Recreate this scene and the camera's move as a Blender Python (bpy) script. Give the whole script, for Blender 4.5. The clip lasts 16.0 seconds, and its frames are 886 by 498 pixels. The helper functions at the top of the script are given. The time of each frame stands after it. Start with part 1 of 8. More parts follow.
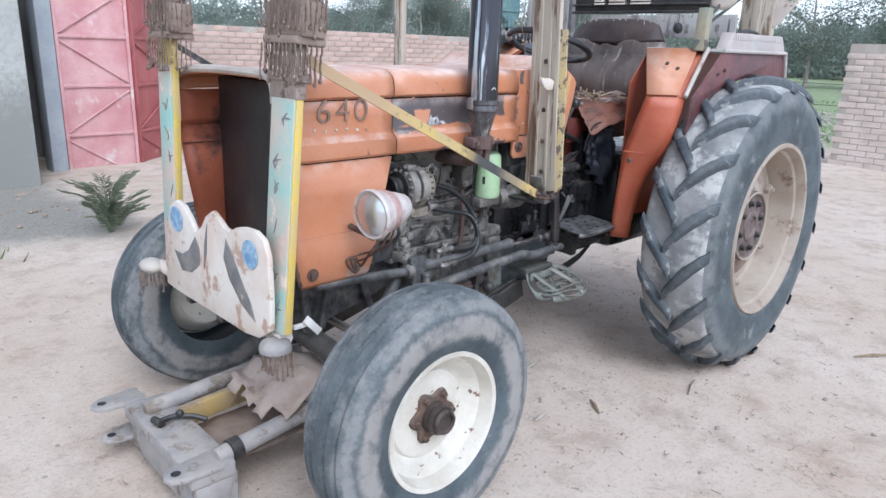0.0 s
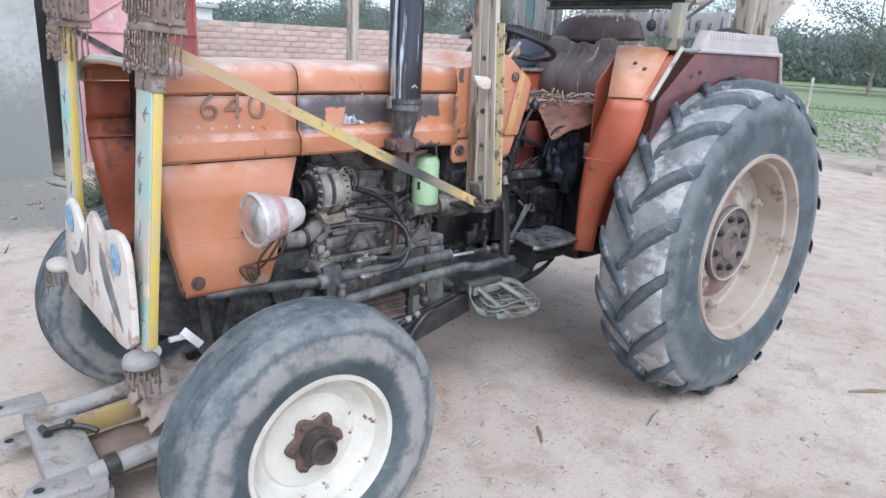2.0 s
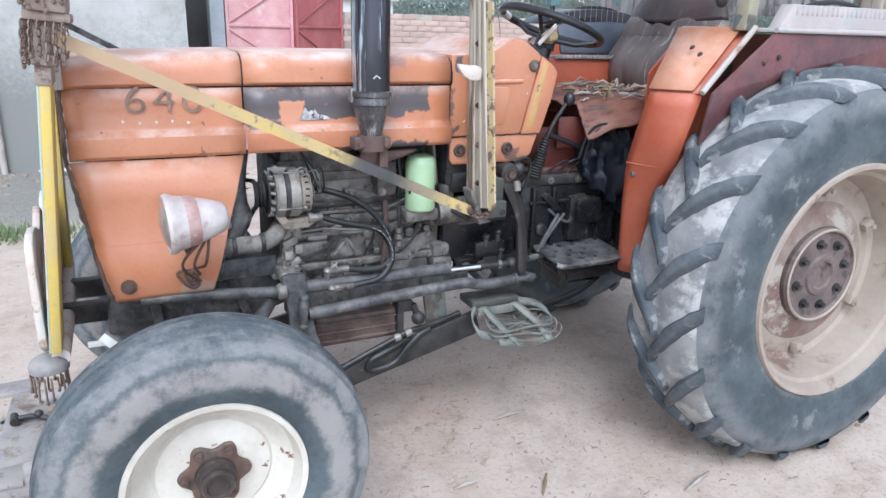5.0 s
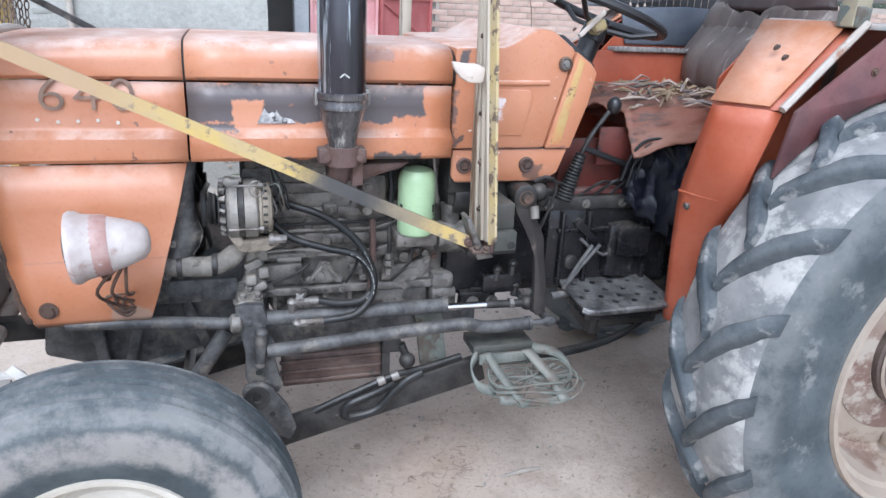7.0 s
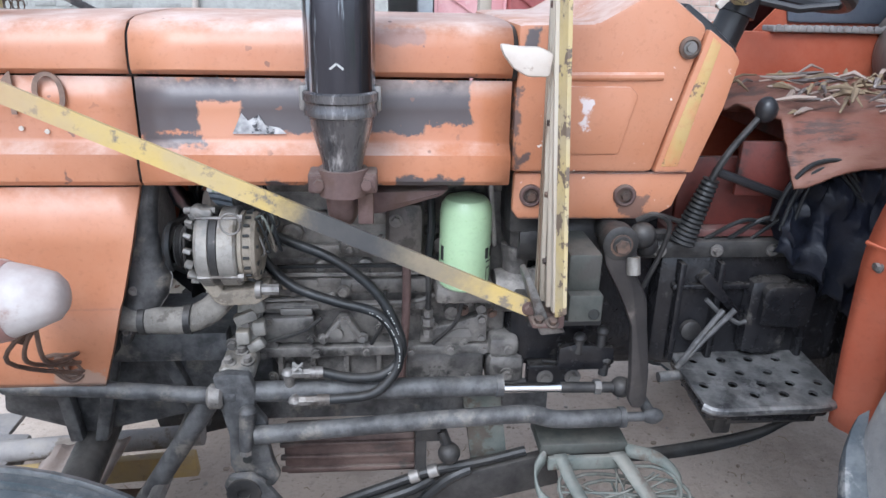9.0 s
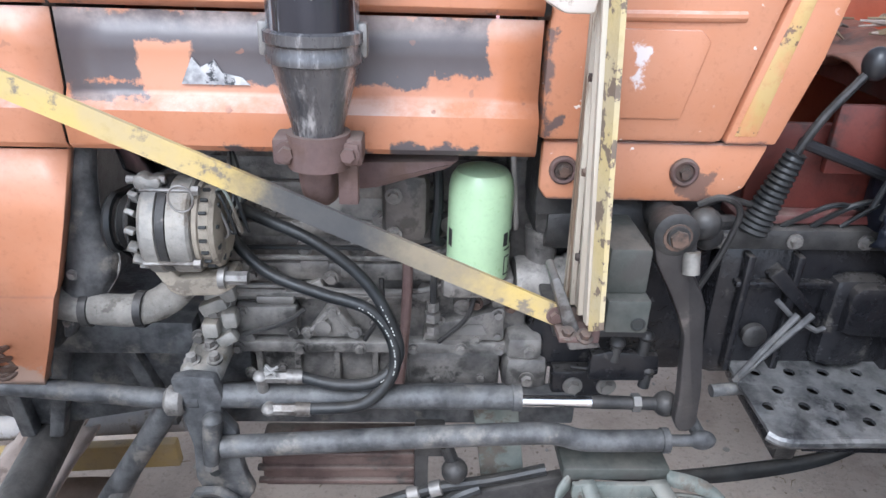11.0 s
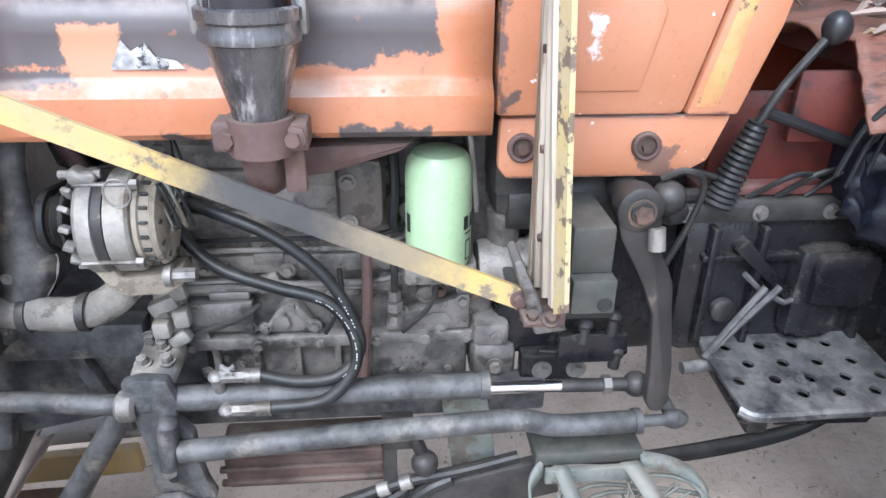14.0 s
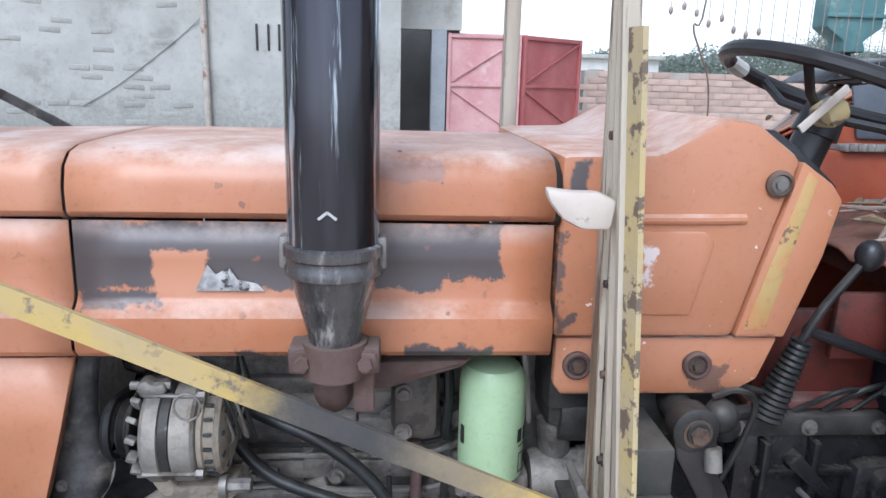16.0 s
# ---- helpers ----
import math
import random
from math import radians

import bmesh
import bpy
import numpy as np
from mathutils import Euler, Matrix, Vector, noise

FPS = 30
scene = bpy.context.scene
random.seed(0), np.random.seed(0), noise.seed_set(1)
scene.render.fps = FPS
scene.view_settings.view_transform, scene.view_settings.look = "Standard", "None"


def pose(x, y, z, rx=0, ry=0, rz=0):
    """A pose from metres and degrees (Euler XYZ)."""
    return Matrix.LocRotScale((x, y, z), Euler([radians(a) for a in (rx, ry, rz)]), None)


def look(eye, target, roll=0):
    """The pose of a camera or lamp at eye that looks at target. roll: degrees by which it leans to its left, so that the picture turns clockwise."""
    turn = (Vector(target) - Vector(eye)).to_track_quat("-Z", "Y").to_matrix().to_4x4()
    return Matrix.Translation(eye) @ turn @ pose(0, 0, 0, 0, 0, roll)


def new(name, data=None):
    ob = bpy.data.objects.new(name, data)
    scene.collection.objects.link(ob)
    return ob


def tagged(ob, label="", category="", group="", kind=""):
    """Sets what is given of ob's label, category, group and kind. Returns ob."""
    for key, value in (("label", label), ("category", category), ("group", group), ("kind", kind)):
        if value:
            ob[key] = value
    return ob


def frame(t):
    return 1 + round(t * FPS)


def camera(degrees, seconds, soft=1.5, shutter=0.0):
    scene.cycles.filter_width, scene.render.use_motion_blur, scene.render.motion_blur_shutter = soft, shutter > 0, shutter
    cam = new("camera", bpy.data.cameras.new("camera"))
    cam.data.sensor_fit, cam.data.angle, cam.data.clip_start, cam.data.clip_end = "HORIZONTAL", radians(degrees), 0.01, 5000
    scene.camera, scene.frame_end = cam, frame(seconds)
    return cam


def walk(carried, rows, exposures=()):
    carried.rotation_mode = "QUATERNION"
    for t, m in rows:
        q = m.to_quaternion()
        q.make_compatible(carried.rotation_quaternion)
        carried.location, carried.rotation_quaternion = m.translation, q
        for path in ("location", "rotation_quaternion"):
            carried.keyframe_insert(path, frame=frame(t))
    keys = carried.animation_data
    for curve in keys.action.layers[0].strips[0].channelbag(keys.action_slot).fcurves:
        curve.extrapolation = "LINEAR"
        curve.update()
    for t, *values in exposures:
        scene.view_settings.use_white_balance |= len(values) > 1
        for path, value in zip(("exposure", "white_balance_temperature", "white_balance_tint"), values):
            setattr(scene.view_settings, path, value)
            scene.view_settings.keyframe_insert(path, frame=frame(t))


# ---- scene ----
cam = camera(65.0, 16.0)
PATH = [
    (0, (-1.311, -2.062, 1.464), (0.046, -0.704, 0.903), 2.0),
    (0.5, (-1.186, -2.152, 1.487), (0.103, -0.723, 0.943), 4.2),
    (1, (-1.089, -2.184, 1.488), (0.231, -0.781, 0.948), 2.9),
    (1.5, (-0.995, -2.221, 1.466), (0.305, -0.821, 0.874), 1.6),
    (2, (-0.848, -2.213, 1.458), (0.405, -0.76, 0.895), 2.8),
    (2.5, (-0.733, -2.2, 1.46), (0.459, -0.676, 0.951), 3.0),
    (3, (-0.614, -2.23, 1.456), (0.452, -0.616, 0.948), 1.3),
    (3.5, (-0.496, -2.29, 1.456), (0.419, -0.595, 0.917), 0.9),
    (4, (-0.385, -2.327, 1.477), (0.471, -0.62, 0.882), 0.8),
    (4.5, (-0.26, -2.315, 1.457), (0.59, -0.606, 0.861), 1.1),
    (7, (0.298, -1.994, 1.506), (0.85, -0.199, 0.819), 3.0),
    (7.5, (0.4, -1.84, 1.462), (0.881, -0.017, 0.797), 2.1),
    (8, (0.463, -1.696, 1.482), (0.857, 0.145, 0.806), 0.1),
    (8.5, (0.522, -1.586, 1.455), (0.83, 0.266, 0.765), 1.0),
    (9, (0.598, -1.499, 1.448), (0.768, 0.36, 0.731), 1.4),
    (11.5, (0.657, -1.204, 1.395), (0.736, 0.571, 0.476), 2.0),
    (12, (0.66, -1.19, 1.386), (0.773, 0.55, 0.406), 2.8),
    (12.5, (0.678, -1.196, 1.381), (0.772, 0.534, 0.381), 1.4),
    (13, (0.669, -1.196, 1.377), (0.775, 0.529, 0.369), 0.9),
    (13.5, (0.664, -1.192, 1.384), (0.845, 0.551, 0.419), 1.4),
    (14, (0.677, -1.202, 1.388), (0.838, 0.582, 0.497), 0.7),
    (14.5, (0.634, -1.19, 1.409), (0.764, 0.636, 0.605), 1.1),
    (15, (0.613, -1.194, 1.43), (0.726, 0.692, 0.775), 1.2),
    (15.5, (0.607, -1.198, 1.457), (0.735, 0.716, 0.889), 1.5),
    (16, (0.604, -1.202, 1.478), (0.747, 0.736, 1.005), 1.5),
]
EXPOSURE = [(0, 0.78), (2.5, 0.79), (3.5, 0.78), (4, 0.95), (4.5, 0.93), (7, 0.97), (9, 0.93), (11.5, 1.3), (12.5, 1.4), (13.5, 1.5), (14.5, 1.38), (15, 1.02), (16, 0.68)]
walk(cam, [(t, look(eye, target, roll)) for t, eye, target, roll in PATH], [(t, e, 5500, 10) for t, e in EXPOSURE])


# ---------- world, sun, exposure ----------
world = bpy.data.worlds.new("sky")
scene.world = world
world.use_nodes = True
wn, wl = world.node_tree.nodes, world.node_tree.links
sky = wn.new("ShaderNodeTexSky")
sky.sky_type, sky.sun_disc = "NISHITA", False
sky.sun_elevation, sky.sun_rotation = radians(47), radians(204)
sky.air_density, sky.dust_density, sky.ozone_density = 1.0, 1.2, 1.0
pale = wn.new("ShaderNodeHueSaturation")
pale.inputs["Saturation"].default_value = 0.22
wl.new(sky.outputs[0], pale.inputs["Color"])
wl.new(pale.outputs[0], wn["Background"].inputs["Color"])
wn["Background"].inputs["Strength"].default_value = 0.15
sun = new("sun", bpy.data.lights.new("sun", "SUN"))
sun.data.energy, sun.data.angle, sun.data.color = 1.2, radians(30), (1.0, 0.97, 0.93)
sun.matrix_world = look((-2.5, -5.5, 6.5), (0, 0, 0))


# ---------- materials ----------
def nodes_of(name):
    m = bpy.data.materials.new(name)
    m.use_nodes = True
    nt = m.node_tree
    return m, nt.nodes, nt.links, nt.nodes["Principled BSDF"]


def math_node(n, l, op, a, b=None, c=None):
    k = n.new("ShaderNodeMath")
    k.operation = op
    for i, v in enumerate((a, b, c)):
        if v is None:
            continue
        if isinstance(v, (int, float)):
            k.inputs[i].default_value = v
        else:
            l.new(v, k.inputs[i])
    return k.outputs[0]


def noise_node(n, l, vec, scale, detail=4.0, rough=0.6, stretch=None):
    if stretch:
        mp = n.new("ShaderNodeMapping")
        mp.inputs["Scale"].default_value = stretch
        l.new(vec, mp.inputs[0])
        vec = mp.outputs[0]
    k = n.new("ShaderNodeTexNoise")
    k.inputs["Scale"].default_value, k.inputs["Detail"].default_value, k.inputs["Roughness"].default_value = scale, detail, rough
    l.new(vec, k.inputs["Vector"])
    return k.outputs["Fac"]


def ramp_node(n, l, fac, lo, hi):
    k = n.new("ShaderNodeMapRange")
    k.interpolation_type = "SMOOTHSTEP"
    k.inputs["From Min"].default_value, k.inputs["From Max"].default_value = lo, hi
    l.new(fac, k.inputs["Value"])
    return k.outputs["Result"]


def mix_node(n, l, fac, a, b):
    k = n.new("ShaderNodeMix")
    k.data_type = "RGBA"
    if isinstance(fac, (int, float)):
        k.inputs[0].default_value = fac
    else:
        l.new(fac, k.inputs[0])
    for i, v in ((6, a), (7, b)):
        if isinstance(v, tuple):
            k.inputs[i].default_value = (*v, 1)
        else:
            l.new(v, k.inputs[i])
    return k.outputs[2]


def surface(name, base, second, scale=6.0, rough=0.6, metal=0.0, bump=0.15, grain=60.0, stain=None, stain_scale=4.0, stain_lo=0.55,
            stain_hi=0.62, dust=None, dust_sheen_amount=0.5, stretch=None, vary=0.0, box_marks=(), dust_all=0.3, spec=0.5, speck=None, dust_sheen_from=0.0):
    """A worn surface: two tones, fine grain, stains with edges of their own, dust that settled from above (with painted
    sky sheen on the orange paints), worn marks.
    """
    m, n, l, bsdf = nodes_of(name)
    tc = n.new("ShaderNodeTexCoord").outputs["Object"]
    big = noise_node(n, l, tc, scale, 5, 0.6, stretch)
    col = mix_node(n, l, ramp_node(n, l, big, 0.32, 0.68), base, second)
    fine = noise_node(n, l, tc, grain, 4, 0.7, stretch)
    dark = tuple(c * 0.72 for c in base)
    col = mix_node(n, l, math_node(n, l, "MULTIPLY", ramp_node(n, l, fine, 0.5, 0.8), 0.5), col, dark)
    rough_out = math_node(n, l, "MULTIPLY_ADD", fine, 0.3, rough - 0.15)
    if stain:
        s = ramp_node(n, l, noise_node(n, l, tc, stain_scale, 8, 0.68, stretch), stain_lo, stain_hi)
        col = mix_node(n, l, s, col, stain)
    sep = n.new("ShaderNodeSeparateXYZ")
    l.new(tc, sep.inputs[0])
    for (cx, cz, hx, hz, soft, colour, *fade) in box_marks:
        fade = fade[0] if fade else 0.003
        wob = noise_node(n, l, tc, 24, 8, 0.72)
        wob = math_node(n, l, "MULTIPLY_ADD", wob, soft * 2, -soft)
        dx = math_node(n, l, "SUBTRACT", math_node(n, l, "ABSOLUTE", math_node(n, l, "SUBTRACT", sep.outputs["X"], cx)), hx)
        dz = math_node(n, l, "SUBTRACT", math_node(n, l, "ABSOLUTE", math_node(n, l, "SUBTRACT", sep.outputs["Z"], cz)), hz)
        d = math_node(n, l, "ADD", math_node(n, l, "MAXIMUM", dx, dz), wob)
        col = mix_node(n, l, ramp_node(n, l, d, fade, -fade), col, colour)
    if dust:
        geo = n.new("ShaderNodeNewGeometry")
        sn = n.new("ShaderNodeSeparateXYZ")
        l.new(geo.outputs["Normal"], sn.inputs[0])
        up = ramp_node(n, l, sn.outputs["Z"], dust_sheen_from, 0.97)
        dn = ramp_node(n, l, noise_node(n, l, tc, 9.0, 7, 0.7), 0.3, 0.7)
        fac = math_node(n, l, "MULTIPLY", math_node(n, l, "ADD", math_node(n, l, "MULTIPLY", up, 1.0 - dust_all), dust_all), math_node(n, l, "MULTIPLY", dn, dust_sheen_amount))
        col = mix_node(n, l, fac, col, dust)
        rough_out = math_node(n, l, "MULTIPLY_ADD", fac, 0.4, rough_out)
    if speck:
        sp = ramp_node(n, l, noise_node(n, l, tc, speck[1], 2, 0.5), speck[2], speck[2] + 0.02)
        near = ramp_node(n, l, noise_node(n, l, tc, 6.0, 3, 0.6), 0.45, 0.6)
        col = mix_node(n, l, math_node(n, l, "MULTIPLY", sp, near), col, speck[0])
    if vary:
        oi = n.new("ShaderNodeObjectInfo")
        hs = n.new("ShaderNodeHueSaturation")
        l.new(math_node(n, l, "MULTIPLY_ADD", oi.outputs["Random"], vary, 1 - vary / 2), hs.inputs["Value"])
        l.new(col, hs.inputs["Color"])
        col = hs.outputs[0]
    l.new(col, bsdf.inputs["Base Color"])
    l.new(rough_out, bsdf.inputs["Roughness"])
    bsdf.inputs["Metallic"].default_value = metal
    bsdf.inputs["Specular IOR Level"].default_value = spec
    if bump:
        bp = n.new("ShaderNodeBump")
        bp.inputs["Strength"].default_value, bp.inputs["Distance"].default_value = bump, 0.01
        h = math_node(n, l, "ADD", math_node(n, l, "MULTIPLY", big, 0.6), math_node(n, l, "MULTIPLY", fine, 0.4))
        l.new(h, bp.inputs["Height"])
        l.new(bp.outputs[0], bsdf.inputs["Normal"])
    return m


DUST = (0.40, 0.35, 0.29)
PRIMER = (0.085, 0.07, 0.072)
ORANGE, ORANGE2 = (0.465, 0.183, 0.088), (0.52, 0.236, 0.132)
# Pale pink on upward orange faces: settled dust plus sky sheen painted into the colour.
M_orange = surface("orange_paint", ORANGE, ORANGE2, 5, 0.34, 0, 0.03, 90, (0.30, 0.12, 0.07), 7, 0.68, 0.71, (0.76, 0.62, 0.55), 0.95, dust_all=0.02, dust_sheen_from=0.3, speck=((0.22, 0.11, 0.08), 38, 0.71))
M_orange_mid = surface("orange_paint_flaked", ORANGE, ORANGE2, 5, 0.34, 0, 0.03, 90, PRIMER, 9, 0.69, 0.70, (0.76, 0.62, 0.55), 0.95, dust_all=0.02, dust_sheen_from=0.3, speck=((0.22, 0.11, 0.08), 38, 0.71),
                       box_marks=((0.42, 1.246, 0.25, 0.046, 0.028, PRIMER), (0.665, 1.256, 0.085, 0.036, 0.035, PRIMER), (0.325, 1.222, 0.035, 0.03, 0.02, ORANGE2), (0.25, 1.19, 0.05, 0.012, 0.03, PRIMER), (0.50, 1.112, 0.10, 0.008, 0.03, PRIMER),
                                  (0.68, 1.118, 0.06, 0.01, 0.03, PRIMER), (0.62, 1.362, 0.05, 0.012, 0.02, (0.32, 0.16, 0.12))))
M_orange_cowl = surface("orange_paint_cowl", (0.475, 0.19, 0.09), ORANGE2, 5, 0.45, 0, 0.05, 80, PRIMER, 14, 0.70, 0.72, (0.76, 0.62, 0.55), 0.95, dust_all=0.03, dust_sheen_from=0.3,
                        box_marks=((0.832, 1.22, 0.004, 0.06, 0.03, (0.15, 0.09, 0.075)), (0.842, 1.15, 0.012, 0.012, 0.035, (0.13, 0.085, 0.075)), (0.852, 1.355, 0.010, 0.022, 0.02, PRIMER), (0.952, 1.235, 0.008, 0.024, 0.035, (0.70, 0.62, 0.60)), (1.06, 1.065, 0.03, 0.022, 0.05, (0.20, 0.11, 0.08)),
                                   (0.99, 1.038, 0.14, 0.003, 0.012, (0.16, 0.09, 0.07)), (1.00, 1.131, 0.15, 0.002, 0.010, (0.18, 0.09, 0.07))), speck=((0.80, 0.72, 0.66), 70, 0.70))
M_orange_low = surface("orange_paint_lower_panel", ORANGE, ORANGE2, 5, 0.34, 0, 0.03, 90, (0.34, 0.15, 0.09), 9, 0.66, 0.70, (0.74, 0.58, 0.50), 0.8, dust_all=0.02, dust_sheen_from=0.3,
                       box_marks=((0.03, 0.735, 0.045, 0.022, 0.045, (0.42, 0.27, 0.20)), (-0.05, 0.716, 0.14, 0.004, 0.02, (0.16, 0.085, 0.06)), (0.02, 0.882, 0.2, 0.001, 0.006, (0.36, 0.16, 0.10))))
M_cone = surface("dusty_streaked_steel", (0.05, 0.048, 0.052), (0.15, 0.145, 0.147), 12, 0.28, 0.5, 0.2, 60, (0.42, 0.405, 0.40), 26, 0.50, 0.64, stretch=(1, 1, 0.25))
M_strip = surface("yellowed_edge_paint", (0.54, 0.22, 0.085), (0.48, 0.33, 0.115), 16, 0.5, 0, 0.12, 70, (0.13, 0.07, 0.045), 22, 0.57, 0.61, (0.7, 0.55, 0.42), 0.4)
M_fender_face = surface("faded_orange_fender", (0.50, 0.19, 0.08), (0.52, 0.25, 0.15), 6, 0.45, 0, 0.05, 80, (0.28, 0.10, 0.06), 9, 0.66, 0.72, (0.66, 0.45, 0.36), 0.55)
# Far-side copy of the orange: grime, plus shade under the hood put into colour.
M_inside = surface("grimy_shaded_orange_inside", (0.28, 0.072, 0.034), (0.34, 0.10, 0.05), 3, 0.6, 0, 0.1, 60, (0.05, 0.03, 0.028), 3, 0.55, 0.68)
M_red = surface("red_fender_paint", (0.34, 0.07, 0.031), (0.41, 0.096, 0.044), 4, 0.42, 0, 0.05, 70, (0.16, 0.035, 0.02), 5, 0.62, 0.72, (0.62, 0.32, 0.22), 0.35)
M_under = surface("oily_brown_red_steel", (0.06, 0.036, 0.032), (0.115, 0.068, 0.058), 9, 0.5, 0.2, 0.3, 60, (0.035, 0.028, 0.026), 10, 0.55, 0.64, DUST, 0.4)
M_maroon = surface("dark_red_paint", (0.085, 0.02, 0.02), (0.14, 0.032, 0.028), 5, 0.5, 0, 0.06, 70, (0.05, 0.02, 0.02), 7, 0.6, 0.66, DUST, 0.35)
M_white_edge = surface("faded_white_paint", (0.50, 0.46, 0.41), (0.38, 0.33, 0.29), 8, 0.6, 0, 0.08, 80, (0.25, 0.12, 0.07), 9, 0.6, 0.66, DUST, 0.3)
M_lug = surface("tread_rubber", (0.040, 0.052, 0.062), (0.095, 0.108, 0.118), 9, 0.7, 0, 0.3, 50, (0.24, 0.24, 0.235), 14, 0.56, 0.66, (0.30, 0.295, 0.285), 0.32, vary=0.25)
M_tread_base = surface("dust_caked_rubber", (0.17, 0.175, 0.178), (0.30, 0.297, 0.29), 7, 0.9, 0, 0.5, 40, (0.43, 0.42, 0.40), 6.0, 0.48, 0.58)
M_rear_hub = surface("purple_brown_hub", (0.10, 0.075, 0.07), (0.17, 0.13, 0.12), 12, 0.6, 0.2, 0.2, 70, (0.06, 0.045, 0.04), 14, 0.55, 0.64, DUST, 0.3)
M_rust_smear = surface("rust_stain", (0.30, 0.245, 0.20), (0.17, 0.105, 0.085), 7, 0.8, 0, 0.1, 70, (0.38, 0.335, 0.285), 6, 0.52, 0.60)
M_rim_white = surface("chipped_white_rim", (0.64, 0.61, 0.54), (0.52, 0.48, 0.41), 8, 0.5, 0, 0.05, 80, (0.16, 0.08, 0.05), 19, 0.625, 0.645, DUST, 0.4)
M_rim_rust = surface("rusty_pale_rim", (0.40, 0.345, 0.285), (0.33, 0.265, 0.21), 6, 0.65, 0.1, 0.1, 70, (0.16, 0.09, 0.065), 5, 0.56, 0.66, DUST, 0.5)
M_hub = surface("rusty_hub", (0.085, 0.05, 0.038), (0.14, 0.085, 0.06), 14, 0.75, 0.2, 0.3, 90, (0.05, 0.035, 0.03), 12, 0.5, 0.6, DUST, 0.3)
M_cap_iron = surface("greasy_brown_black_cap", (0.030, 0.024, 0.022), (0.065, 0.047, 0.040), 16, 0.45, 0.2, 0.4, 60, (0.11, 0.075, 0.055), 14, 0.56, 0.64, DUST, 0.15)
M_iron = surface("oily_black_iron", (0.022, 0.022, 0.023), (0.06, 0.057, 0.054), 14, 0.40, 0.2, 0.4, 60, (0.15, 0.13, 0.115), 13, 0.64, 0.72, (0.24, 0.215, 0.19), 0.36, dust_all=0.05, spec=0.32)
M_rod = surface("dusty_dark_rod", (0.038, 0.038, 0.040), (0.125, 0.124, 0.124), 22, 0.55, 0.2, 0.5, 60, (0.20, 0.18, 0.155), 9, 0.54, 0.66, (0.34, 0.32, 0.29), 0.34, dust_all=0.06)
M_block = surface("grimy_engine_casting", (0.058, 0.053, 0.051), (0.205, 0.188, 0.170), 20, 0.45, 0.2, 0.55, 55, (0.016, 0.015, 0.014), 13, 0.52, 0.62, (0.47, 0.435, 0.39), 0.85, dust_all=0.2)
M_cast_alu = surface("dusty_cast_aluminium", (0.17, 0.167, 0.16), (0.31, 0.30, 0.28), 18, 0.5, 0.35, 0.5, 80, (0.14, 0.115, 0.09), 15, 0.55, 0.63, (0.46, 0.39, 0.30), 0.7)
M_cast_tan = surface("earth_caked_casting", (0.20, 0.172, 0.135), (0.31, 0.27, 0.215), 20, 0.7, 0.1, 0.5, 80, (0.10, 0.085, 0.07), 18, 0.55, 0.62, (0.48, 0.41, 0.32), 0.6)
M_breather = surface("oily_brown_cover", (0.045, 0.038, 0.035), (0.095, 0.082, 0.075), 14, 0.45, 0.1, 0.5, 60, (0.025, 0.022, 0.02), 14, 0.54, 0.62, DUST, 0.3)
M_gear = surface("black_gearbox_paint", (0.010, 0.010, 0.012), (0.022, 0.022, 0.025), 9, 0.24, 0.1, 0.6, 30, (0.085, 0.08, 0.072), 16, 0.60, 0.72, DUST, 0.22, dust_all=0.04, spec=0.4)
M_well = surface("grimy_dark_red_well", (0.060, 0.011, 0.008), (0.115, 0.022, 0.015), 6, 0.5, 0, 0.3, 60, (0.022, 0.010, 0.009), 7, 0.50, 0.64, DUST, 0.06)
M_water_hose = surface("dusty_grey_water_hose", (0.12, 0.112, 0.10), (0.23, 0.215, 0.19), 24, 0.75, 0, 0.7, 90, (0.05, 0.045, 0.04), 22, 0.54, 0.62, DUST, 0.35)
M_steel = surface("worn_grey_steel", (0.17, 0.165, 0.16), (0.28, 0.265, 0.25), 10, 0.45, 0.5, 0.15, 80, (0.06, 0.05, 0.045), 8, 0.55, 0.66, DUST, 0.45)
M_alu = surface("dull_aluminium", (0.28, 0.275, 0.265), (0.44, 0.43, 0.41), 16, 0.45, 0.4, 0.25, 90, (0.13, 0.115, 0.10), 16, 0.54, 0.64, DUST, 0.35)
M_chrome = surface("bright_rod", (0.80, 0.80, 0.80), (0.7, 0.7, 0.7), 12, 0.22, 1.0, 0.02, 90)
M_hose = surface("black_rubber_hose", (0.009, 0.010, 0.011), (0.022, 0.024, 0.026), 20, 0.38, 0, 0.1, 120, dust=DUST, dust_sheen_amount=0.13, dust_all=0.03, spec=0.35)
# The stretched pale stain paints sky reflections as upright streaks on the stack.
M_pipe = surface("black_stack_sky_streaks", (0.025, 0.024, 0.030), (0.075, 0.075, 0.088), 14, 0.17, 0.7, 0.05, 60, (0.44, 0.48, 0.52), 26, 0.55, 0.60, stretch=(1, 1, 0.05))
M_rust = surface("brown_rust", (0.085, 0.049, 0.046), (0.14, 0.083, 0.074), 10, 0.75, 0.1, 0.3, 70, (0.07, 0.03, 0.022), 9, 0.5, 0.62, DUST, 0.35)
M_yellow = surface("chipped_yellow_paint", (0.60, 0.43, 0.07), (0.52, 0.40, 0.15), 9, 0.5, 0, 0.15, 70, (0.30, 0.22, 0.09), 13, 0.62, 0.70, DUST, 0.35)
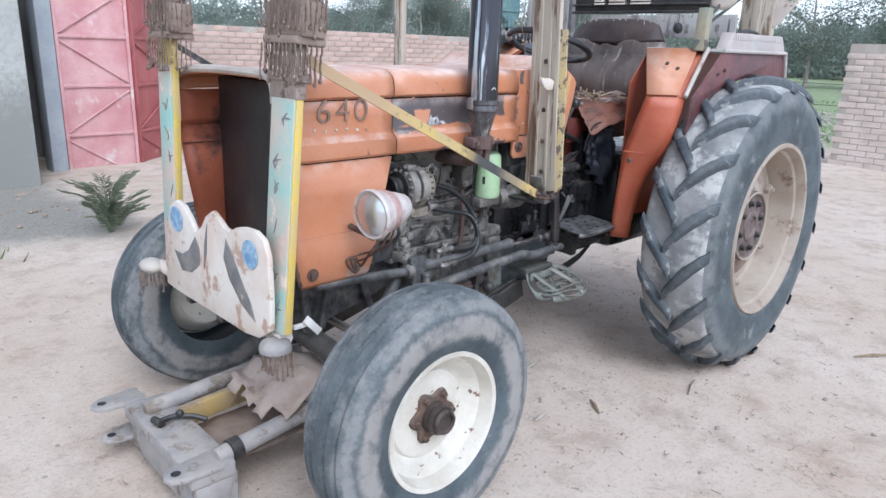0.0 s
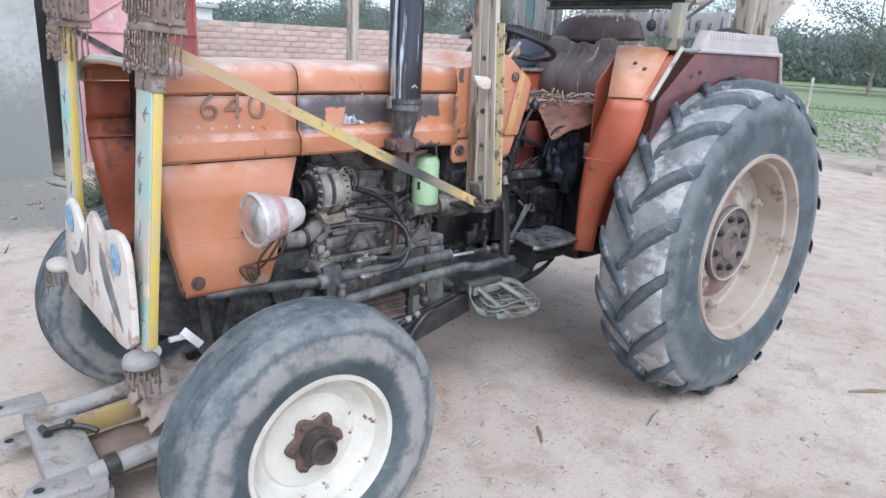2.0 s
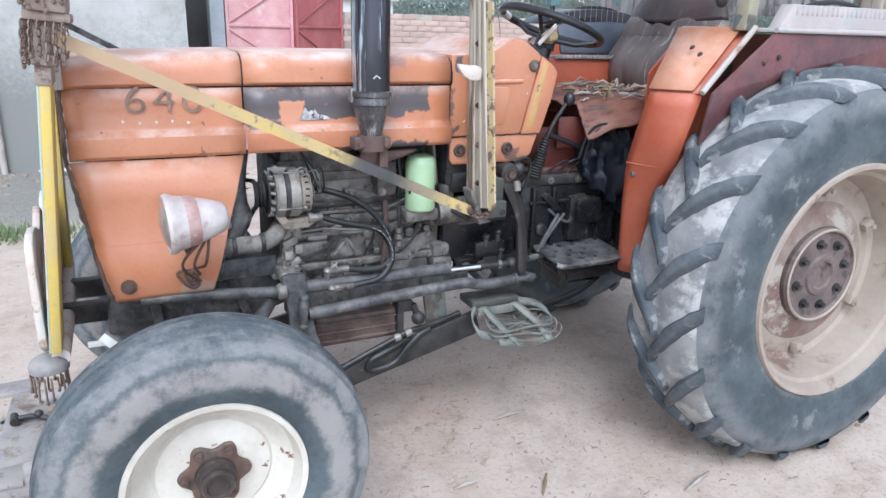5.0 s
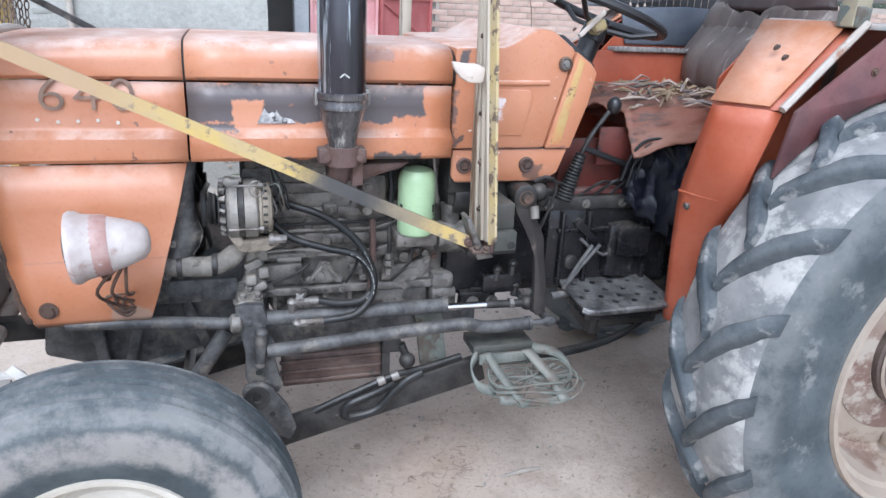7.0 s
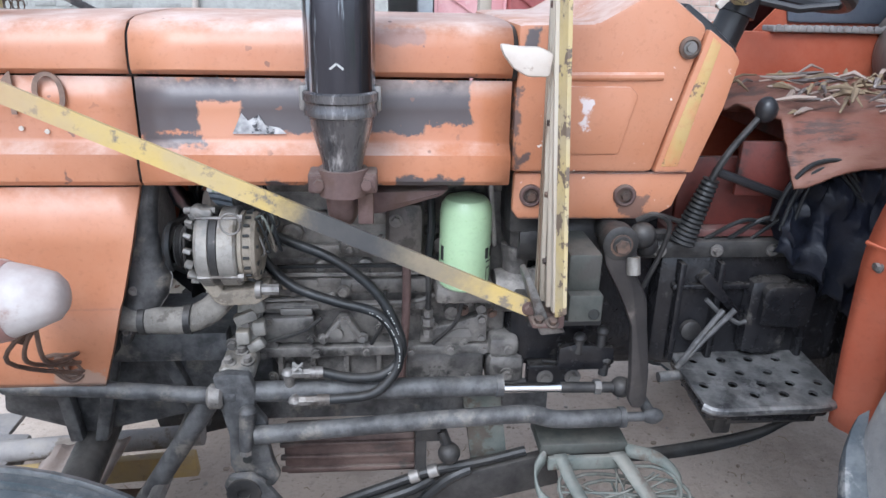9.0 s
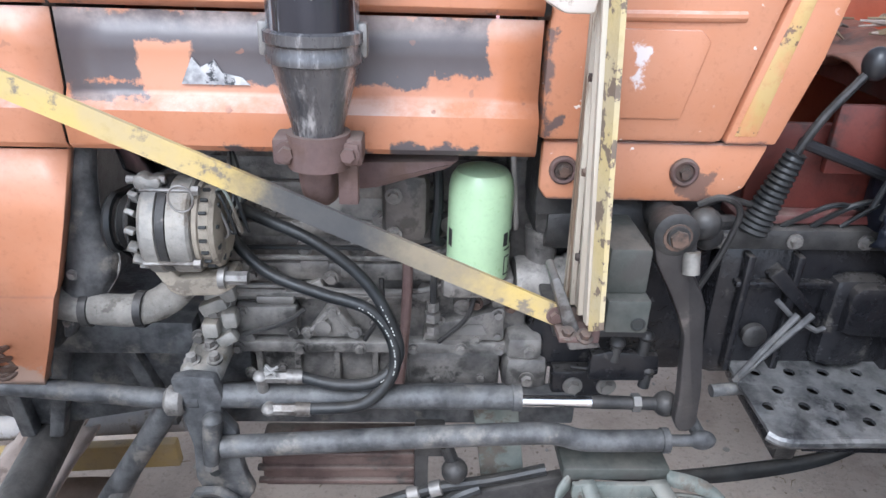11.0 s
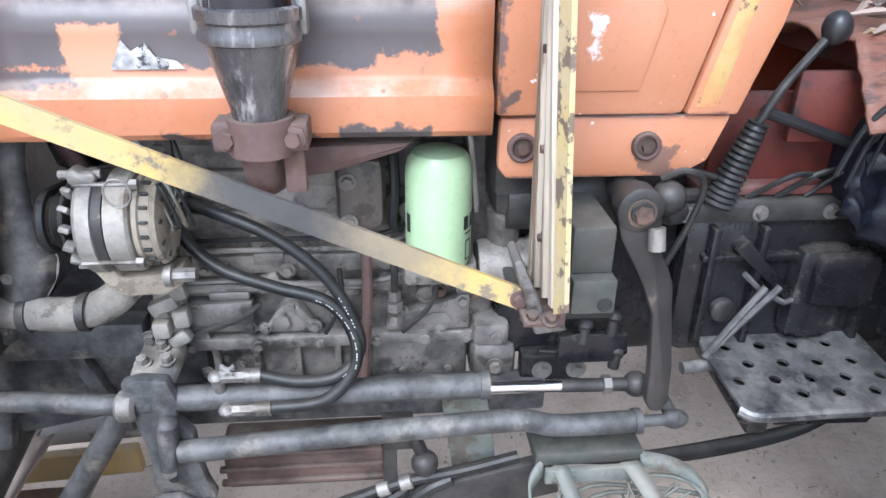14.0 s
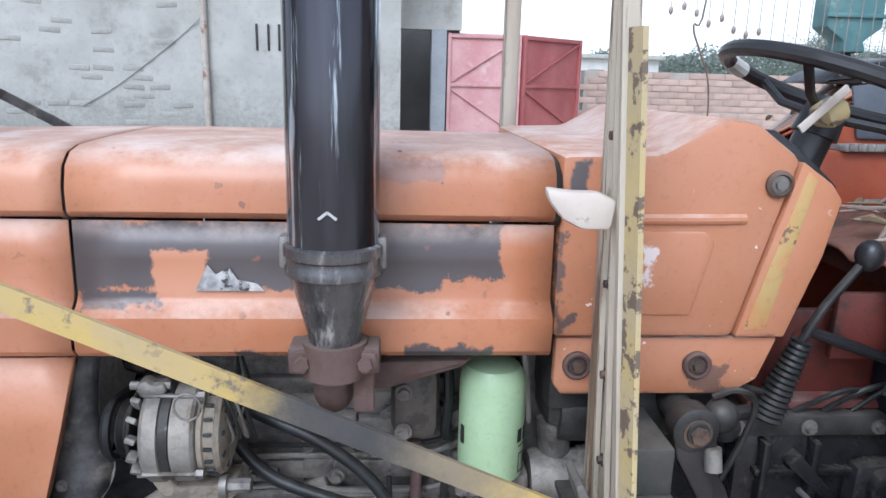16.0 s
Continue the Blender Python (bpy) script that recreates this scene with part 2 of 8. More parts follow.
M_yellow_rail = surface("dull_ochre_paint", (0.40, 0.28, 0.10), (0.33, 0.24, 0.13), 9, 0.6, 0, 0.2, 70, (0.22, 0.15, 0.09), 10, 0.52, 0.62, DUST, 0.3)
M_yellow_chip = surface("flaking_yellow_paint", (0.52, 0.41, 0.19), (0.46, 0.385, 0.24), 12, 0.55, 0, 0.25, 70, (0.15, 0.11, 0.08), 26, 0.53, 0.56, DUST, 0.3)
M_yellow_bar = surface("worn_yellow_bar", (0.55, 0.40, 0.13), (0.47, 0.36, 0.18), 9, 0.5, 0, 0.12, 70, (0.20, 0.165, 0.12), 22, 0.565, 0.64, (0.42, 0.37, 0.31), 0.28,
                       box_marks=((0.62, 1.02, 0.13, 0.3, 0.09, (0.25, 0.205, 0.135), 0.07), (0.54, 1.09, 0.095, 0.3, 0.06, (0.05, 0.051, 0.053), 0.06), (-0.12, 1.30, 0.22, 0.3, 0.09, (0.43, 0.30, 0.17), 0.10)))
M_post = surface("cream_painted_post", (0.55, 0.50, 0.41), (0.40, 0.335, 0.26), 14, 0.7, 0, 0.35, 60, (0.19, 0.13, 0.085), 16, 0.52, 0.58, stretch=(1, 1, 0.12), dust=DUST, dust_sheen_amount=0.2)
M_green_filter = surface("pale_green_can", (0.43, 0.60, 0.36), (0.39, 0.54, 0.325), 12, 0.3, 0, 0.01, 90, dust=DUST, dust_sheen_amount=0.12)
M_ink = surface("black_print", (0.02, 0.022, 0.02), (0.03, 0.03, 0.03), 20, 0.6, 0, 0)
M_letter = surface("dark_numerals", (0.17, 0.12, 0.095), (0.30, 0.20, 0.15), 30, 0.6, 0, 0)
M_pale_print = surface("pale_hose_print", (0.5, 0.5, 0.47), (0.4, 0.4, 0.38), 40, 0.7, 0, 0)
M_glass = surface("lamp_lens", (0.72, 0.74, 0.75), (0.55, 0.57, 0.59), 20, 0.14, 0.8, 0.3, 90, (0.70, 0.70, 0.70), 14, 0.6, 0.7)
M_block_green = surface("dark_grey_green_iron", (0.040, 0.046, 0.041), (0.085, 0.090, 0.081), 10, 0.55, 0.15, 0.2, 70, (0.04, 0.04, 0.038), 9, 0.56, 0.66, DUST, 0.3)
M_step = surface("worn_step_steel", (0.06, 0.063, 0.068), (0.22, 0.22, 0.22), 22, 0.36, 0.55, 0.4, 60, (0.028, 0.03, 0.035), 14, 0.50, 0.58, (0.52, 0.50, 0.47), 0.5)
M_pedal = surface("worn_dark_pedal", (0.022, 0.021, 0.023), (0.050, 0.046, 0.046), 10, 0.36, 0.3, 0.15, 80, (0.13, 0.115, 0.105), 9, 0.62, 0.74, DUST, 0.15)
M_lamp_band = surface("faded_red_brown", (0.36, 0.20, 0.175), (0.46, 0.33, 0.30), 14, 0.5, 0, 0.1, 80, (0.55, 0.50, 0.48), 16, 0.56, 0.66)
M_lampbody = surface("whitewashed_lamp_body", (0.60, 0.56, 0.54), (0.44, 0.37, 0.35), 12, 0.5, 0, 0.15, 80, (0.34, 0.22, 0.19), 9, 0.54, 0.66, DUST, 0.3)
M_cup = surface("dull_teal_enamel", (0.11, 0.235, 0.245), (0.17, 0.31, 0.31), 14, 0.5, 0, 0.1, 70, (0.30, 0.37, 0.35), 16, 0.62, 0.68)
M_plate = surface("painted_white_plate", (0.66, 0.61, 0.54), (0.58, 0.50, 0.44), 9, 0.5, 0, 0.2, 60, (0.34, 0.25, 0.20), 16, 0.57, 0.62, DUST, 0.3)
M_plate_worn = surface("stained_white_plate", (0.64, 0.60, 0.54), (0.56, 0.46, 0.39), 6, 0.55, 0, 0.25, 60, (0.40, 0.27, 0.20), 9, 0.535, 0.60, DUST, 0.3)
M_plate_grey = surface("dark_grey_ornament", (0.13, 0.13, 0.135), (0.22, 0.21, 0.20), 14, 0.55, 0, 0.1, 70, DUST, 12, 0.6, 0.66)
M_blue = surface("blue_rosette", (0.13, 0.26, 0.44), (0.34, 0.48, 0.58), 40, 0.5, 0, 0.05, 90)
M_chain = surface("brown_chain_fringe", (0.15, 0.105, 0.082), (0.25, 0.19, 0.155), 30, 0.5, 0.3, 0.2, 90)
M_cap = surface("weathered_fringe_cap", (0.29, 0.225, 0.185), (0.20, 0.145, 0.115), 14, 0.7, 0, 0.3, 60, (0.14, 0.10, 0.08), 16, 0.55, 0.62, DUST, 0.5)
M_sleeve = surface("grey_brown_rusty_sleeve", (0.24, 0.19, 0.16), (0.33, 0.27, 0.235), 16, 0.65, 0.1, 0.4, 60, (0.12, 0.075, 0.06), 15, 0.52, 0.60, DUST, 0.3)
M_strand = surface("black_fringe", (0.02, 0.02, 0.02), (0.05, 0.045, 0.04), 30, 0.7, 0, 0)
M_bead = surface("bead_glass", (0.30, 0.24, 0.20), (0.4, 0.34, 0.3), 30, 0.3, 0, 0)
M_seat = surface("torn_seat_cover", (0.075, 0.055, 0.05), (0.17, 0.135, 0.12), 7, 0.5, 0, 0.5, 50, (0.34, 0.30, 0.27), 26, 0.57, 0.66, DUST, 0.2, stretch=(0.5, 1, 0.16))
M_seat_top = surface("dark_brown_seat_cloth", (0.038, 0.022, 0.022), (0.066, 0.042, 0.04), 6, 0.5, 0, 0.2, 60, (0.13, 0.095, 0.085), 20, 0.60, 0.70, DUST, 0.12, stretch=(0.5, 1, 0.25))
M_lip = surface("dusty_pink_grey_paint", (0.50, 0.44, 0.42), (0.40, 0.36, 0.345), 5, 0.7, 0, 0.08, 70, (0.36, 0.375, 0.355), 6, 0.50, 0.66, DUST, 0.3)
M_column = surface("weathered_grey_cream_board", (0.46, 0.445, 0.42), (0.34, 0.33, 0.315), 9, 0.7, 0, 0.4, 60, (0.22, 0.21, 0.20), 12, 0.54, 0.62, stretch=(1, 1, 0.3))
M_slate = surface("blue_grey_vinyl", (0.085, 0.10, 0.125), (0.14, 0.155, 0.18), 5, 0.4, 0, 0.1, 60)
M_skirt = surface("dark_purple_skirt", (0.055, 0.024, 0.028), (0.16, 0.055, 0.055), 3, 0.45, 0, 0.06, 70, (0.035, 0.02, 0.022), 5, 0.58, 0.70, (0.36, 0.24, 0.22), 0.3)
M_black = surface("black_plastic", (0.016, 0.016, 0.018), (0.03, 0.03, 0.032), 9, 0.36, 0, 0.05, 60)
M_rag = surface("navy_cloth", (0.004, 0.005, 0.009), (0.009, 0.011, 0.019), 10, 0.5, 0, 0.5, 60, spec=0.3)
M_deck = surface("dusty_torn_deck", (0.17, 0.058, 0.036), (0.21, 0.105, 0.072), 5, 0.6, 0, 0.9, 45, (0.07, 0.035, 0.028), 9, 0.54, 0.62, (0.42, 0.34, 0.27), 0.12, stretch=(0.35, 1, 1.6))
M_cage = surface("grey_green_flat_iron", (0.085, 0.108, 0.098), (0.17, 0.188, 0.168), 13, 0.6, 0.1, 0.2, 70, (0.085, 0.07, 0.055), 14, 0.53, 0.61, DUST, 0.5)
M_frame = surface("scuffed_grey_frame", (0.21, 0.20, 0.20), (0.33, 0.315, 0.30), 9, 0.6, 0.15, 0.3, 60, (0.11, 0.08, 0.065), 12, 0.54, 0.64, DUST, 0.55)
M_plaster = surface("weathered_plaster", (0.37, 0.368, 0.342), (0.47, 0.467, 0.438), 1.6, 0.9, 0, 0.5, 18, (0.285, 0.282, 0.258), 2.0, 0.52, 0.70,
                    box_marks=((-4.0, -0.2, 5.0, 1.25, 0.55, (0.235, 0.235, 0.215), 0.45), (-0.32, 0.93, 0.16, 0.02, 0.10, (0.46, 0.46, 0.44), 0.04), (-2.2, 0.2, 0.16, 0.10, 0.14, (0.46, 0.46, 0.43), 0.05), (-0.15, 0.35, 0.3, 0.12, 0.25, (0.20, 0.195, 0.175), 0.1)))
M_wash = surface("whitewashed_brick", (0.30, 0.298, 0.275), (0.37, 0.368, 0.34), 1.2, 0.9, 0, 0.5, 25, (0.25, 0.24, 0.22), 6.0, 0.5, 0.7, vary=0.2)
M_brick = surface("pale_clay_brick", (0.40, 0.275, 0.225), (0.48, 0.36, 0.305), 3, 0.9, 0, 0.3, 30, (0.31, 0.245, 0.21), 4, 0.6, 0.68, vary=0.25)
M_brick_pale = surface("sun_bleached_brick", (0.50, 0.42, 0.365), (0.58, 0.50, 0.45), 3, 0.9, 0, 0.25, 30, (0.42, 0.35, 0.30), 4, 0.6, 0.68, vary=0.15)
M_mortar = surface("grey_mortar", (0.34, 0.30, 0.265), (0.42, 0.38, 0.33), 5, 0.95, 0, 0.3, 40)
M_gate_pink = surface("faded_pink_gate", (0.50, 0.23, 0.235), (0.60, 0.36, 0.355), 2.5, 0.55, 0, 0.06, 50, (0.62, 0.50, 0.48), 3.5, 0.56, 0.68)
M_gate_red = surface("red_oxide_gate", (0.30, 0.075, 0.075), (0.38, 0.12, 0.115), 2.5, 0.55, 0, 0.06, 50, (0.45, 0.24, 0.22), 4, 0.62, 0.72)
M_bark = surface("bark", (0.24, 0.21, 0.19), (0.34, 0.31, 0.28), 12, 0.9, 0, 0.5, 40)
# Leaf colour is lifted and greyed: distance haze painted into the base colour.
M_leaf = surface("haze_pale_tree_leaves", (0.25, 0.29, 0.255), (0.32, 0.355, 0.31), 0.8, 0.7, 0, 0, 10, vary=0.3)
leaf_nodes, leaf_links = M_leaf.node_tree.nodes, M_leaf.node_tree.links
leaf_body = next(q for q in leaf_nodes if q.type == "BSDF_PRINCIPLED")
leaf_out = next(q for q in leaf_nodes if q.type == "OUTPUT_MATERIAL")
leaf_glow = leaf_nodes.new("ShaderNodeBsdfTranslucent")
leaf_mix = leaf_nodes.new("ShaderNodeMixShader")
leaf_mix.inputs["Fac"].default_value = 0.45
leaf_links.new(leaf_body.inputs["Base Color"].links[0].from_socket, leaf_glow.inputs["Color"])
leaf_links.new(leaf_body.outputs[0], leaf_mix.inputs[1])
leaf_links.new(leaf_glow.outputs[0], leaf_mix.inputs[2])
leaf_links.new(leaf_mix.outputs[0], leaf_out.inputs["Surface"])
M_grass = surface("grass_blades", (0.15, 0.215, 0.095), (0.22, 0.285, 0.14), 2, 0.7, 0, 0, 20)
M_frond = surface("dull_frond", (0.09, 0.115, 0.07), (0.17, 0.185, 0.125), 6, 0.7, 0, 0, 30)
M_straw = surface("straw", (0.30, 0.23, 0.14), (0.18, 0.13, 0.085), 20, 0.85, 0, 0)
M_white_house = surface("white_render", (0.62, 0.62, 0.60), (0.54, 0.54, 0.52), 2, 0.9, 0, 0.1, 20)
M_dark = surface("dark_room", (0.24, 0.235, 0.225), (0.31, 0.30, 0.285), 2, 0.9, 0, 0.1)
M_sticker = surface("torn_sticker_paper", (0.62, 0.61, 0.60), (0.16, 0.16, 0.17), 26, 0.6, 0, 0.1, 90, (0.05, 0.05, 0.055), 30, 0.54, 0.58)
M_green_leaf = surface("green_leaf_paint", (0.10, 0.33, 0.22), (0.17, 0.42, 0.30), 12, 0.5, 0, 0.05, 70)
M_floral = surface("faded_painted_flowers", (0.27, 0.48, 0.43), (0.60, 0.43, 0.35), 6, 0.55, 0, 0.12, 70, (0.62, 0.56, 0.48), 12, 0.58, 0.64, DUST, 0.3)
M_pale_frame = surface("pale_scuffed_frame", (0.26, 0.245, 0.24), (0.34, 0.32, 0.31), 9, 0.65, 0.0, 0.5, 60, (0.17, 0.135, 0.11), 12, 0.53, 0.60, DUST, 0.6)
M_stub = surface("dull_cream_green_paint", (0.33, 0.30, 0.21), (0.27, 0.245, 0.185), 12, 0.7, 0, 0.3, 60, (0.24, 0.25, 0.20), 10, 0.5, 0.62)
M_deck_brown = surface("brown_rubber_sheet", (0.155, 0.10, 0.07), (0.22, 0.155, 0.115), 6, 0.85, 0, 0.3, 50, (0.12, 0.09, 0.07), 8, 0.56, 0.64, DUST, 0.3)
M_sack = surface("weathered_sacking", (0.42, 0.34, 0.29), (0.30, 0.23, 0.185), 7, 0.9, 0, 0.5, 60, (0.20, 0.15, 0.12), 9, 0.58, 0.66)
M_jamb = surface("blue_grey_lime_wash", (0.30, 0.325, 0.345), (0.36, 0.38, 0.395), 3, 0.9, 0, 0.2, 30)
M_cable = surface("grey_cable", (0.06, 0.06, 0.06), (0.1, 0.1, 0.1), 20, 0.6, 0, 0)
M_paper = surface("white_scrap", (0.72, 0.70, 0.66), (0.62, 0.6, 0.56), 20, 0.7, 0, 0)
M_clod = surface("brown_clod", (0.37, 0.30, 0.24), (0.27, 0.21, 0.16), 14, 0.95, 0, 0.3, 60)
M_stone = surface("pale_stone", (0.42, 0.38, 0.33), (0.30, 0.27, 0.235), 12, 0.9, 0, 0.3, 40)


def tyre_material(name, cx, cz, rings):
    """Rubber with rings of dust round the axle at (cx, cz)."""
    m = surface(name, (0.034, 0.048, 0.056), (0.075, 0.094, 0.104), 7, 0.68, 0, 0.25, 50, (0.17, 0.18, 0.185), 9, 0.57, 0.68, (0.28, 0.275, 0.265), 0.3)
    n, l = m.node_tree.nodes, m.node_tree.links
    bsdf = n["Principled BSDF"]
    old = bsdf.inputs["Base Color"].links[0].from_socket
    tc = n.new("ShaderNodeTexCoord").outputs["Object"]
    sep = n.new("ShaderNodeSeparateXYZ")
    l.new(tc, sep.inputs[0])
    dx, dz = math_node(n, l, "SUBTRACT", sep.outputs["X"], cx), math_node(n, l, "SUBTRACT", sep.outputs["Z"], cz)
    r = math_node(n, l, "SQRT", math_node(n, l, "ADD", math_node(n, l, "MULTIPLY", dx, dx), math_node(n, l, "MULTIPLY", dz, dz)))
    wob = noise_node(n, l, tc, 11, 8, 0.75)
    r = math_node(n, l, "ADD", r, math_node(n, l, "MULTIPLY_ADD", wob, 0.075, -0.0375))
    streak = ramp_node(n, l, noise_node(n, l, tc, 9, 7, 0.7), 0.28, 0.56)
    for r0, r1, soft, colour, amount in rings:
        band = math_node(n, l, "MULTIPLY", ramp_node(n, l, r, r0 - soft, r0 + soft), ramp_node(n, l, r, r1 + soft, r1 - soft))
        old = mix_node(n, l, math_node(n, l, "MULTIPLY", math_node(n, l, "MULTIPLY", band, streak), amount), old, colour)
    l.new(old, bsdf.inputs["Base Color"])
    return m


M_tyre_rear = tyre_material("rear_tyre_rubber", 2.02, 0.683, ((0.57, 0.68, 0.03, (0.20, 0.205, 0.205), 0.6), (0.40, 0.42, 0.012, (0.20, 0.20, 0.195), 0.4)))
M_tyre_front = tyre_material("front_tyre_rubber", 0.0, 0.395, ((0.272, 0.335, 0.014, (0.29, 0.272, 0.255), 0.9), (0.350, 0.388, 0.010, (0.30, 0.295, 0.285), 0.6)))


def ground_material():
    m, n, l, bsdf = nodes_of("packed_earth")
    tc = n.new("ShaderNodeTexCoord").outputs["Object"]
    a = noise_node(n, l, tc, 0.55, 6, 0.6)
    b = noise_node(n, l, tc, 4.5, 8, 0.68)
    c = noise_node(n, l, tc, 55, 5, 0.75)
    f = noise_node(n, l, tc, 180, 4, 0.7)
    g = noise_node(n, l, tc, 1.7, 6, 0.62)
    vor = n.new("ShaderNodeTexVoronoi")
    vor.feature = "DISTANCE_TO_EDGE"
    vor.inputs["Scale"].default_value = 5.5
    shift = n.new("ShaderNodeVectorMath")
    shift.operation = "ADD"
    nv = n.new("ShaderNodeTexNoise")
    nv.inputs["Scale"].default_value, nv.inputs["Detail"].default_value = 7.0, 6.0
    l.new(tc, nv.inputs["Vector"])
    l.new(tc, shift.inputs[0])
    half = n.new("ShaderNodeVectorMath")
    half.operation = "SCALE"
    half.inputs["Scale"].default_value = 0.35
    l.new(nv.outputs["Color"], half.inputs[0])
    l.new(half.outputs[0], shift.inputs[1])
    l.new(shift.outputs[0], vor.inputs["Vector"])
    crack = math_node(n, l, "MULTIPLY", ramp_node(n, l, vor.outputs["Distance"], 0.022, 0.0), ramp_node(n, l, g, 0.53, 0.62))
    e = noise_node(n, l, tc, 14, 4, 0.6, (1, 0.35, 1))
    col = mix_node(n, l, ramp_node(n, l, a, 0.35, 0.65), (0.516, 0.419, 0.336), (0.590, 0.499, 0.422))
    col = mix_node(n, l, math_node(n, l, "MULTIPLY", ramp_node(n, l, b, 0.44, 0.68), 0.6), col, (0.340, 0.257, 0.198))
    col = mix_node(n, l, math_node(n, l, "MULTIPLY", ramp_node(n, l, e, 0.6, 0.72), 0.35), col, (0.602, 0.529, 0.474))
    col = mix_node(n, l, math_node(n, l, "MULTIPLY", ramp_node(n, l, c, 0.50, 0.70), 0.6), col, (0.270, 0.216, 0.173))
    col = mix_node(n, l, math_node(n, l, "MULTIPLY", ramp_node(n, l, f, 0.56, 0.76), 0.5), col, (0.624, 0.529, 0.448))
    col = mix_node(n, l, math_node(n, l, "MULTIPLY", ramp_node(n, l, g, 0.52, 0.68), 0.38), col, (0.391, 0.275, 0.198))
    col = mix_node(n, l, math_node(n, l, "MULTIPLY", crack, 0.6), col, (0.205, 0.157, 0.124))
    geo = n.new("ShaderNodeSeparateXYZ")
    l.new(tc, geo.inputs[0])
    far = math_node(n, l, "ADD", geo.outputs["X"], math_node(n, l, "MULTIPLY", a, 3.0))
    green = math_node(n, l, "MULTIPLY", ramp_node(n, l, far, 12.0, 14.5), ramp_node(n, l, b, 0.25, 0.5))
    col = mix_node(n, l, green, col, (0.22, 0.275, 0.14))
    bank = math_node(n, l, "ADD", geo.outputs["Y"], math_node(n, l, "MULTIPLY", g, 1.2))
    side = math_node(n, l, "ADD", geo.outputs["X"], math_node(n, l, "MULTIPLY", g, 1.0))
    grey = math_node(n, l, "MULTIPLY", ramp_node(n, l, bank, 3.5, 4.2), ramp_node(n, l, side, 1.5, 1.0))
    col = mix_node(n, l, math_node(n, l, "MULTIPLY", grey, 0.9), col, mix_node(n, l, ramp_node(n, l, c, 0.4, 0.62), (0.27, 0.262, 0.232), (0.165, 0.16, 0.135)))
    l.new(col, bsdf.inputs["Base Color"])
    bsdf.inputs["Roughness"].default_value = 0.95
    bp = n.new("ShaderNodeBump")
    bp.inputs["Strength"].default_value, bp.inputs["Distance"].default_value = 0.5, 0.025
    rel = math_node(n, l, "ADD", math_node(n, l, "MULTIPLY", b, 0.7), math_node(n, l, "MULTIPLY", c, 0.3))
    rel = math_node(n, l, "MULTIPLY_ADD", f, 0.08, rel)
    l.new(math_node(n, l, "MULTIPLY_ADD", crack, -0.12, rel), bp.inputs["Height"])
    l.new(bp.outputs[0], bsdf.inputs["Normal"])
    return m


M_ground = ground_material()


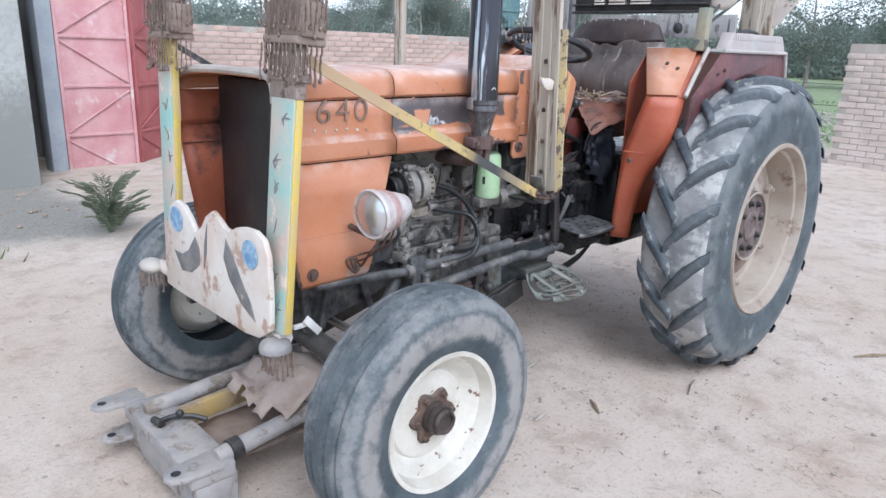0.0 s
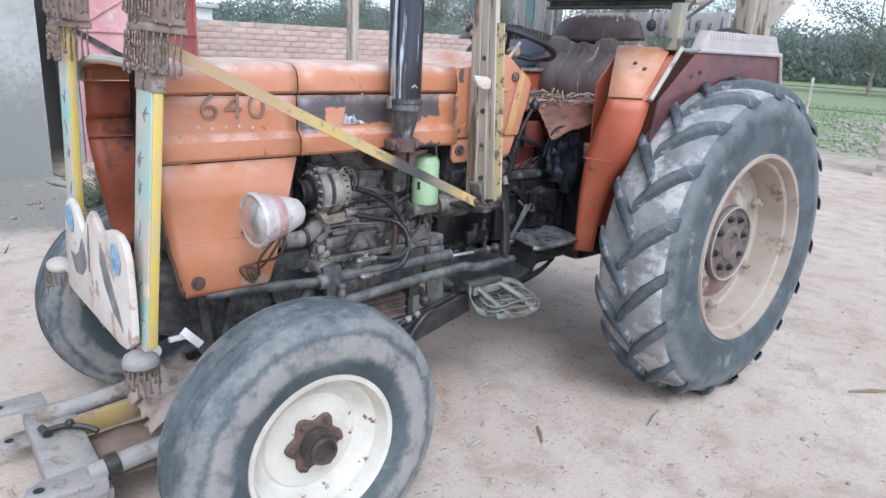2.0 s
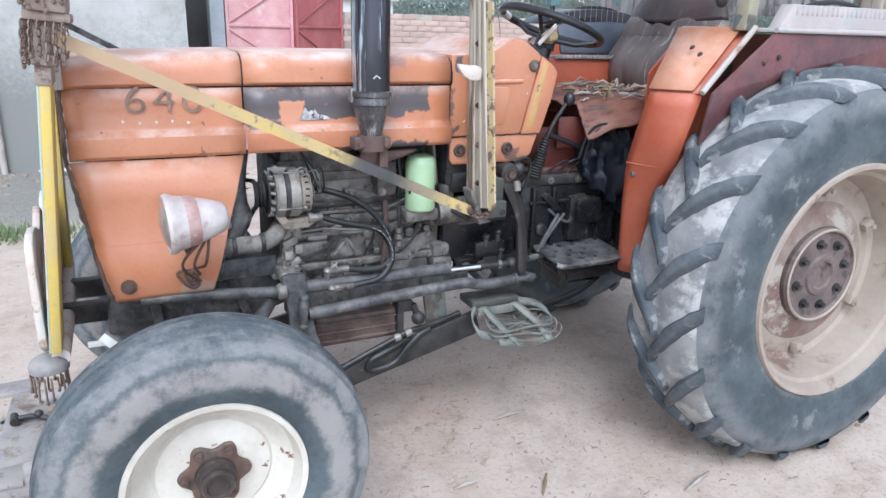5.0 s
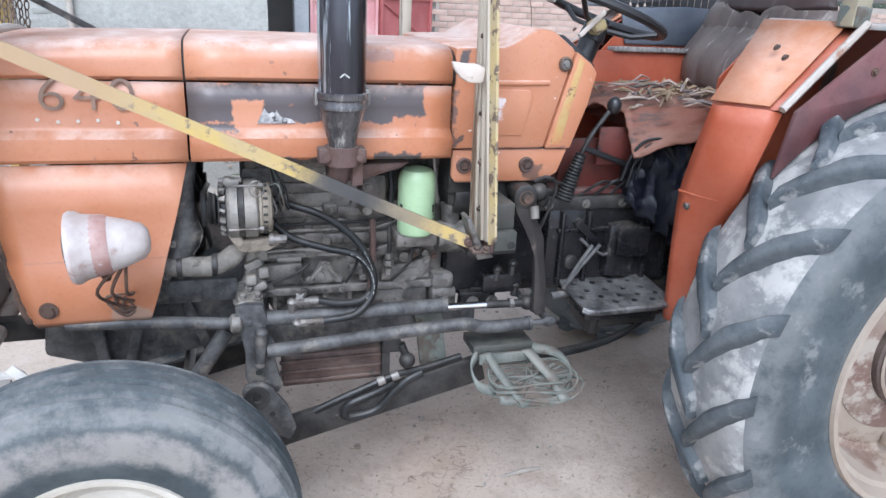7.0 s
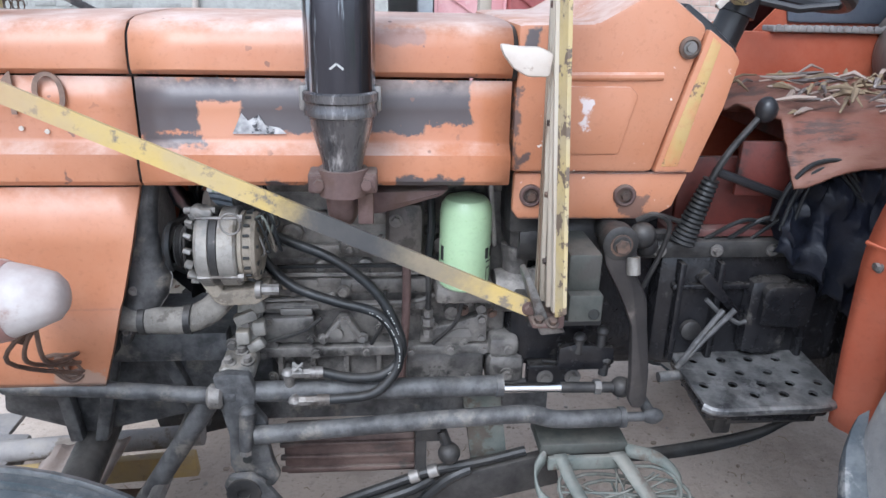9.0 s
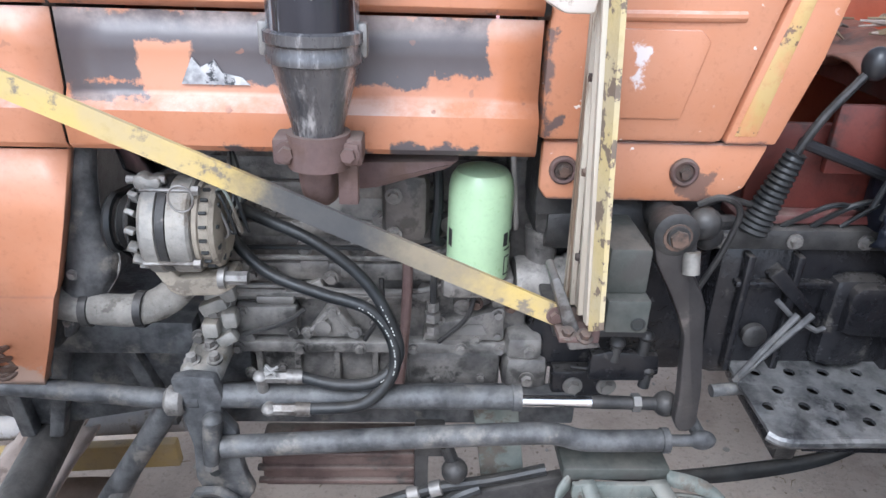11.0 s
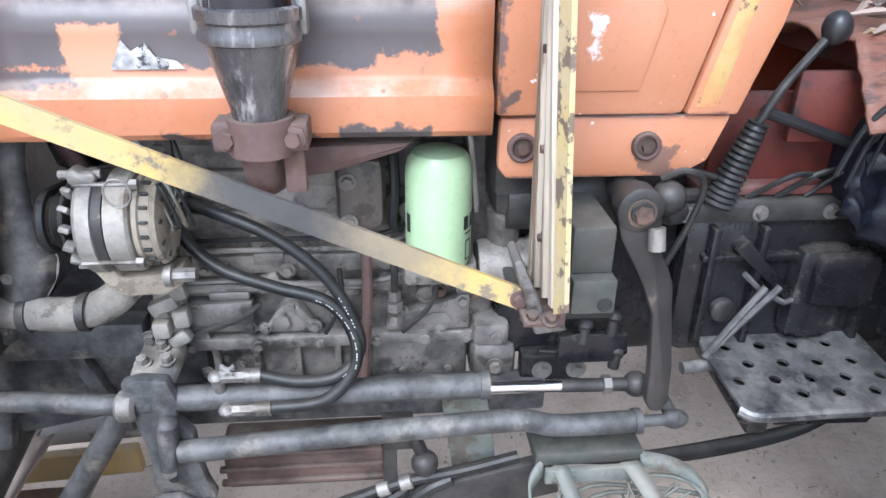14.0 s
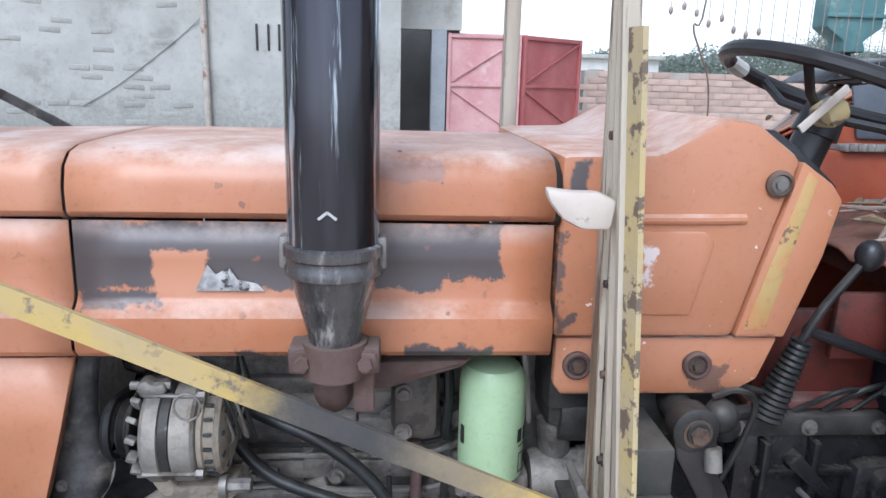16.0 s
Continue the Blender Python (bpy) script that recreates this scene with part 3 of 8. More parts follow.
# ---------- building helpers ----------
class Build:
    """Gathers shapes into one bmesh."""

    def __init__(self):
        self.bm = bmesh.new()

    def faces(self, verts, polys):
        vs = [self.bm.verts.new(v) for v in verts]
        return [self.bm.faces.new([vs[i] for i in p]) for p in polys]

    def box(self, lo, hi, bevel=0.0, turn=None):
        (x0, y0, z0), (x1, y1, z1) = lo, hi
        c = Vector(((x0 + x1) / 2, (y0 + y1) / 2, (z0 + z1) / 2))
        pts = [Vector(p) for p in ((x0, y0, z0), (x1, y0, z0), (x1, y1, z0), (x0, y1, z0), (x0, y0, z1), (x1, y0, z1), (x1, y1, z1), (x0, y1, z1))]
        if turn:
            r = Euler([radians(a) for a in turn]).to_matrix()
            pts = [c + r @ (p - c) for p in pts]
        fs = self.faces(pts, [(0, 3, 2, 1), (4, 5, 6, 7), (0, 1, 5, 4), (1, 2, 6, 5), (2, 3, 7, 6), (3, 0, 4, 7)])
        self.soften(fs, bevel)
        return self

    def soften(self, fs, bevel, segments=2):
        if bevel:
            es = list({e for f in fs for e in f.edges})
            bmesh.ops.bevel(self.bm, geom=es, offset=bevel, segments=segments, affect="EDGES", profile=0.5)

    def prism(self, poly, axis, a, b, bevel=0.0):
        """A polygon in the plane across the axis, drawn out from a to b."""
        def at(p, d):
            return {"y": (p[0], d, p[1]), "x": (d, p[0], p[1]), "z": (p[0], p[1], d)}[axis]
        k = len(poly)
        verts = [at(p, a) for p in poly] + [at(p, b) for p in poly]
        polys = [tuple(range(k)), tuple(range(2 * k - 1, k - 1, -1))] + [(i, k + i, k + (i + 1) % k, (i + 1) % k) for i in range(k)]
        fs = self.faces(verts, polys)
        bmesh.ops.recalc_face_normals(self.bm, faces=fs)
        self.soften(fs, bevel)
        return self

    def tube(self, pts, r, seg=10, cap=True, radii=None):
        pts = [Vector(p) for p in pts]
        n = len(pts)
        rings, up = [], None
        for i, p in enumerate(pts):
            d = (pts[min(i + 1, n - 1)] - pts[max(i - 1, 0)]).normalized()
            if up is None:
                up = d.orthogonal().normalized()
            up = (up - d * up.dot(d)).normalized()
            side = d.cross(up)
            rr = radii[i] if radii else r
            rings.append([self.bm.verts.new(p + (up * math.cos(2 * math.pi * k / seg) + side * math.sin(2 * math.pi * k / seg)) * rr) for k in range(seg)])
        for a, b in zip(rings, rings[1:]):
            for k in range(seg):
                self.bm.faces.new((a[k], a[(k + 1) % seg], b[(k + 1) % seg], b[k]))
        if cap:
            self.bm.faces.new(rings[0][::-1])
            self.bm.faces.new(rings[-1])
        return self

    def cyl(self, p0, p1, r0, r1=None, seg=16):
        return self.tube([p0, p1], r0, seg, radii=[r0, r0 if r1 is None else r1])

    def lathe(self, profile, centre, axis="y", seg=48, closed=False):
        """profile: (radius, along the axis) pairs."""
        c = Vector(centre)
        ax = {"x": Vector((1, 0, 0)), "y": Vector((0, 1, 0)), "z": Vector((0, 0, 1))}[axis] if isinstance(axis, str) else Vector(axis).normalized()
        u = Vector((0, 0, 1)) if abs(ax.z) < 0.9 else Vector((1, 0, 0))
        u = (u - ax * u.dot(ax)).normalized()
        w = ax.cross(u)
        rings = []
        for r, h in profile:
            if r < 1e-5:
                rings.append([self.bm.verts.new(c + ax * h)])
            else:
                rings.append([self.bm.verts.new(c + ax * h + (u * math.cos(2 * math.pi * k / seg) + w * math.sin(2 * math.pi * k / seg)) * r) for k in range(seg)])
        made = []
        for a, b in (zip(rings, rings[1:] + rings[:1]) if closed else zip(rings, rings[1:])):
            for k in range(seg):
                j = (k + 1) % seg
                q = [a[k % len(a)], a[j % len(a)], b[j % len(b)], b[k % len(b)]]
                q = list(dict.fromkeys(q))
                if len(q) > 2:
                    made.append(self.bm.faces.new(q))
        bmesh.ops.recalc_face_normals(self.bm, faces=made)
        return self

    def bolt(self, p, axis, r=0.012, h=0.010):
        """A washer with a hexagon head on it."""
        p, a = Vector(p), Vector(axis).normalized()
        self.cyl(p, p + a * h * 0.35, r * 1.5, seg=14)
        self.cyl(p + a * h * 0.35, p + a * h * 1.3, r, r * 0.94, seg=6)
        return self

    def ball(self, c, r, seg=12, squash=(1, 1, 1)):
        m = Matrix.Translation(c) @ Matrix.Diagonal((*[r * s for s in squash], 1))
        bmesh.ops.create_uvsphere(self.bm, u_segments=seg, v_segments=max(6, seg * 2 // 3), radius=1, matrix=m)
        return self


def curve_pts(pts, steps=8):
    """A smooth line through the points."""
    p = [Vector(q) for q in pts]
    p = [2 * p[0] - p[1]] + p + [2 * p[-1] - p[-2]]
    out = []
    for i in range(1, len(p) - 2):
        for s in range(steps):
            t = s / steps
            out.append(0.5 * (2 * p[i] + (p[i + 1] - p[i - 1]) * t + (2 * p[i - 1] - 5 * p[i] + 4 * p[i + 1] - p[i + 2]) * t * t + (3 * p[i] - p[i - 1] - 3 * p[i + 1] + p[i + 2]) * t ** 3))
    return out + [p[-2]]


def mesh_of(name, b, material, sharp=35):
    bm = b.bm if isinstance(b, Build) else b
    me = bpy.data.meshes.new(name)
    bm.normal_update()
    bm.to_mesh(me)
    bm.free()
    me.materials.append(material)
    for p in me.polygons:
        p.use_smooth = True
    me.set_sharp_from_angle(angle=radians(sharp))
    return me


def part(name, b, material, parent=None, label="", thick=0.0, sharp=35):
    ob = new(name, mesh_of(name, b, material, sharp))
    if sharp == 0:
        for p in ob.data.polygons:
            p.use_smooth = False
    ob.parent = parent
    if label:
        tagged(ob, label)
    if thick:
        s = ob.modifiers.new("thickness", "SOLIDIFY")
        s.thickness, s.offset = thick, -1
    return ob


def thing(name, label, category, at=(0, 0, 0), group="", kind=""):
    ob = new(name)
    ob.location = at
    ob.empty_display_size = 0.1
    return tagged(ob, label, category, group, kind)


def lettering(name, text, size, m, material, parent):
    cu = bpy.data.curves.new(name, "FONT")
    cu.body, cu.size, cu.extrude, cu.align_x, cu.align_y = text, size, 0.0012, "CENTER", "CENTER"
    cu.offset = -0.0014
    cu.space_character = 1.15
    cu.materials.append(material)
    ob = new(name, cu)
    ob.parent = parent
    ob.matrix_basis = m
    return ob


# ---------- setting ----------
def ground():
    b = Build()
    xs = [-400, -120, -40, -16] + [-12 + 0.5 * i for i in range(61)] + [22, 30, 60, 140, 450]
    ys = [-400, -120, -40, -14] + [-10 + 0.5 * i for i in range(45)] + [16, 24, 60, 140, 450]
    vs = []
    for x in xs:
        for y in ys:
            z = 0.0
            if abs(x) < 30 and abs(y) < 16:
                z = 0.035 * noise.noise(Vector((x * 0.5, y * 0.5, 0.3))) + 0.012 * noise.noise(Vector((x * 2.1, y * 2.1, 1.3)))
                d = math.hypot(max(abs(x - 1.0) - 1.8, 0), max(abs(y) - 1.2, 0))
                z *= min(1.0, d / 1.5)
                z -= 0.03 * max(0.0, min(1.0, (y - 1.5) / 5.0)) * max(0.0, min(1.0, (9.0 - x) / 6.0))
                ridge = math.exp(-((y - 3.95) / 0.5) ** 2) * max(0.0, min(1.0, (1.0 - x) / 0.8))
                z += ridge * (0.09 + 0.05 * noise.noise(Vector((x * 1.7, y * 1.7, 5.0))))
            vs.append((x, y, z))
    k = len(ys)
    b.faces(vs, [(i * k + j, (i + 1) * k + j, (i + 1) * k + j + 1, i * k + j + 1) for i in range(len(xs) - 1) for j in range(k - 1)])
    return tagged(part("ground", b, M_ground), "pale packed dusty earth yard running into a green field", "ground", kind="structure")


ground()


def house_wall():
    """The plastered wall with a doorway, and its darkness behind."""
    b = Build()
    y0, y1, top = 5.65, 6.62, 3.3
    b.box((-9.0, y0, -0.4), (0.66, y1, top))
    wall = tagged(part("wall_house", b, M_plaster), "weathered grey plastered house wall beside a doorway", "wall", kind="structure")
    part("lintel_wall", Build().box((0.66, 6.38, 1.985), (1.30, 6.62, top)), M_plaster, wall)
    part("door_pillar", Build().box((0.985, 6.36, -0.4), (1.145, 6.62, 1.985), 0.01), M_jamb, wall, "blue grey lime washed pillar")
    r = Build().box((0.35, 7.5, -0.4), (1.2, 7.6, 2.1)).box((0.25, y1, -0.4), (0.35, 7.6, 2.1)).box((1.2, y1, -0.4), (1.3, 7.6, 2.1)).box((0.25, y1, 2.1), (1.3, 6.95, 2.2))
    tagged(part("wall_room", r, M_dark), "dim room walls behind the doorway", "wall", kind="structure")
    p = Build().tube([(-1.148, 5.61, 3.3), (-1.148, 5.61, -0.1)], 0.030, 10)
    tagged(part("drain_pipe", p, M_white_edge), "pale drain pipe standing against the plaster wall", "pipe")
    tagged(part("wall_cable", Build().tube(curve_pts([(-1.13, 5.635, 2.02), (-1.3, 5.64, 1.86), (-1.55, 5.64, 1.66), (-1.95, 5.64, 1.36), (-2.3, 5.64, 1.15)], 5), 0.0035, 6), M_cage), "thin grey cable slung along the plaster wall", "cable")
    for x in (-0.677, -0.570, -0.472):
        v = Build().box((x - 0.010, 5.636, 1.70), (x + 0.010, 5.66, 1.938), 0.004)
        part("vent_slit", v, M_ink, wall)
    return wall


wall_house = house_wall()


def gate():
    g = thing("metal_gate", "faded pink sheet metal gate with a red leaf swung back", "gate", (1.165, 6.45, 0))

    def leaf(name, width, m, material, label):
        b = Build().box((0, -0.015, -0.20), (width, 0.015, 1.96), 0.004)
        lf = part(name, b, material, g, label)
        lf.matrix_basis = m
        fr = Build()
        for z in (-0.18, 0.36, 0.90, 1.43, 1.93):
            fr.box((0, -0.04, z - 0.018), (width, -0.015, z + 0.018), 0.004)
        for x in (0.015, width - 0.015):
            fr.box((x - 0.018, -0.045, -0.20), (x + 0.018, -0.012, 1.96), 0.004)
        part("leaf_frame", fr, material, lf)
        for i, z in enumerate((-0.18, 0.36, 0.90, 1.43)):
            a, c = (0.04, width - 0.04) if i % 2 else (width - 0.04, 0.04)
            part("brace", Build().tube([(a, -0.028, z + 0.03), (c, -0.028, z + 0.48)], 0.012, 6), material, lf)
        return lf
    leaf("gate_leaf", 0.78, pose(0, 0, 0), M_gate_pink, "pink faded sheet leaf")
    leaf("gate_leaf", 1.02, pose(0.80, 0, 0, 0, 0, 40), M_gate_red, "red oxide sheet leaf")


gate()


def trees():
    rng = random.Random(5)

    def tree(at, height, spread, group):
        t = thing("tree", "tall hazy green field tree with an uneven crown", "tree", at, group)
        tr = Build()
        top = Vector((rng.uniform(-.3, .3), rng.uniform(-.3, .3), height * 0.8))
        pts = curve_pts([(0, 0, -0.2), (top.x * 0.3 + 0.1, top.y * 0.3, height * 0.35), tuple(top)], 4)
        tr.tube(pts, 0.1, 7, radii=[0.11 * height / 7 * (1 - 0.85 * i / (len(pts) - 1)) for i in range(len(pts))])
        cr = Build()
        for k in range(15):
            z = height * rng.uniform(0.14, 0.97)
            a, reach = rng.uniform(0, 6.28), spread * rng.uniform(0.5, 1.0) * (1.15 - abs(z / height - 0.5))
            base = Vector((top.x * z / height, top.y * z / height, z * 0.92))
            tip = base + Vector((math.cos(a) * reach, math.sin(a) * reach, reach * 0.45))
            tr.tube([base, (base + tip) / 2 + Vector((0, 0, 0.1)), tip], 0.03, 5, radii=[0.05, 0.035, 0.012])
            for c in range(900):
                q = base.lerp(tip, rng.uniform(0.25, 1.1)) + Vector([rng.gauss(0, 0.16 * spread) for _ in range(3)])
                s = rng.uniform(0.012, 0.034) * spread
                d1, d2 = Vector([rng.uniform(-1, 1) for _ in range(3)]).normalized() * s, Vector([rng.uniform(-1, 1) for _ in range(3)]).normalized() * s
                cr.faces([q - d1, q + d2 * 0.6, q + d1, q - d2 * 0.6], [(0, 1, 2, 3)])
        part("trunk", tr, M_bark, t)
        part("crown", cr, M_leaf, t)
    for i in range(14):
        tree((36 + rng.uniform(-4, 6), -6 + i * 3.6 + rng.uniform(-1, 1), 0), rng.uniform(5.0, 8.5), rng.uniform(1.9, 3.0), "trees beyond the field")
    woods = Build()
    for _ in range(90000):
        a = rng.uniform(0.0, 1.0)
        x, y = (-4 + 60 * a, 62 + rng.uniform(-4, 4)) if rng.random() < 0.4 else (58 + rng.uniform(-4, 4), -25 + 88 * a)
        top = 4.2 + 1.6 * noise.noise(Vector((x * 0.16, y * 0.16, 0.5))) + 0.9 * noise.noise(Vector((x * 0.5, y * 0.5, 4.0)))
        top *= min(1.0, max(0.45, (x - 8) / 12.0))
        z, s = top * rng.random() ** 0.7, rng.uniform(0.09, 0.25)
        d1, d2 = Vector([rng.uniform(-1, 1) for _ in range(3)]).normalized() * s, Vector([rng.uniform(-1, 1) for _ in range(3)]).normalized() * s
        q = Vector((x, y, z))
        woods.faces([q - d1, q + d2 * 0.7, q + d1, q - d2 * 0.7], [(0, 1, 2, 3)])
    for along in (0, 1):
        cols = []
        for k in range(121):
            x, y = (-4 + 0.5 * k, 67.0) if along == 0 else (63.0, -25 + 0.74 * k)
            top = 4.0 + 1.6 * noise.noise(Vector((x * 0.16, y * 0.16, 0.5))) + 0.9 * noise.noise(Vector((x * 0.5, y * 0.5, 4.0)))
            top *= min(1.0, max(0.45, (x - 8) / 12.0))
            cols.append([(x + 0.5 * noise.noise(Vector((k * 0.7, j, 1.0))), y + 0.5 * noise.noise(Vector((k * 0.7, j, 6.0))), -0.2 + (top + 0.2) * j / 6) for j in range(7)])
        woods.faces([p for q in cols for p in q], [(7 * k + j, 7 * k + 7 + j, 7 * k + 8 + j, 7 * k + j + 1) for k in range(120) for j in range(6)])
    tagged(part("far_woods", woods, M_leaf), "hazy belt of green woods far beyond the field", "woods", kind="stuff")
    for i in range(6):
        tree((7 + i * 3.1 + rng.uniform(-1, 1), 44 + rng.uniform(-2, 5), 0), rng.uniform(2.3, 3.2), rng.uniform(1.3, 2.0), "trees behind the brick wall")
    for i in range(8):
        tree((26 + i * 2.6 + rng.uniform(-.8, .8), 40 + rng.uniform(-3, 5) - i * 0.6, 0), rng.uniform(4.6, 6.6), rng.uniform(2.0, 3.0), "trees behind the brick wall")


trees()


def far_house():
    h = thing("house", "small white rendered house with a flat roof, far behind the wall", "house", (9.0, 27.0, 0))
    part("wall", Build().box((-1.6, -1.5, 0), (1.6, 1.5, 2.4)), M_white_house, h)
    part("roof", Build().box((-1.8, -1.7, 2.4), (1.8, 1.7, 2.55), 0.02), M_plaster, h)
    for x in (-0.8, 0.7):
        part("window", Build().box((x - 0.3, -1.53, 1.2), (x + 0.3, -1.49, 2.0), 0.01), M_dark, h)


far_house()


def fence():
    f = thing("field_fence", "thin pale post and wire fence at the field's edge", "fence", (15.5, 0, 0))
    for i in range(12):
        part("post", Build().cyl((0, -8 + i * 1.8, 0), (0.03, -8 + i * 1.8, 1.15), 0.04, 0.035, 7), M_white_edge, f)
    for z in (0.5, 0.95):
        part("wire", Build().tube([(0, -8, z), (0, 11.8, z)], 0.008, 5), M_cable, f)


fence()


def greens():
    rng = random.Random(9)
    b = Build()
    for _ in range(9000):
        x, y = 12.5 + 14 * rng.random() ** 1.4, rng.uniform(-9, 13)
        h, a = rng.uniform(0.03, 0.11), rng.uniform(0, 6.28)
        dx, dy = math.cos(a) * 0.018, math.sin(a) * 0.018
        b.faces([(x - dx, y - dy, 0), (x + dx, y + dy, 0), (x + rng.uniform(-.06, .06), y + rng.uniform(-.06, .06), h)], [(0, 1, 2)])
    tagged(part("field_grass", b, M_grass), "low green crop and grass in the field", "grass", kind="stuff")
    w = Build()
    for _ in range(420):
        a = rng.random()
        x, y = -1.45 + 1.05 * a + rng.gauss(0, 0.15), 3.1 + rng.gauss(0, 0.10)
        h, t = rng.uniform(0.0, 0.05), rng.uniform(0, 6.28)
        dx, dy = math.cos(t) * 0.012, math.sin(t) * 0.012
        w.faces([(x - dx, y - dy, -0.01), (x + dx, y + dy, -0.01), (x + rng.uniform(-.05, .05), y + rng.uniform(-.05, .05), h + 0.06)], [(0, 1, 2)])
    tagged(part("weeds", w, M_grass), "thin green weeds along the earth bank", "weeds", kind="stuff")
    p = thing("fan_palm_seedling", "dusty dull green young palm by the gate", "plant", (0.50, 3.33, 0.0))
    for k in range(34):
        a, reach, up = rng.uniform(0, 6.28), rng.uniform(0.08, 0.30), rng.uniform(0.16, 0.46)
        spine = curve_pts([(0, 0, 0), (math.cos(a) * reach * 0.4, math.sin(a) * reach * 0.4, up * 0.75), (math.cos(a) * reach, math.sin(a) * reach, up)], 7)
        f = Build()
        f.tube(spine, 0.005, 5, radii=[0.006 - 0.0003 * i for i in range(len(spine))])
        for i in range(3, len(spine)):
            q = spine[i]
            for s in (-1, 1):
                d = Vector((-math.sin(a) * s, math.cos(a) * s, 0.35)) * 0.055 * rng.uniform(0.6, 1.2) + Vector((math.cos(a), math.sin(a), 0)) * 0.05
                f.faces([q, q + d * 0.5 + Vector((0, 0, 0.006)), q + d, q + d * 0.5 - Vector((0, 0, 0.006))], [(0, 1, 2, 3)])
        part("frond", f, M_frond, p)


greens()


def cable_on_ground():
    pts = curve_pts([(-1.6, 3.3, -0.09), (-0.9, 3.15, -0.08), (-0.2, 3.2, -0.085), (0.25, 3.35, -0.08), (0.5, 3.75, -0.02)], 8)
    tagged(part("loose_cable", Build().tube(pts, 0.013, 7), M_cable), "dark cable lying loose on the earth by the bank", "cable")


cable_on_ground()


# ---------- tractor ----------
tractor = thing("tractor", "old orange farm tractor with worn paint and dusty tyres", "tractor", (0, 0, 0))


def rear_wheel(side):
    c = Vector((2.02, 0.742 * side, 0.683))
    s = side
    disc = c - Vector((0, 0.019 * s, 0))
    rim = Build().lathe([(0.396, 0.166 * s), (0.408, 0.176 * s), (0.404, 0.186 * s), (0.390, 0.184 * s), (0.381, 0.165 * s), (0.376, 0.145 * s), (0.362, 0.138 * s), (0.356, 0.118 * s), (0.345, 0.060 * s),
                         (0.338, 0.028 * s), (0.318, 0.020 * s), (0.26, 0.034 * s), (0.20, 0.050 * s), (0.165, 0.058 * s), (0.0, 0.058 * s)], disc, "y", 64)
    w = part("rear_wheel", rim, M_rim_rust, tractor, "large rear wheel with a pale rusty rim", thick=0.006)
    prof = [(0.394, 0.152), (0.425, 0.161), (0.47, 0.166), (0.54, 0.168), (0.590, 0.164), (0.622, 0.154), (0.643, 0.139), (0.657, 0.114), (0.666, 0.07), (0.670, 0.03)]
    prof = prof + [(r, -y) for r, y in prof[::-1]]
    tyre = part("tyre", Build().lathe(prof, c, "y", 80), M_tyre_rear, w, "dusty black tractor tyre")
    band = Build().lathe([(0.638, 0.145), (0.648, 0.136), (0.6595, 0.114), (0.6685, 0.07), (0.6725, 0.03), (0.6725, -0.03), (0.6685, -0.07), (0.6595, -0.114), (0.648, -0.136), (0.638, -0.145)], c, "y", 80)
    part("tread_floor", band, M_tread_base, tyre, "dust caked floor of the tread")
    lugs = {}
    for half in (-1, 1):
        for shape in range(4):
            rng = random.Random(50 + shape * 3 + half)
            b = Build()
            n = 10
            low, high = [], []
            for i in range(n):
                f = i / (n - 1)
                y = half * (-0.014 + 0.176 * f)
                ang = math.pi + radians(-17.5 * f ** 0.82) + rng.uniform(-0.006, 0.006)
                wid = (0.040 + 0.010 * math.sin(math.pi * min(1, f * 1.05)) + rng.uniform(-0.003, 0.003)) / 0.67
                fall = max(0.0, f - 0.35) / 0.65
                r_low = 0.665 - 0.034 * fall ** 2
                r_top = 0.705 - 0.050 * fall ** 2.2 - rng.uniform(0, 0.0035) - (0.006 if i == n - 1 else 0)
                for rr, k, store in ((r_low, 1.28, low), (r_top, 0.80, high)):
                    for sg in (-1, 1):
                        j = rng.uniform(-0.003, 0.003)
                        store.append((math.cos(ang + sg * wid * k * 0.60 + j) * rr, y, math.sin(ang + sg * wid * k * 0.60 + j) * rr))
            vs = low + high
            o = 2 * n
            polys = []
            for i in range(n - 1):
                a = 2 * i
                polys += [(o + a, o + a + 1, o + a + 3, o + a + 2), (a, a + 2, o + a + 2, o + a), (a + 1, o + a + 1, o + a + 3, a + 3)]
            polys += [(0, o, o + 1, 1), (2 * n - 2, 2 * n - 1, o + 2 * n - 1, o + 2 * n - 2)]
            fs = b.faces(vs, polys)
            bmesh.ops.recalc_face_normals(b.bm, faces=fs)
            top = set(high)
            es = [e for e in b.bm.edges if len(e.link_faces) == 2 and all(tuple(round(q, 5) for q in v.co) in {tuple(round(q, 5) for q in h) for h in top} for v in e.verts) and e.calc_face_angle(0) > 0.4]
            bmesh.ops.bevel(b.bm, geom=es, offset=0.009, segments=2, affect="EDGES", profile=0.6)
            lugs[half, shape] = mesh_of("tread_lug", b, M_lug, 50)
    count = 19
    for i in range(count):
        for half in (-1, 1):
            ob = new("tread_lug", lugs[half, (i * 3 + (half > 0)) % 4])
            ob.parent = tyre
            ob.matrix_basis = Matrix.Translation(c) @ Matrix.Rotation(2 * math.pi * (i + (0.5 if half > 0 else 0)) / count, 4, "Y")
    hb = Build().lathe([(0.168, 0.056 * s), (0.170, 0.076 * s), (0.164, 0.084 * s), (0.156, 0.085 * s), (0.151, 0.079 * s), (0.12, 0.076 * s), (0.075, 0.080 * s), (0.070, 0.088 * s), (0.050, 0.090 * s), (0.045, 0.082 * s), (0.0, 0.082 * s)], disc, "y", 40)
    hub = part("hub", hb, M_rear_hub, w, "dull purple brown hub plate")
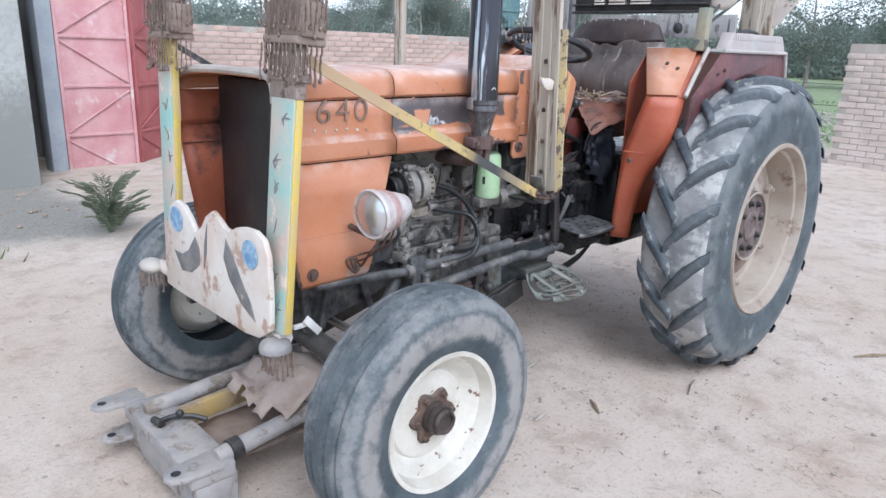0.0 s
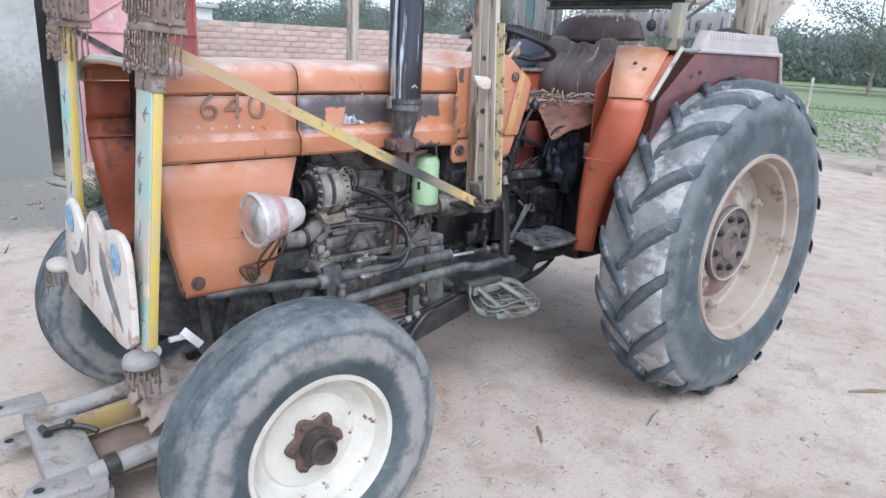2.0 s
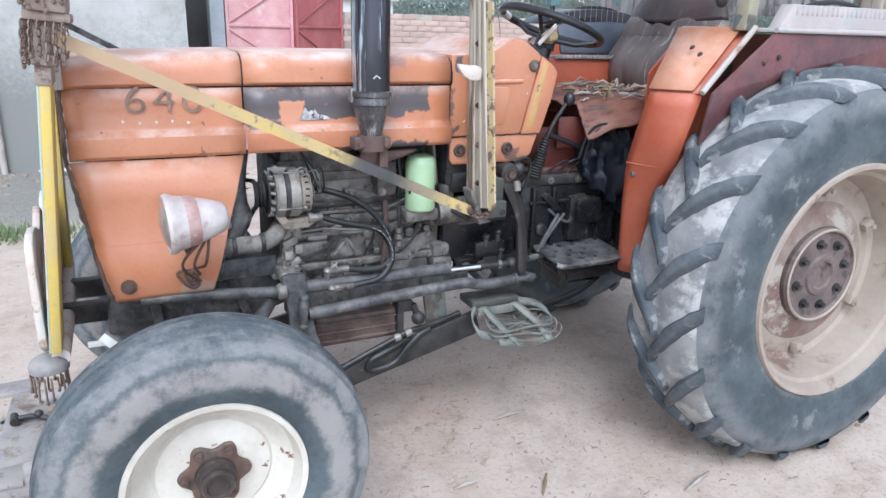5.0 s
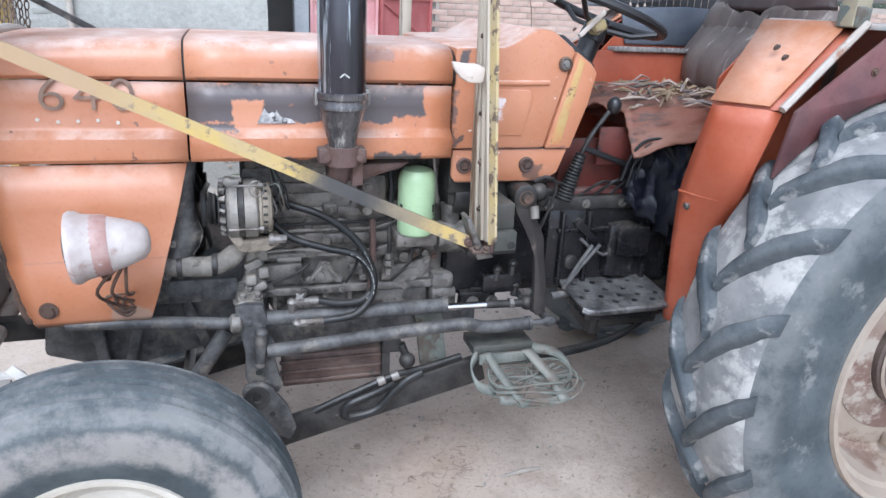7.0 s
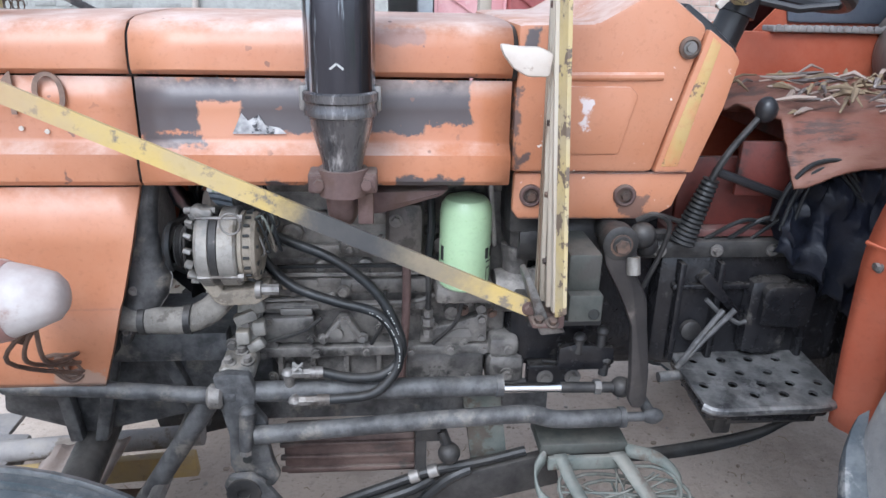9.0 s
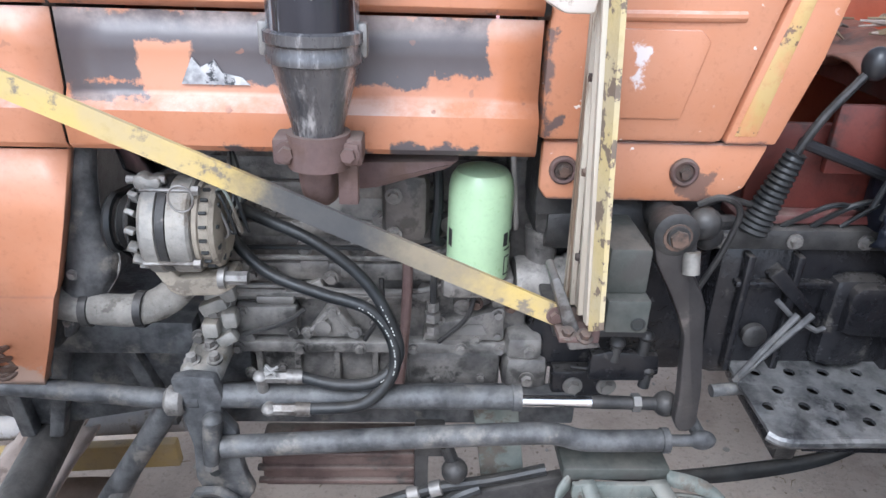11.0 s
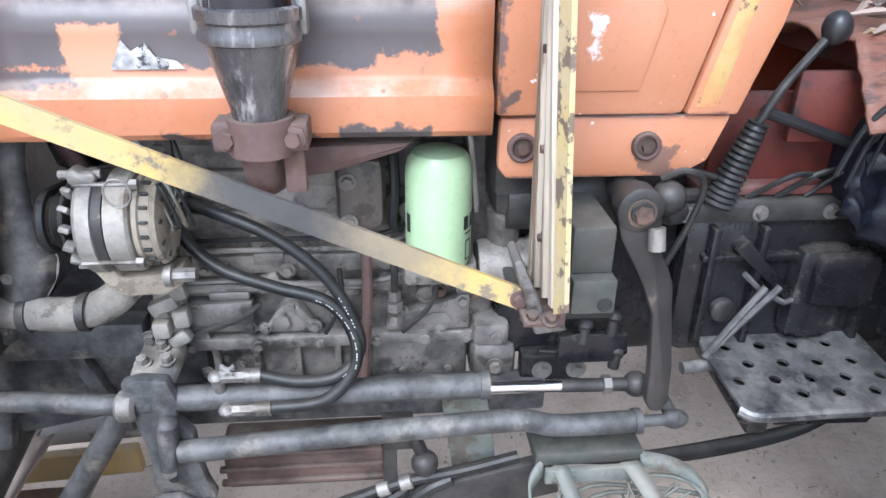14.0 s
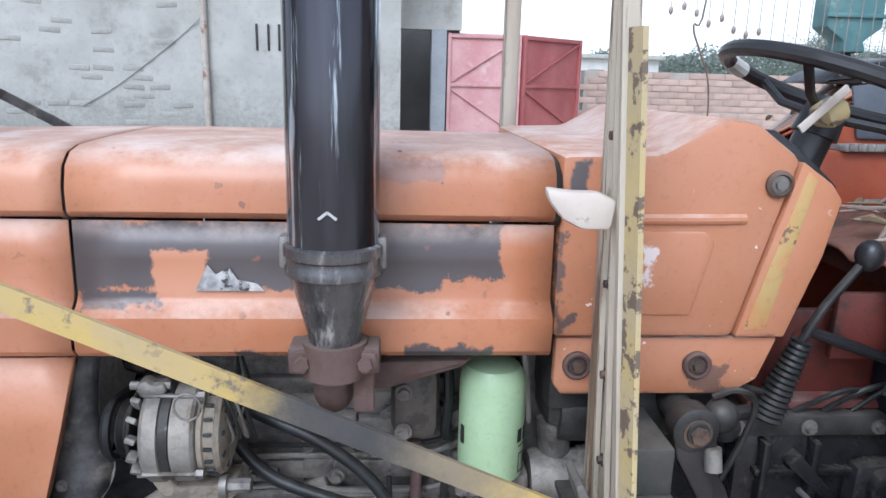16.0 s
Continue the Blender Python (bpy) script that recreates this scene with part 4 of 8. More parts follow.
    part("hub_bead", Build().lathe([(0.163, 0.083 * s), (0.168, 0.088 * s), (0.163, 0.092 * s), (0.157, 0.088 * s), (0.158, 0.083 * s)], disc, "y", 40, True), M_rim_rust, hub, "pale worn hub edge")
    for k in range(8):
        a = 2 * math.pi * (k + 0.3) / 8
        part("wheel_bolt", Build().bolt(disc + Vector((math.cos(a) * 0.115, 0.076 * s, math.sin(a) * 0.115)), (0, s, 0), 0.012, 0.016), M_iron, w)
    for k in range(6):
        a = 2 * math.pi * (k + 0.5) / 6
        q = disc + Vector((math.cos(a) * 0.292, 0.028 * s, math.sin(a) * 0.292))
        part("rim_clamp", Build().box((q.x - 0.022, min(q.y, q.y + 0.03 * s), q.z - 0.016), (q.x + 0.022, max(q.y, q.y + 0.03 * s), q.z + 0.016), 0.005, (0, -math.degrees(a), 0)).bolt(q + Vector((0, 0.03 * s, 0)), (0, s, 0), 0.010, 0.012), M_rim_rust, w)
    part("rust_smear", Build().lathe([(0.172, 0.0600 * s), (0.25, 0.0405 * s), (0.252, 0.0395 * s), (0.172, 0.0590 * s)], disc, "y", 48), M_rust_smear, w, "rust brown stain round the hub")
    return w


def front_wheel(side):
    c = Vector((0.0, 0.70 * side, 0.395))
    s = side
    rim = Build().lathe([(0.212, 0.078 * s), (0.221, 0.083 * s), (0.219, 0.091 * s), (0.206, 0.088 * s), (0.199, 0.070 * s), (0.192, 0.045 * s), (0.172, 0.034 * s), (0.160, 0.010 * s),
                         (0.146, 0.002 * s), (0.138, 0.012 * s), (0.10, 0.022 * s), (0.0, 0.022 * s)], c, "y", 48)
    w = part("front_wheel", rim, M_rim_white, tractor, "front wheel with a chipped white rim", thick=0.005)
    half = [(0.208, 0.078), (0.235, 0.094), (0.275, 0.104), (0.315, 0.106), (0.345, 0.102), (0.36, 0.092), (0.367, 0.09), (0.381, 0.086), (0.388, 0.072), (0.376, 0.067), (0.376, 0.060),
            (0.394, 0.054), (0.397, 0.034), (0.382, 0.030), (0.382, 0.022), (0.399, 0.017)]
    prof = half + [(r, -y) for r, y in half[::-1]]
    part("tyre", Build().lathe(prof, c, "y", 64), M_tyre_front, w, "ribbed dusty front tyre")
    hb = Build()
    pts = [(math.cos(a) * (0.078 + 0.012 * math.cos(6 * a)), math.sin(a) * (0.078 + 0.012 * math.cos(6 * a))) for a in [2 * math.pi * k / 36 for k in range(36)]]
    hb.prism([(c.x + p[0], c.z + p[1]) for p in pts], "y", c.y + 0.020 * s, c.y + 0.036 * s, 0.004)
    part("hub", hb, M_hub, w, "rusty scalloped hub")
    part("hub_cap", Build().lathe([(0.050, 0.034 * s), (0.049, 0.050 * s), (0.043, 0.052 * s), (0.043, 0.058 * s), (0.047, 0.060 * s), (0.045, 0.072 * s), (0.038, 0.074 * s), (0.038, 0.080 * s), (0.041, 0.082 * s), (0.036, 0.092 * s), (0.028, 0.092 * s), (0.026, 0.084 * s), (0.0, 0.084 * s)], c, "y", 24), M_cap_iron, w, "dark greasy hub cap")
    for k in range(6):
        a = 2 * math.pi * k / 6
        part("wheel_bolt", Build().bolt(c + Vector((math.cos(a) * 0.072, 0.034 * s, math.sin(a) * 0.072)), (0, s, 0), 0.009, 0.012), M_hub, w)
    return w


for side in (-1, 1):
    rear_wheel(side)
    front_wheel(side)


def shell(xs, prof, mirror=False):
    """A sheet pressed to the profile (y, z), drawn along x; prof may vary with x."""
    b = Build()
    rows = [[b.bm.verts.new((x, (-y if mirror else y), z)) for y, z in prof(x)] for x in xs]
    for r0, r1 in zip(rows, rows[1:]):
        for k in range(len(r0) - 1):
            b.bm.faces.new((r0[k], r0[k + 1], r1[k + 1], r1[k]))
    bmesh.ops.recalc_face_normals(b.bm, faces=b.bm.faces[:])
    return b


TOP = [(-0.304, 1.297), (-0.312, 1.306), (-0.311, 1.335), (-0.303, 1.362), (-0.284, 1.378), (-0.255, 1.384), (-0.20, 1.386), (-0.10, 1.387), (0.0, 1.387), (0.10, 1.385), (0.20, 1.378),
       (0.255, 1.370), (0.284, 1.362), (0.303, 1.350), (0.311, 1.335), (0.312, 1.306), (0.304, 1.297)]
SIDE = [(-0.300, 1.292), (-0.302, 1.24), (-0.303, 1.192), (-0.308, 1.184), (-0.326, 1.168), (-0.328, 1.150), (-0.326, 1.122), (-0.318, 1.113), (-0.300, 1.110)]


def between(a, b, n):
    return [a + (b - a) * i / n for i in range(n + 1)]


def hood():
    def front_top(x):
        drop = max(0.0, (-0.20 - x) / 0.05) * 0.012
        drop += 0.012 * (0.19 - x) / 0.41
        return [(y, z - drop * (1.0 if z > 1.34 else 0.3)) for y, z in TOP]
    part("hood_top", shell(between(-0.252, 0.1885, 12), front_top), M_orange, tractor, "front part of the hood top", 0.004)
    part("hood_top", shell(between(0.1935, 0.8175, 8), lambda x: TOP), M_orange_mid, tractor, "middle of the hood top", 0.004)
    for mirror in (False, True):
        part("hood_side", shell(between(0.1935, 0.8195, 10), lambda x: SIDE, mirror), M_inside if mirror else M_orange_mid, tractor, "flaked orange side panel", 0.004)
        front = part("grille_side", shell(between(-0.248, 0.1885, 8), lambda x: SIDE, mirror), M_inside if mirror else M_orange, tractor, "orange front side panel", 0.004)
        b = Build()
        s = 1 if mirror else -1
        levels = [(1.108, 0.312, -0.250, 0.183), (1.00, 0.314, -0.236, 0.156), (0.895, 0.314, -0.219, 0.126), (0.882, 0.322, -0.217, 0.122), (0.80, 0.326, -0.201, 0.10), (0.735, 0.324, -0.185, 0.078), (0.715, 0.312, -0.178, 0.07)]
        rows = [[b.bm.verts.new((x0 + (x1 - x0) * i / 8, s * y, z)) for i in range(9)] for z, y, x0, x1 in levels]
        for r0, r1 in zip(rows, rows[1:]):
            for k in range(8):
                b.bm.faces.new((r0[k], r0[k + 1], r1[k + 1], r1[k]))
        rear = [b.bm.verts.new((x1 - 0.004, s * (y - 0.03), z)) for z, y, x0, x1 in levels]
        for i in range(len(levels) - 1):
            b.bm.faces.new((rows[i][8], rear[i], rear[i + 1], rows[i + 1][8]))
        bmesh.ops.recalc_face_normals(b.bm, faces=b.bm.faces[:])
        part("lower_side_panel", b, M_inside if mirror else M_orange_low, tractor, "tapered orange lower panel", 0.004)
        part("panel_bolt", Build().bolt((-0.146, s * 0.327, 0.765), (0, s, 0), 0.014, 0.008), M_hub, front)
    edge = [(-0.256, -0.307, 1.335), (-0.254, -0.300, 1.285), (-0.254, -0.303, 1.20), (-0.255, -0.326, 1.165), (-0.255, -0.322, 1.118), (-0.254, -0.311, 1.10), (-0.240, -0.313, 1.0), (-0.223, -0.314, 0.895), (-0.205, -0.325, 0.80), (-0.190, -0.323, 0.735)]
    ragged = [p + Vector((0.004 * noise.noise(p * 60), 0, 0)) for p in curve_pts(edge, 10)]
    part("front_edge_trim", Build().tube(ragged, 0.007, 6, radii=[0.006 + 0.004 * noise.noise(p * 45) for p in ragged]), M_hub, tractor, "dark rusty ragged edge of the hood front")
    # seams between the hood sheets
    for x in (0.191, 0.8185):
        part("seam_strip", shell([x - 0.008, x + 0.008], lambda q: [(y * 0.984, z - 0.005) for y, z in TOP]), M_iron, tractor, "dark seam under the hood sheets", 0.003)
    part("nose_lip", Build().tube([(-0.252, y, z - 0.014) for y, z in TOP[1:-1]], 0.012, 8), M_white_edge, tractor, "scratched pale lip over the open grille")
    lettering("model_number", "640", 0.104, pose(-0.012, -0.3075, 1.260, 90, 0, 0) @ Matrix.Diagonal((1.18, 1, 1, 1)), M_letter, tractor)
    for x in (-0.115, -0.075, -0.035, 0.005, 0.045):
        part("rivet_dot", Build().cyl((x, -0.3035, 1.205 + 0.004 * math.sin(x * 90)), (x, -0.3065, 1.205 + 0.004 * math.sin(x * 90)), 0.0042, seg=8), M_plate, tractor)
    # torn sticker on the flaked patch
    st = Build().prism([(0.345, 1.20), (0.362, 1.235), (0.372, 1.222), (0.39, 1.232), (0.40, 1.215), (0.425, 1.21), (0.435, 1.20)], "y", -0.3065, -0.3045)
    part("torn_sticker", st, M_sticker, tractor, "torn remains of a pale sticker")


hood()


def cowl():
    side = [(0.826, 1.13), (0.826, 1.386), (0.96, 1.390), (1.045, 1.438), (1.09, 1.432), (1.155, 1.386), (1.088, 1.13)]
    b = Build().prism(side, "y", -0.298, 0.298, 0.011)
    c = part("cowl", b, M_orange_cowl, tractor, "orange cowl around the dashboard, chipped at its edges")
    rear = [(1.158, 1.383), (1.205, 1.352), (1.222, 1.330), (1.206, 1.25), (1.166, 1.13), (1.092, 1.13)]
    part("cowl_rear", Build().prism(rear, "y", -0.2955, 0.2955, 0.004), M_orange_cowl, tractor, "rear edge of the cowl with a yellow worn strip")
    part("worn_strip", Build().prism([(1.166, 1.370), (1.182, 1.358), (1.135, 1.142), (1.104, 1.142)], "y", -0.2968, -0.285, 0.001), M_strip, c, "yellowed scratched paint strip")
    # pressed panel field on the side
    part("pressed_field", Build().prism([(0.90, 1.165), (0.90, 1.285), (1.03, 1.285), (1.045, 1.27), (1.02, 1.165)], "y", -0.3025, -0.295, 0.004), M_orange_cowl, c)
    part("pressed_ridge", Build().tube(curve_pts([(0.89, -0.297, 1.300), (0.95, -0.298, 1.301), (1.03, -0.298, 1.302), (1.085, -0.296, 1.303)], 4), 0.0075, 10), M_orange_cowl, c)
    part("cap_plug", Build().lathe([(0.019, 0), (0.019, -0.006), (0.014, -0.009), (0.012, -0.004), (0.0, -0.004)], (1.125, -0.297, 1.352), "y", 20), M_hub, c)
    part("plug_screw", Build().bolt((1.125, -0.301, 1.352), (0, -1, 0), 0.008, 0.005), M_steel, c)
    fl = Build().prism([(0.835, 1.127), (0.835, 1.055), (0.848, 1.037), (1.10, 1.037), (1.14, 1.06), (1.164, 1.127)], "y", -0.286, -0.270, 0.006)
    f = part("cowl_flange", fl, M_orange_cowl, tractor, "orange lower flange with two large bolts")
    for x in (0.868, 1.045):
        part("flange_washer", Build().lathe([(0.021, 0.0), (0.021, -0.006), (0.018, -0.009), (0.0145, -0.008), (0.013, -0.001), (0, -0.001)], (x, -0.286, 1.085), "y", 22), M_rust, f)
        part("flange_bolt", Build().bolt((x, -0.287, 1.085), (0, -1, 0), 0.0085, 0.010), M_hub, f)
    part("tank_front", Build().box((0.835, -0.262, 1.00), (0.93, 0.26, 1.127), 0.012), M_iron, tractor)
    # dark dash behind the cowl and the column
    part("dashboard", Build().prism([(1.12, 1.425), (1.165, 1.395), (1.225, 1.345), (1.20, 1.33), (1.10, 1.40)], "y", -0.28, 0.28, 0.006), M_black, tractor, "black dashboard edge")


cowl()


def steering_wheel():
    c, ax = Vector((1.357, -0.03, 1.480)), Vector((0.33, 0, 0.944)).normalized()
    u = Vector((0, 1, 0))
    w = ax.cross(u)
    ring = [c + (u * math.cos(a) + w * math.sin(a)) * 0.190 for a in [2 * math.pi * k / 40 for k in range(41)]]
    s = part("steering_wheel", Build().tube(ring, 0.0138, 10, cap=False), M_black, tractor, "black steering wheel with a taped rim")
    for k in range(3):
        a = 2 * math.pi * k / 3 + 0.2
        part("spoke", Build().tube([c - ax * 0.05, c + (u * math.cos(a) + w * math.sin(a)) * 0.11 - ax * 0.035, c + (u * math.cos(a) + w * math.sin(a)) * 0.184], 0.008, 8), M_black, s)
    part("hub", Build().cyl(c - ax * 0.085, c - ax * 0.02, 0.04, 0.032, 20), M_black, s)
    part("column", Build().cyl(c - ax * 0.075, c - ax * 0.45, 0.032, 0.036, 16), M_black, s, "black steering column")
    tape = [c + (u * math.cos(a) + w * math.sin(a)) * 0.190 for a in [0.50 + 0.04 * k for k in range(9)]]
    part("tape", Build().tube(tape, 0.0150, 10), M_paper, s, "white tape on the rim")
    part("switch_box", Build().box((1.285, -0.125, 1.422), (1.33, -0.075, 1.462), 0.012, (0, -30, 12)), M_yellow_chip, s, "taped yellow brown switch box")
    part("card_strip", Build().box((1.225, -0.138, 1.442), (1.325, -0.132, 1.456), 0.002, (0, -42, 6)), M_plate, s, "pale torn card strip")


steering_wheel()


def seat():
    s = part("seat", Build().box((1.72, -0.14, 1.10), (2.06, 0.36, 1.235), 0.045), M_seat, tractor, "torn brown driver's seat")
    def back_at(u, v):
        half = 0.330 - 0.135 * v ** 1.2 - 0.008 * max(0, (v - 0.9) / 0.1) ** 2 - 0.10 * max(0, (0.3 - v) / 0.3) ** 2
        y = -0.015 + 0.04 * v + u * half
        z = 1.252 + 0.313 * v - 0.008 * abs(u) ** 5 * (v > 0.5)
        fold = 0.35 if v > 0.72 else 1.0
        crease = fold * (0.010 * noise.noise(Vector((y * 7, z * 4, 2.0))) + 0.008 * noise.noise(Vector((y * 34, z * 5, 5.0))) + 0.004 * noise.noise(Vector((y * 70, z * 12, 8.0))))
        sag = 0.05 * math.exp(-((v - 0.22) / 0.16) ** 2) * (1 - abs(u) ** 3)
        tuck = 0.008 * math.exp(-((v - 0.52) / 0.035) ** 2)
        bulge = 0.045 * (1 - abs(u) ** 4) * (1 - max(0, (v - 0.8) / 0.2) ** 2 * 0.7)
        return (1.975 + 0.085 * v - bulge - sag + tuck + crease - 0.03 * (1 - v) ** 3, y, z)

    def back_sheet(v0, v1, rows, cols=26):
        b = Build()
        vs = [back_at(-1 + 2 * i / cols, v0 + (v1 - v0) * j / rows) for j in range(rows + 1) for i in range(cols + 1)]
        b.faces(vs, [(j * (cols + 1) + i, (j + 1) * (cols + 1) + i, (j + 1) * (cols + 1) + i + 1, j * (cols + 1) + i + 1) for j in range(rows) for i in range(cols)])
        return b
    bk = part("backrest", back_sheet(0.0, 0.752, 22), M_seat, s, "sagging grey brown backrest cushion with pale creases", 0.085, 60)
    bk.modifiers["thickness"].offset = 1
    bt = part("backrest_top", back_sheet(0.75, 1.0, 8), M_seat_top, s, "smooth dark brown top of the backrest", 0.0835, 60)
    bt.modifiers["thickness"].offset = 1
    seam = [Vector(back_at(-0.9 + 1.8 * i / 16, 0.52)) + Vector((-0.002, 0, 0)) for i in range(17)]
    part("seam", Build().tube(seam, 0.004, 6), M_seat_top, bk)
    rng = random.Random(41)
    for k in range(22):
        u, v, ln = rng.uniform(-0.75, 0.75), rng.choice((rng.uniform(0.12, 0.36), rng.uniform(0.52, 0.74))), rng.uniform(0.12, 0.30)
        pts = [Vector(back_at(u + rng.uniform(-0.05, 0.05), min(0.9, v + ln * q))) + Vector((-0.001, 0, 0)) for q in (0, 0.5, 1)]
        part("cover_tear", Build().tube(pts, 0.003, 5, radii=[0.001, rng.uniform(0.0018, 0.0045), 0.001]), M_sack, bk)
    sheet, n, m = Build(), 28, 40
    vs = []
    for i in range(n + 1):
        x = 1.365 + 0.585 * i / n
        for j in range(m + 1):
            v = j / m
            wr = 0.022 * noise.noise(Vector((x * 7, v * 6, 2.0))) + 0.010 * noise.noise(Vector((x * 19, v * 15, 7.0)))
            if v < 0.25:
                low = 0.088 * (1 + 0.45 * noise.noise(Vector((x * 9, 3.0, 0))))
                vs.append((x, -0.215 - 0.095 * (1 - v / 0.25) ** 0.8 - wr + 0.004 * math.sin(v * 70 + 4 * x), 1.235 - low * (1 - v / 0.25) - 0.03 * max(0.0, (1.50 - x) / 0.135) + 0.003 * math.sin(v * 55 + 9 * x)))
            else:
                vs.append((x, -0.215 + (v - 0.25) / 0.75 * 0.53, 1.235 + wr * 1.3 - 0.03 * max(0.0, (1.50 - x) / 0.135)))
    sheet.faces(vs, [(i * (m + 1) + j, (i + 1) * (m + 1) + j, (i + 1) * (m + 1) + j + 1, i * (m + 1) + j + 1) for i in range(n) for j in range(m)])
    d = part("seat_deck", sheet, M_deck, tractor, "torn dusty sheet deck draped before the seat", 0.006, 60)
    part("deck_board", Build().box((1.40, -0.20, 1.165), (1.95, 0.31, 1.205), 0.006), M_well, d)
    rng = random.Random(3)
    for k in range(90):
        x, y, a, ln = rng.uniform(1.38, 1.76), rng.uniform(-0.24, 0.14), rng.uniform(-1.2, 1.2), rng.uniform(0.025, 0.11)
        dx, dy = math.cos(a) * ln / 2, math.sin(a) * ln / 2
        z = 1.240 + rng.uniform(0, 0.03) - 0.2 * max(0, -0.20 - y) - 0.03 * max(0.0, (1.50 - x) / 0.135)
        part("deck_scrap", Build().tube([(x - dx, y - dy, z), (x, y, z + rng.uniform(0, 0.02)), (x + dx, y + dy, z + rng.uniform(-0.01, 0.015))], 0.004, 5, radii=[0.002, rng.uniform(0.003, 0.008), 0.002]), (M_straw, M_seat, M_sack, M_straw)[k % 4] if k % 11 else M_sack, d)
    part("deck_side", Build().box((1.30, -0.21, 1.06), (1.95, -0.195, 1.17), 0.004), M_well, tractor, "dark red deck side")
    part("foot_well", Build().box((1.20, -0.17, 0.985), (1.75, -0.155, 1.13), 0.004), M_well, tractor, "dark red foot well plate")
    rg = Build()
    n = 20
    vs = []
    for i in range(n + 1):
        for j in range(n + 1):
            q = Vector((i * 0.24, j * 0.11, 4.0))
            hang = (0.14 + 0.20 * i / n) * (1 + 0.18 * noise.noise(Vector((i * 0.45, 9.0, 0))))
            vs.append((1.375 + 0.215 * i / n + 0.014 * noise.noise(q * 1.4), -0.262 - 0.045 * noise.noise(q * 1.2) - 0.018 * noise.noise(q * 3.0), 1.105 + 0.035 * i / n - hang * j / n + 0.012 * noise.noise(Vector((i * 0.6, 1.0, 0)))))
    rg.faces(vs, [(i * (n + 1) + j, (i + 1) * (n + 1) + j, (i + 1) * (n + 1) + j + 1, i * (n + 1) + j + 1) for i in range(n) for j in range(n)])
    part("battery_bag", Build().box((1.40, -0.235, 0.95), (1.56, -0.15, 1.11), 0.035), M_rag, tractor, "dark wrapped box under the deck")
    for k in range(3):
        part("cable_arch", Build().tube(curve_pts([(1.35 + 0.02 * k, -0.275, 1.03 - 0.02 * k), (1.365 + 0.02 * k, -0.285, 1.10), (1.40 + 0.02 * k, -0.29, 1.145 - 0.008 * k), (1.46, -0.29, 1.15 - 0.012 * k), (1.50 + 0.01 * k, -0.285, 1.11 - 0.02 * k)], 6), 0.0045 - 0.0007 * k, 8), M_hose, tractor)
    part("hanging_cloth", rg, M_rag, tractor, "dark navy cloth hung beside the deck", 0.006, 60)


seat()


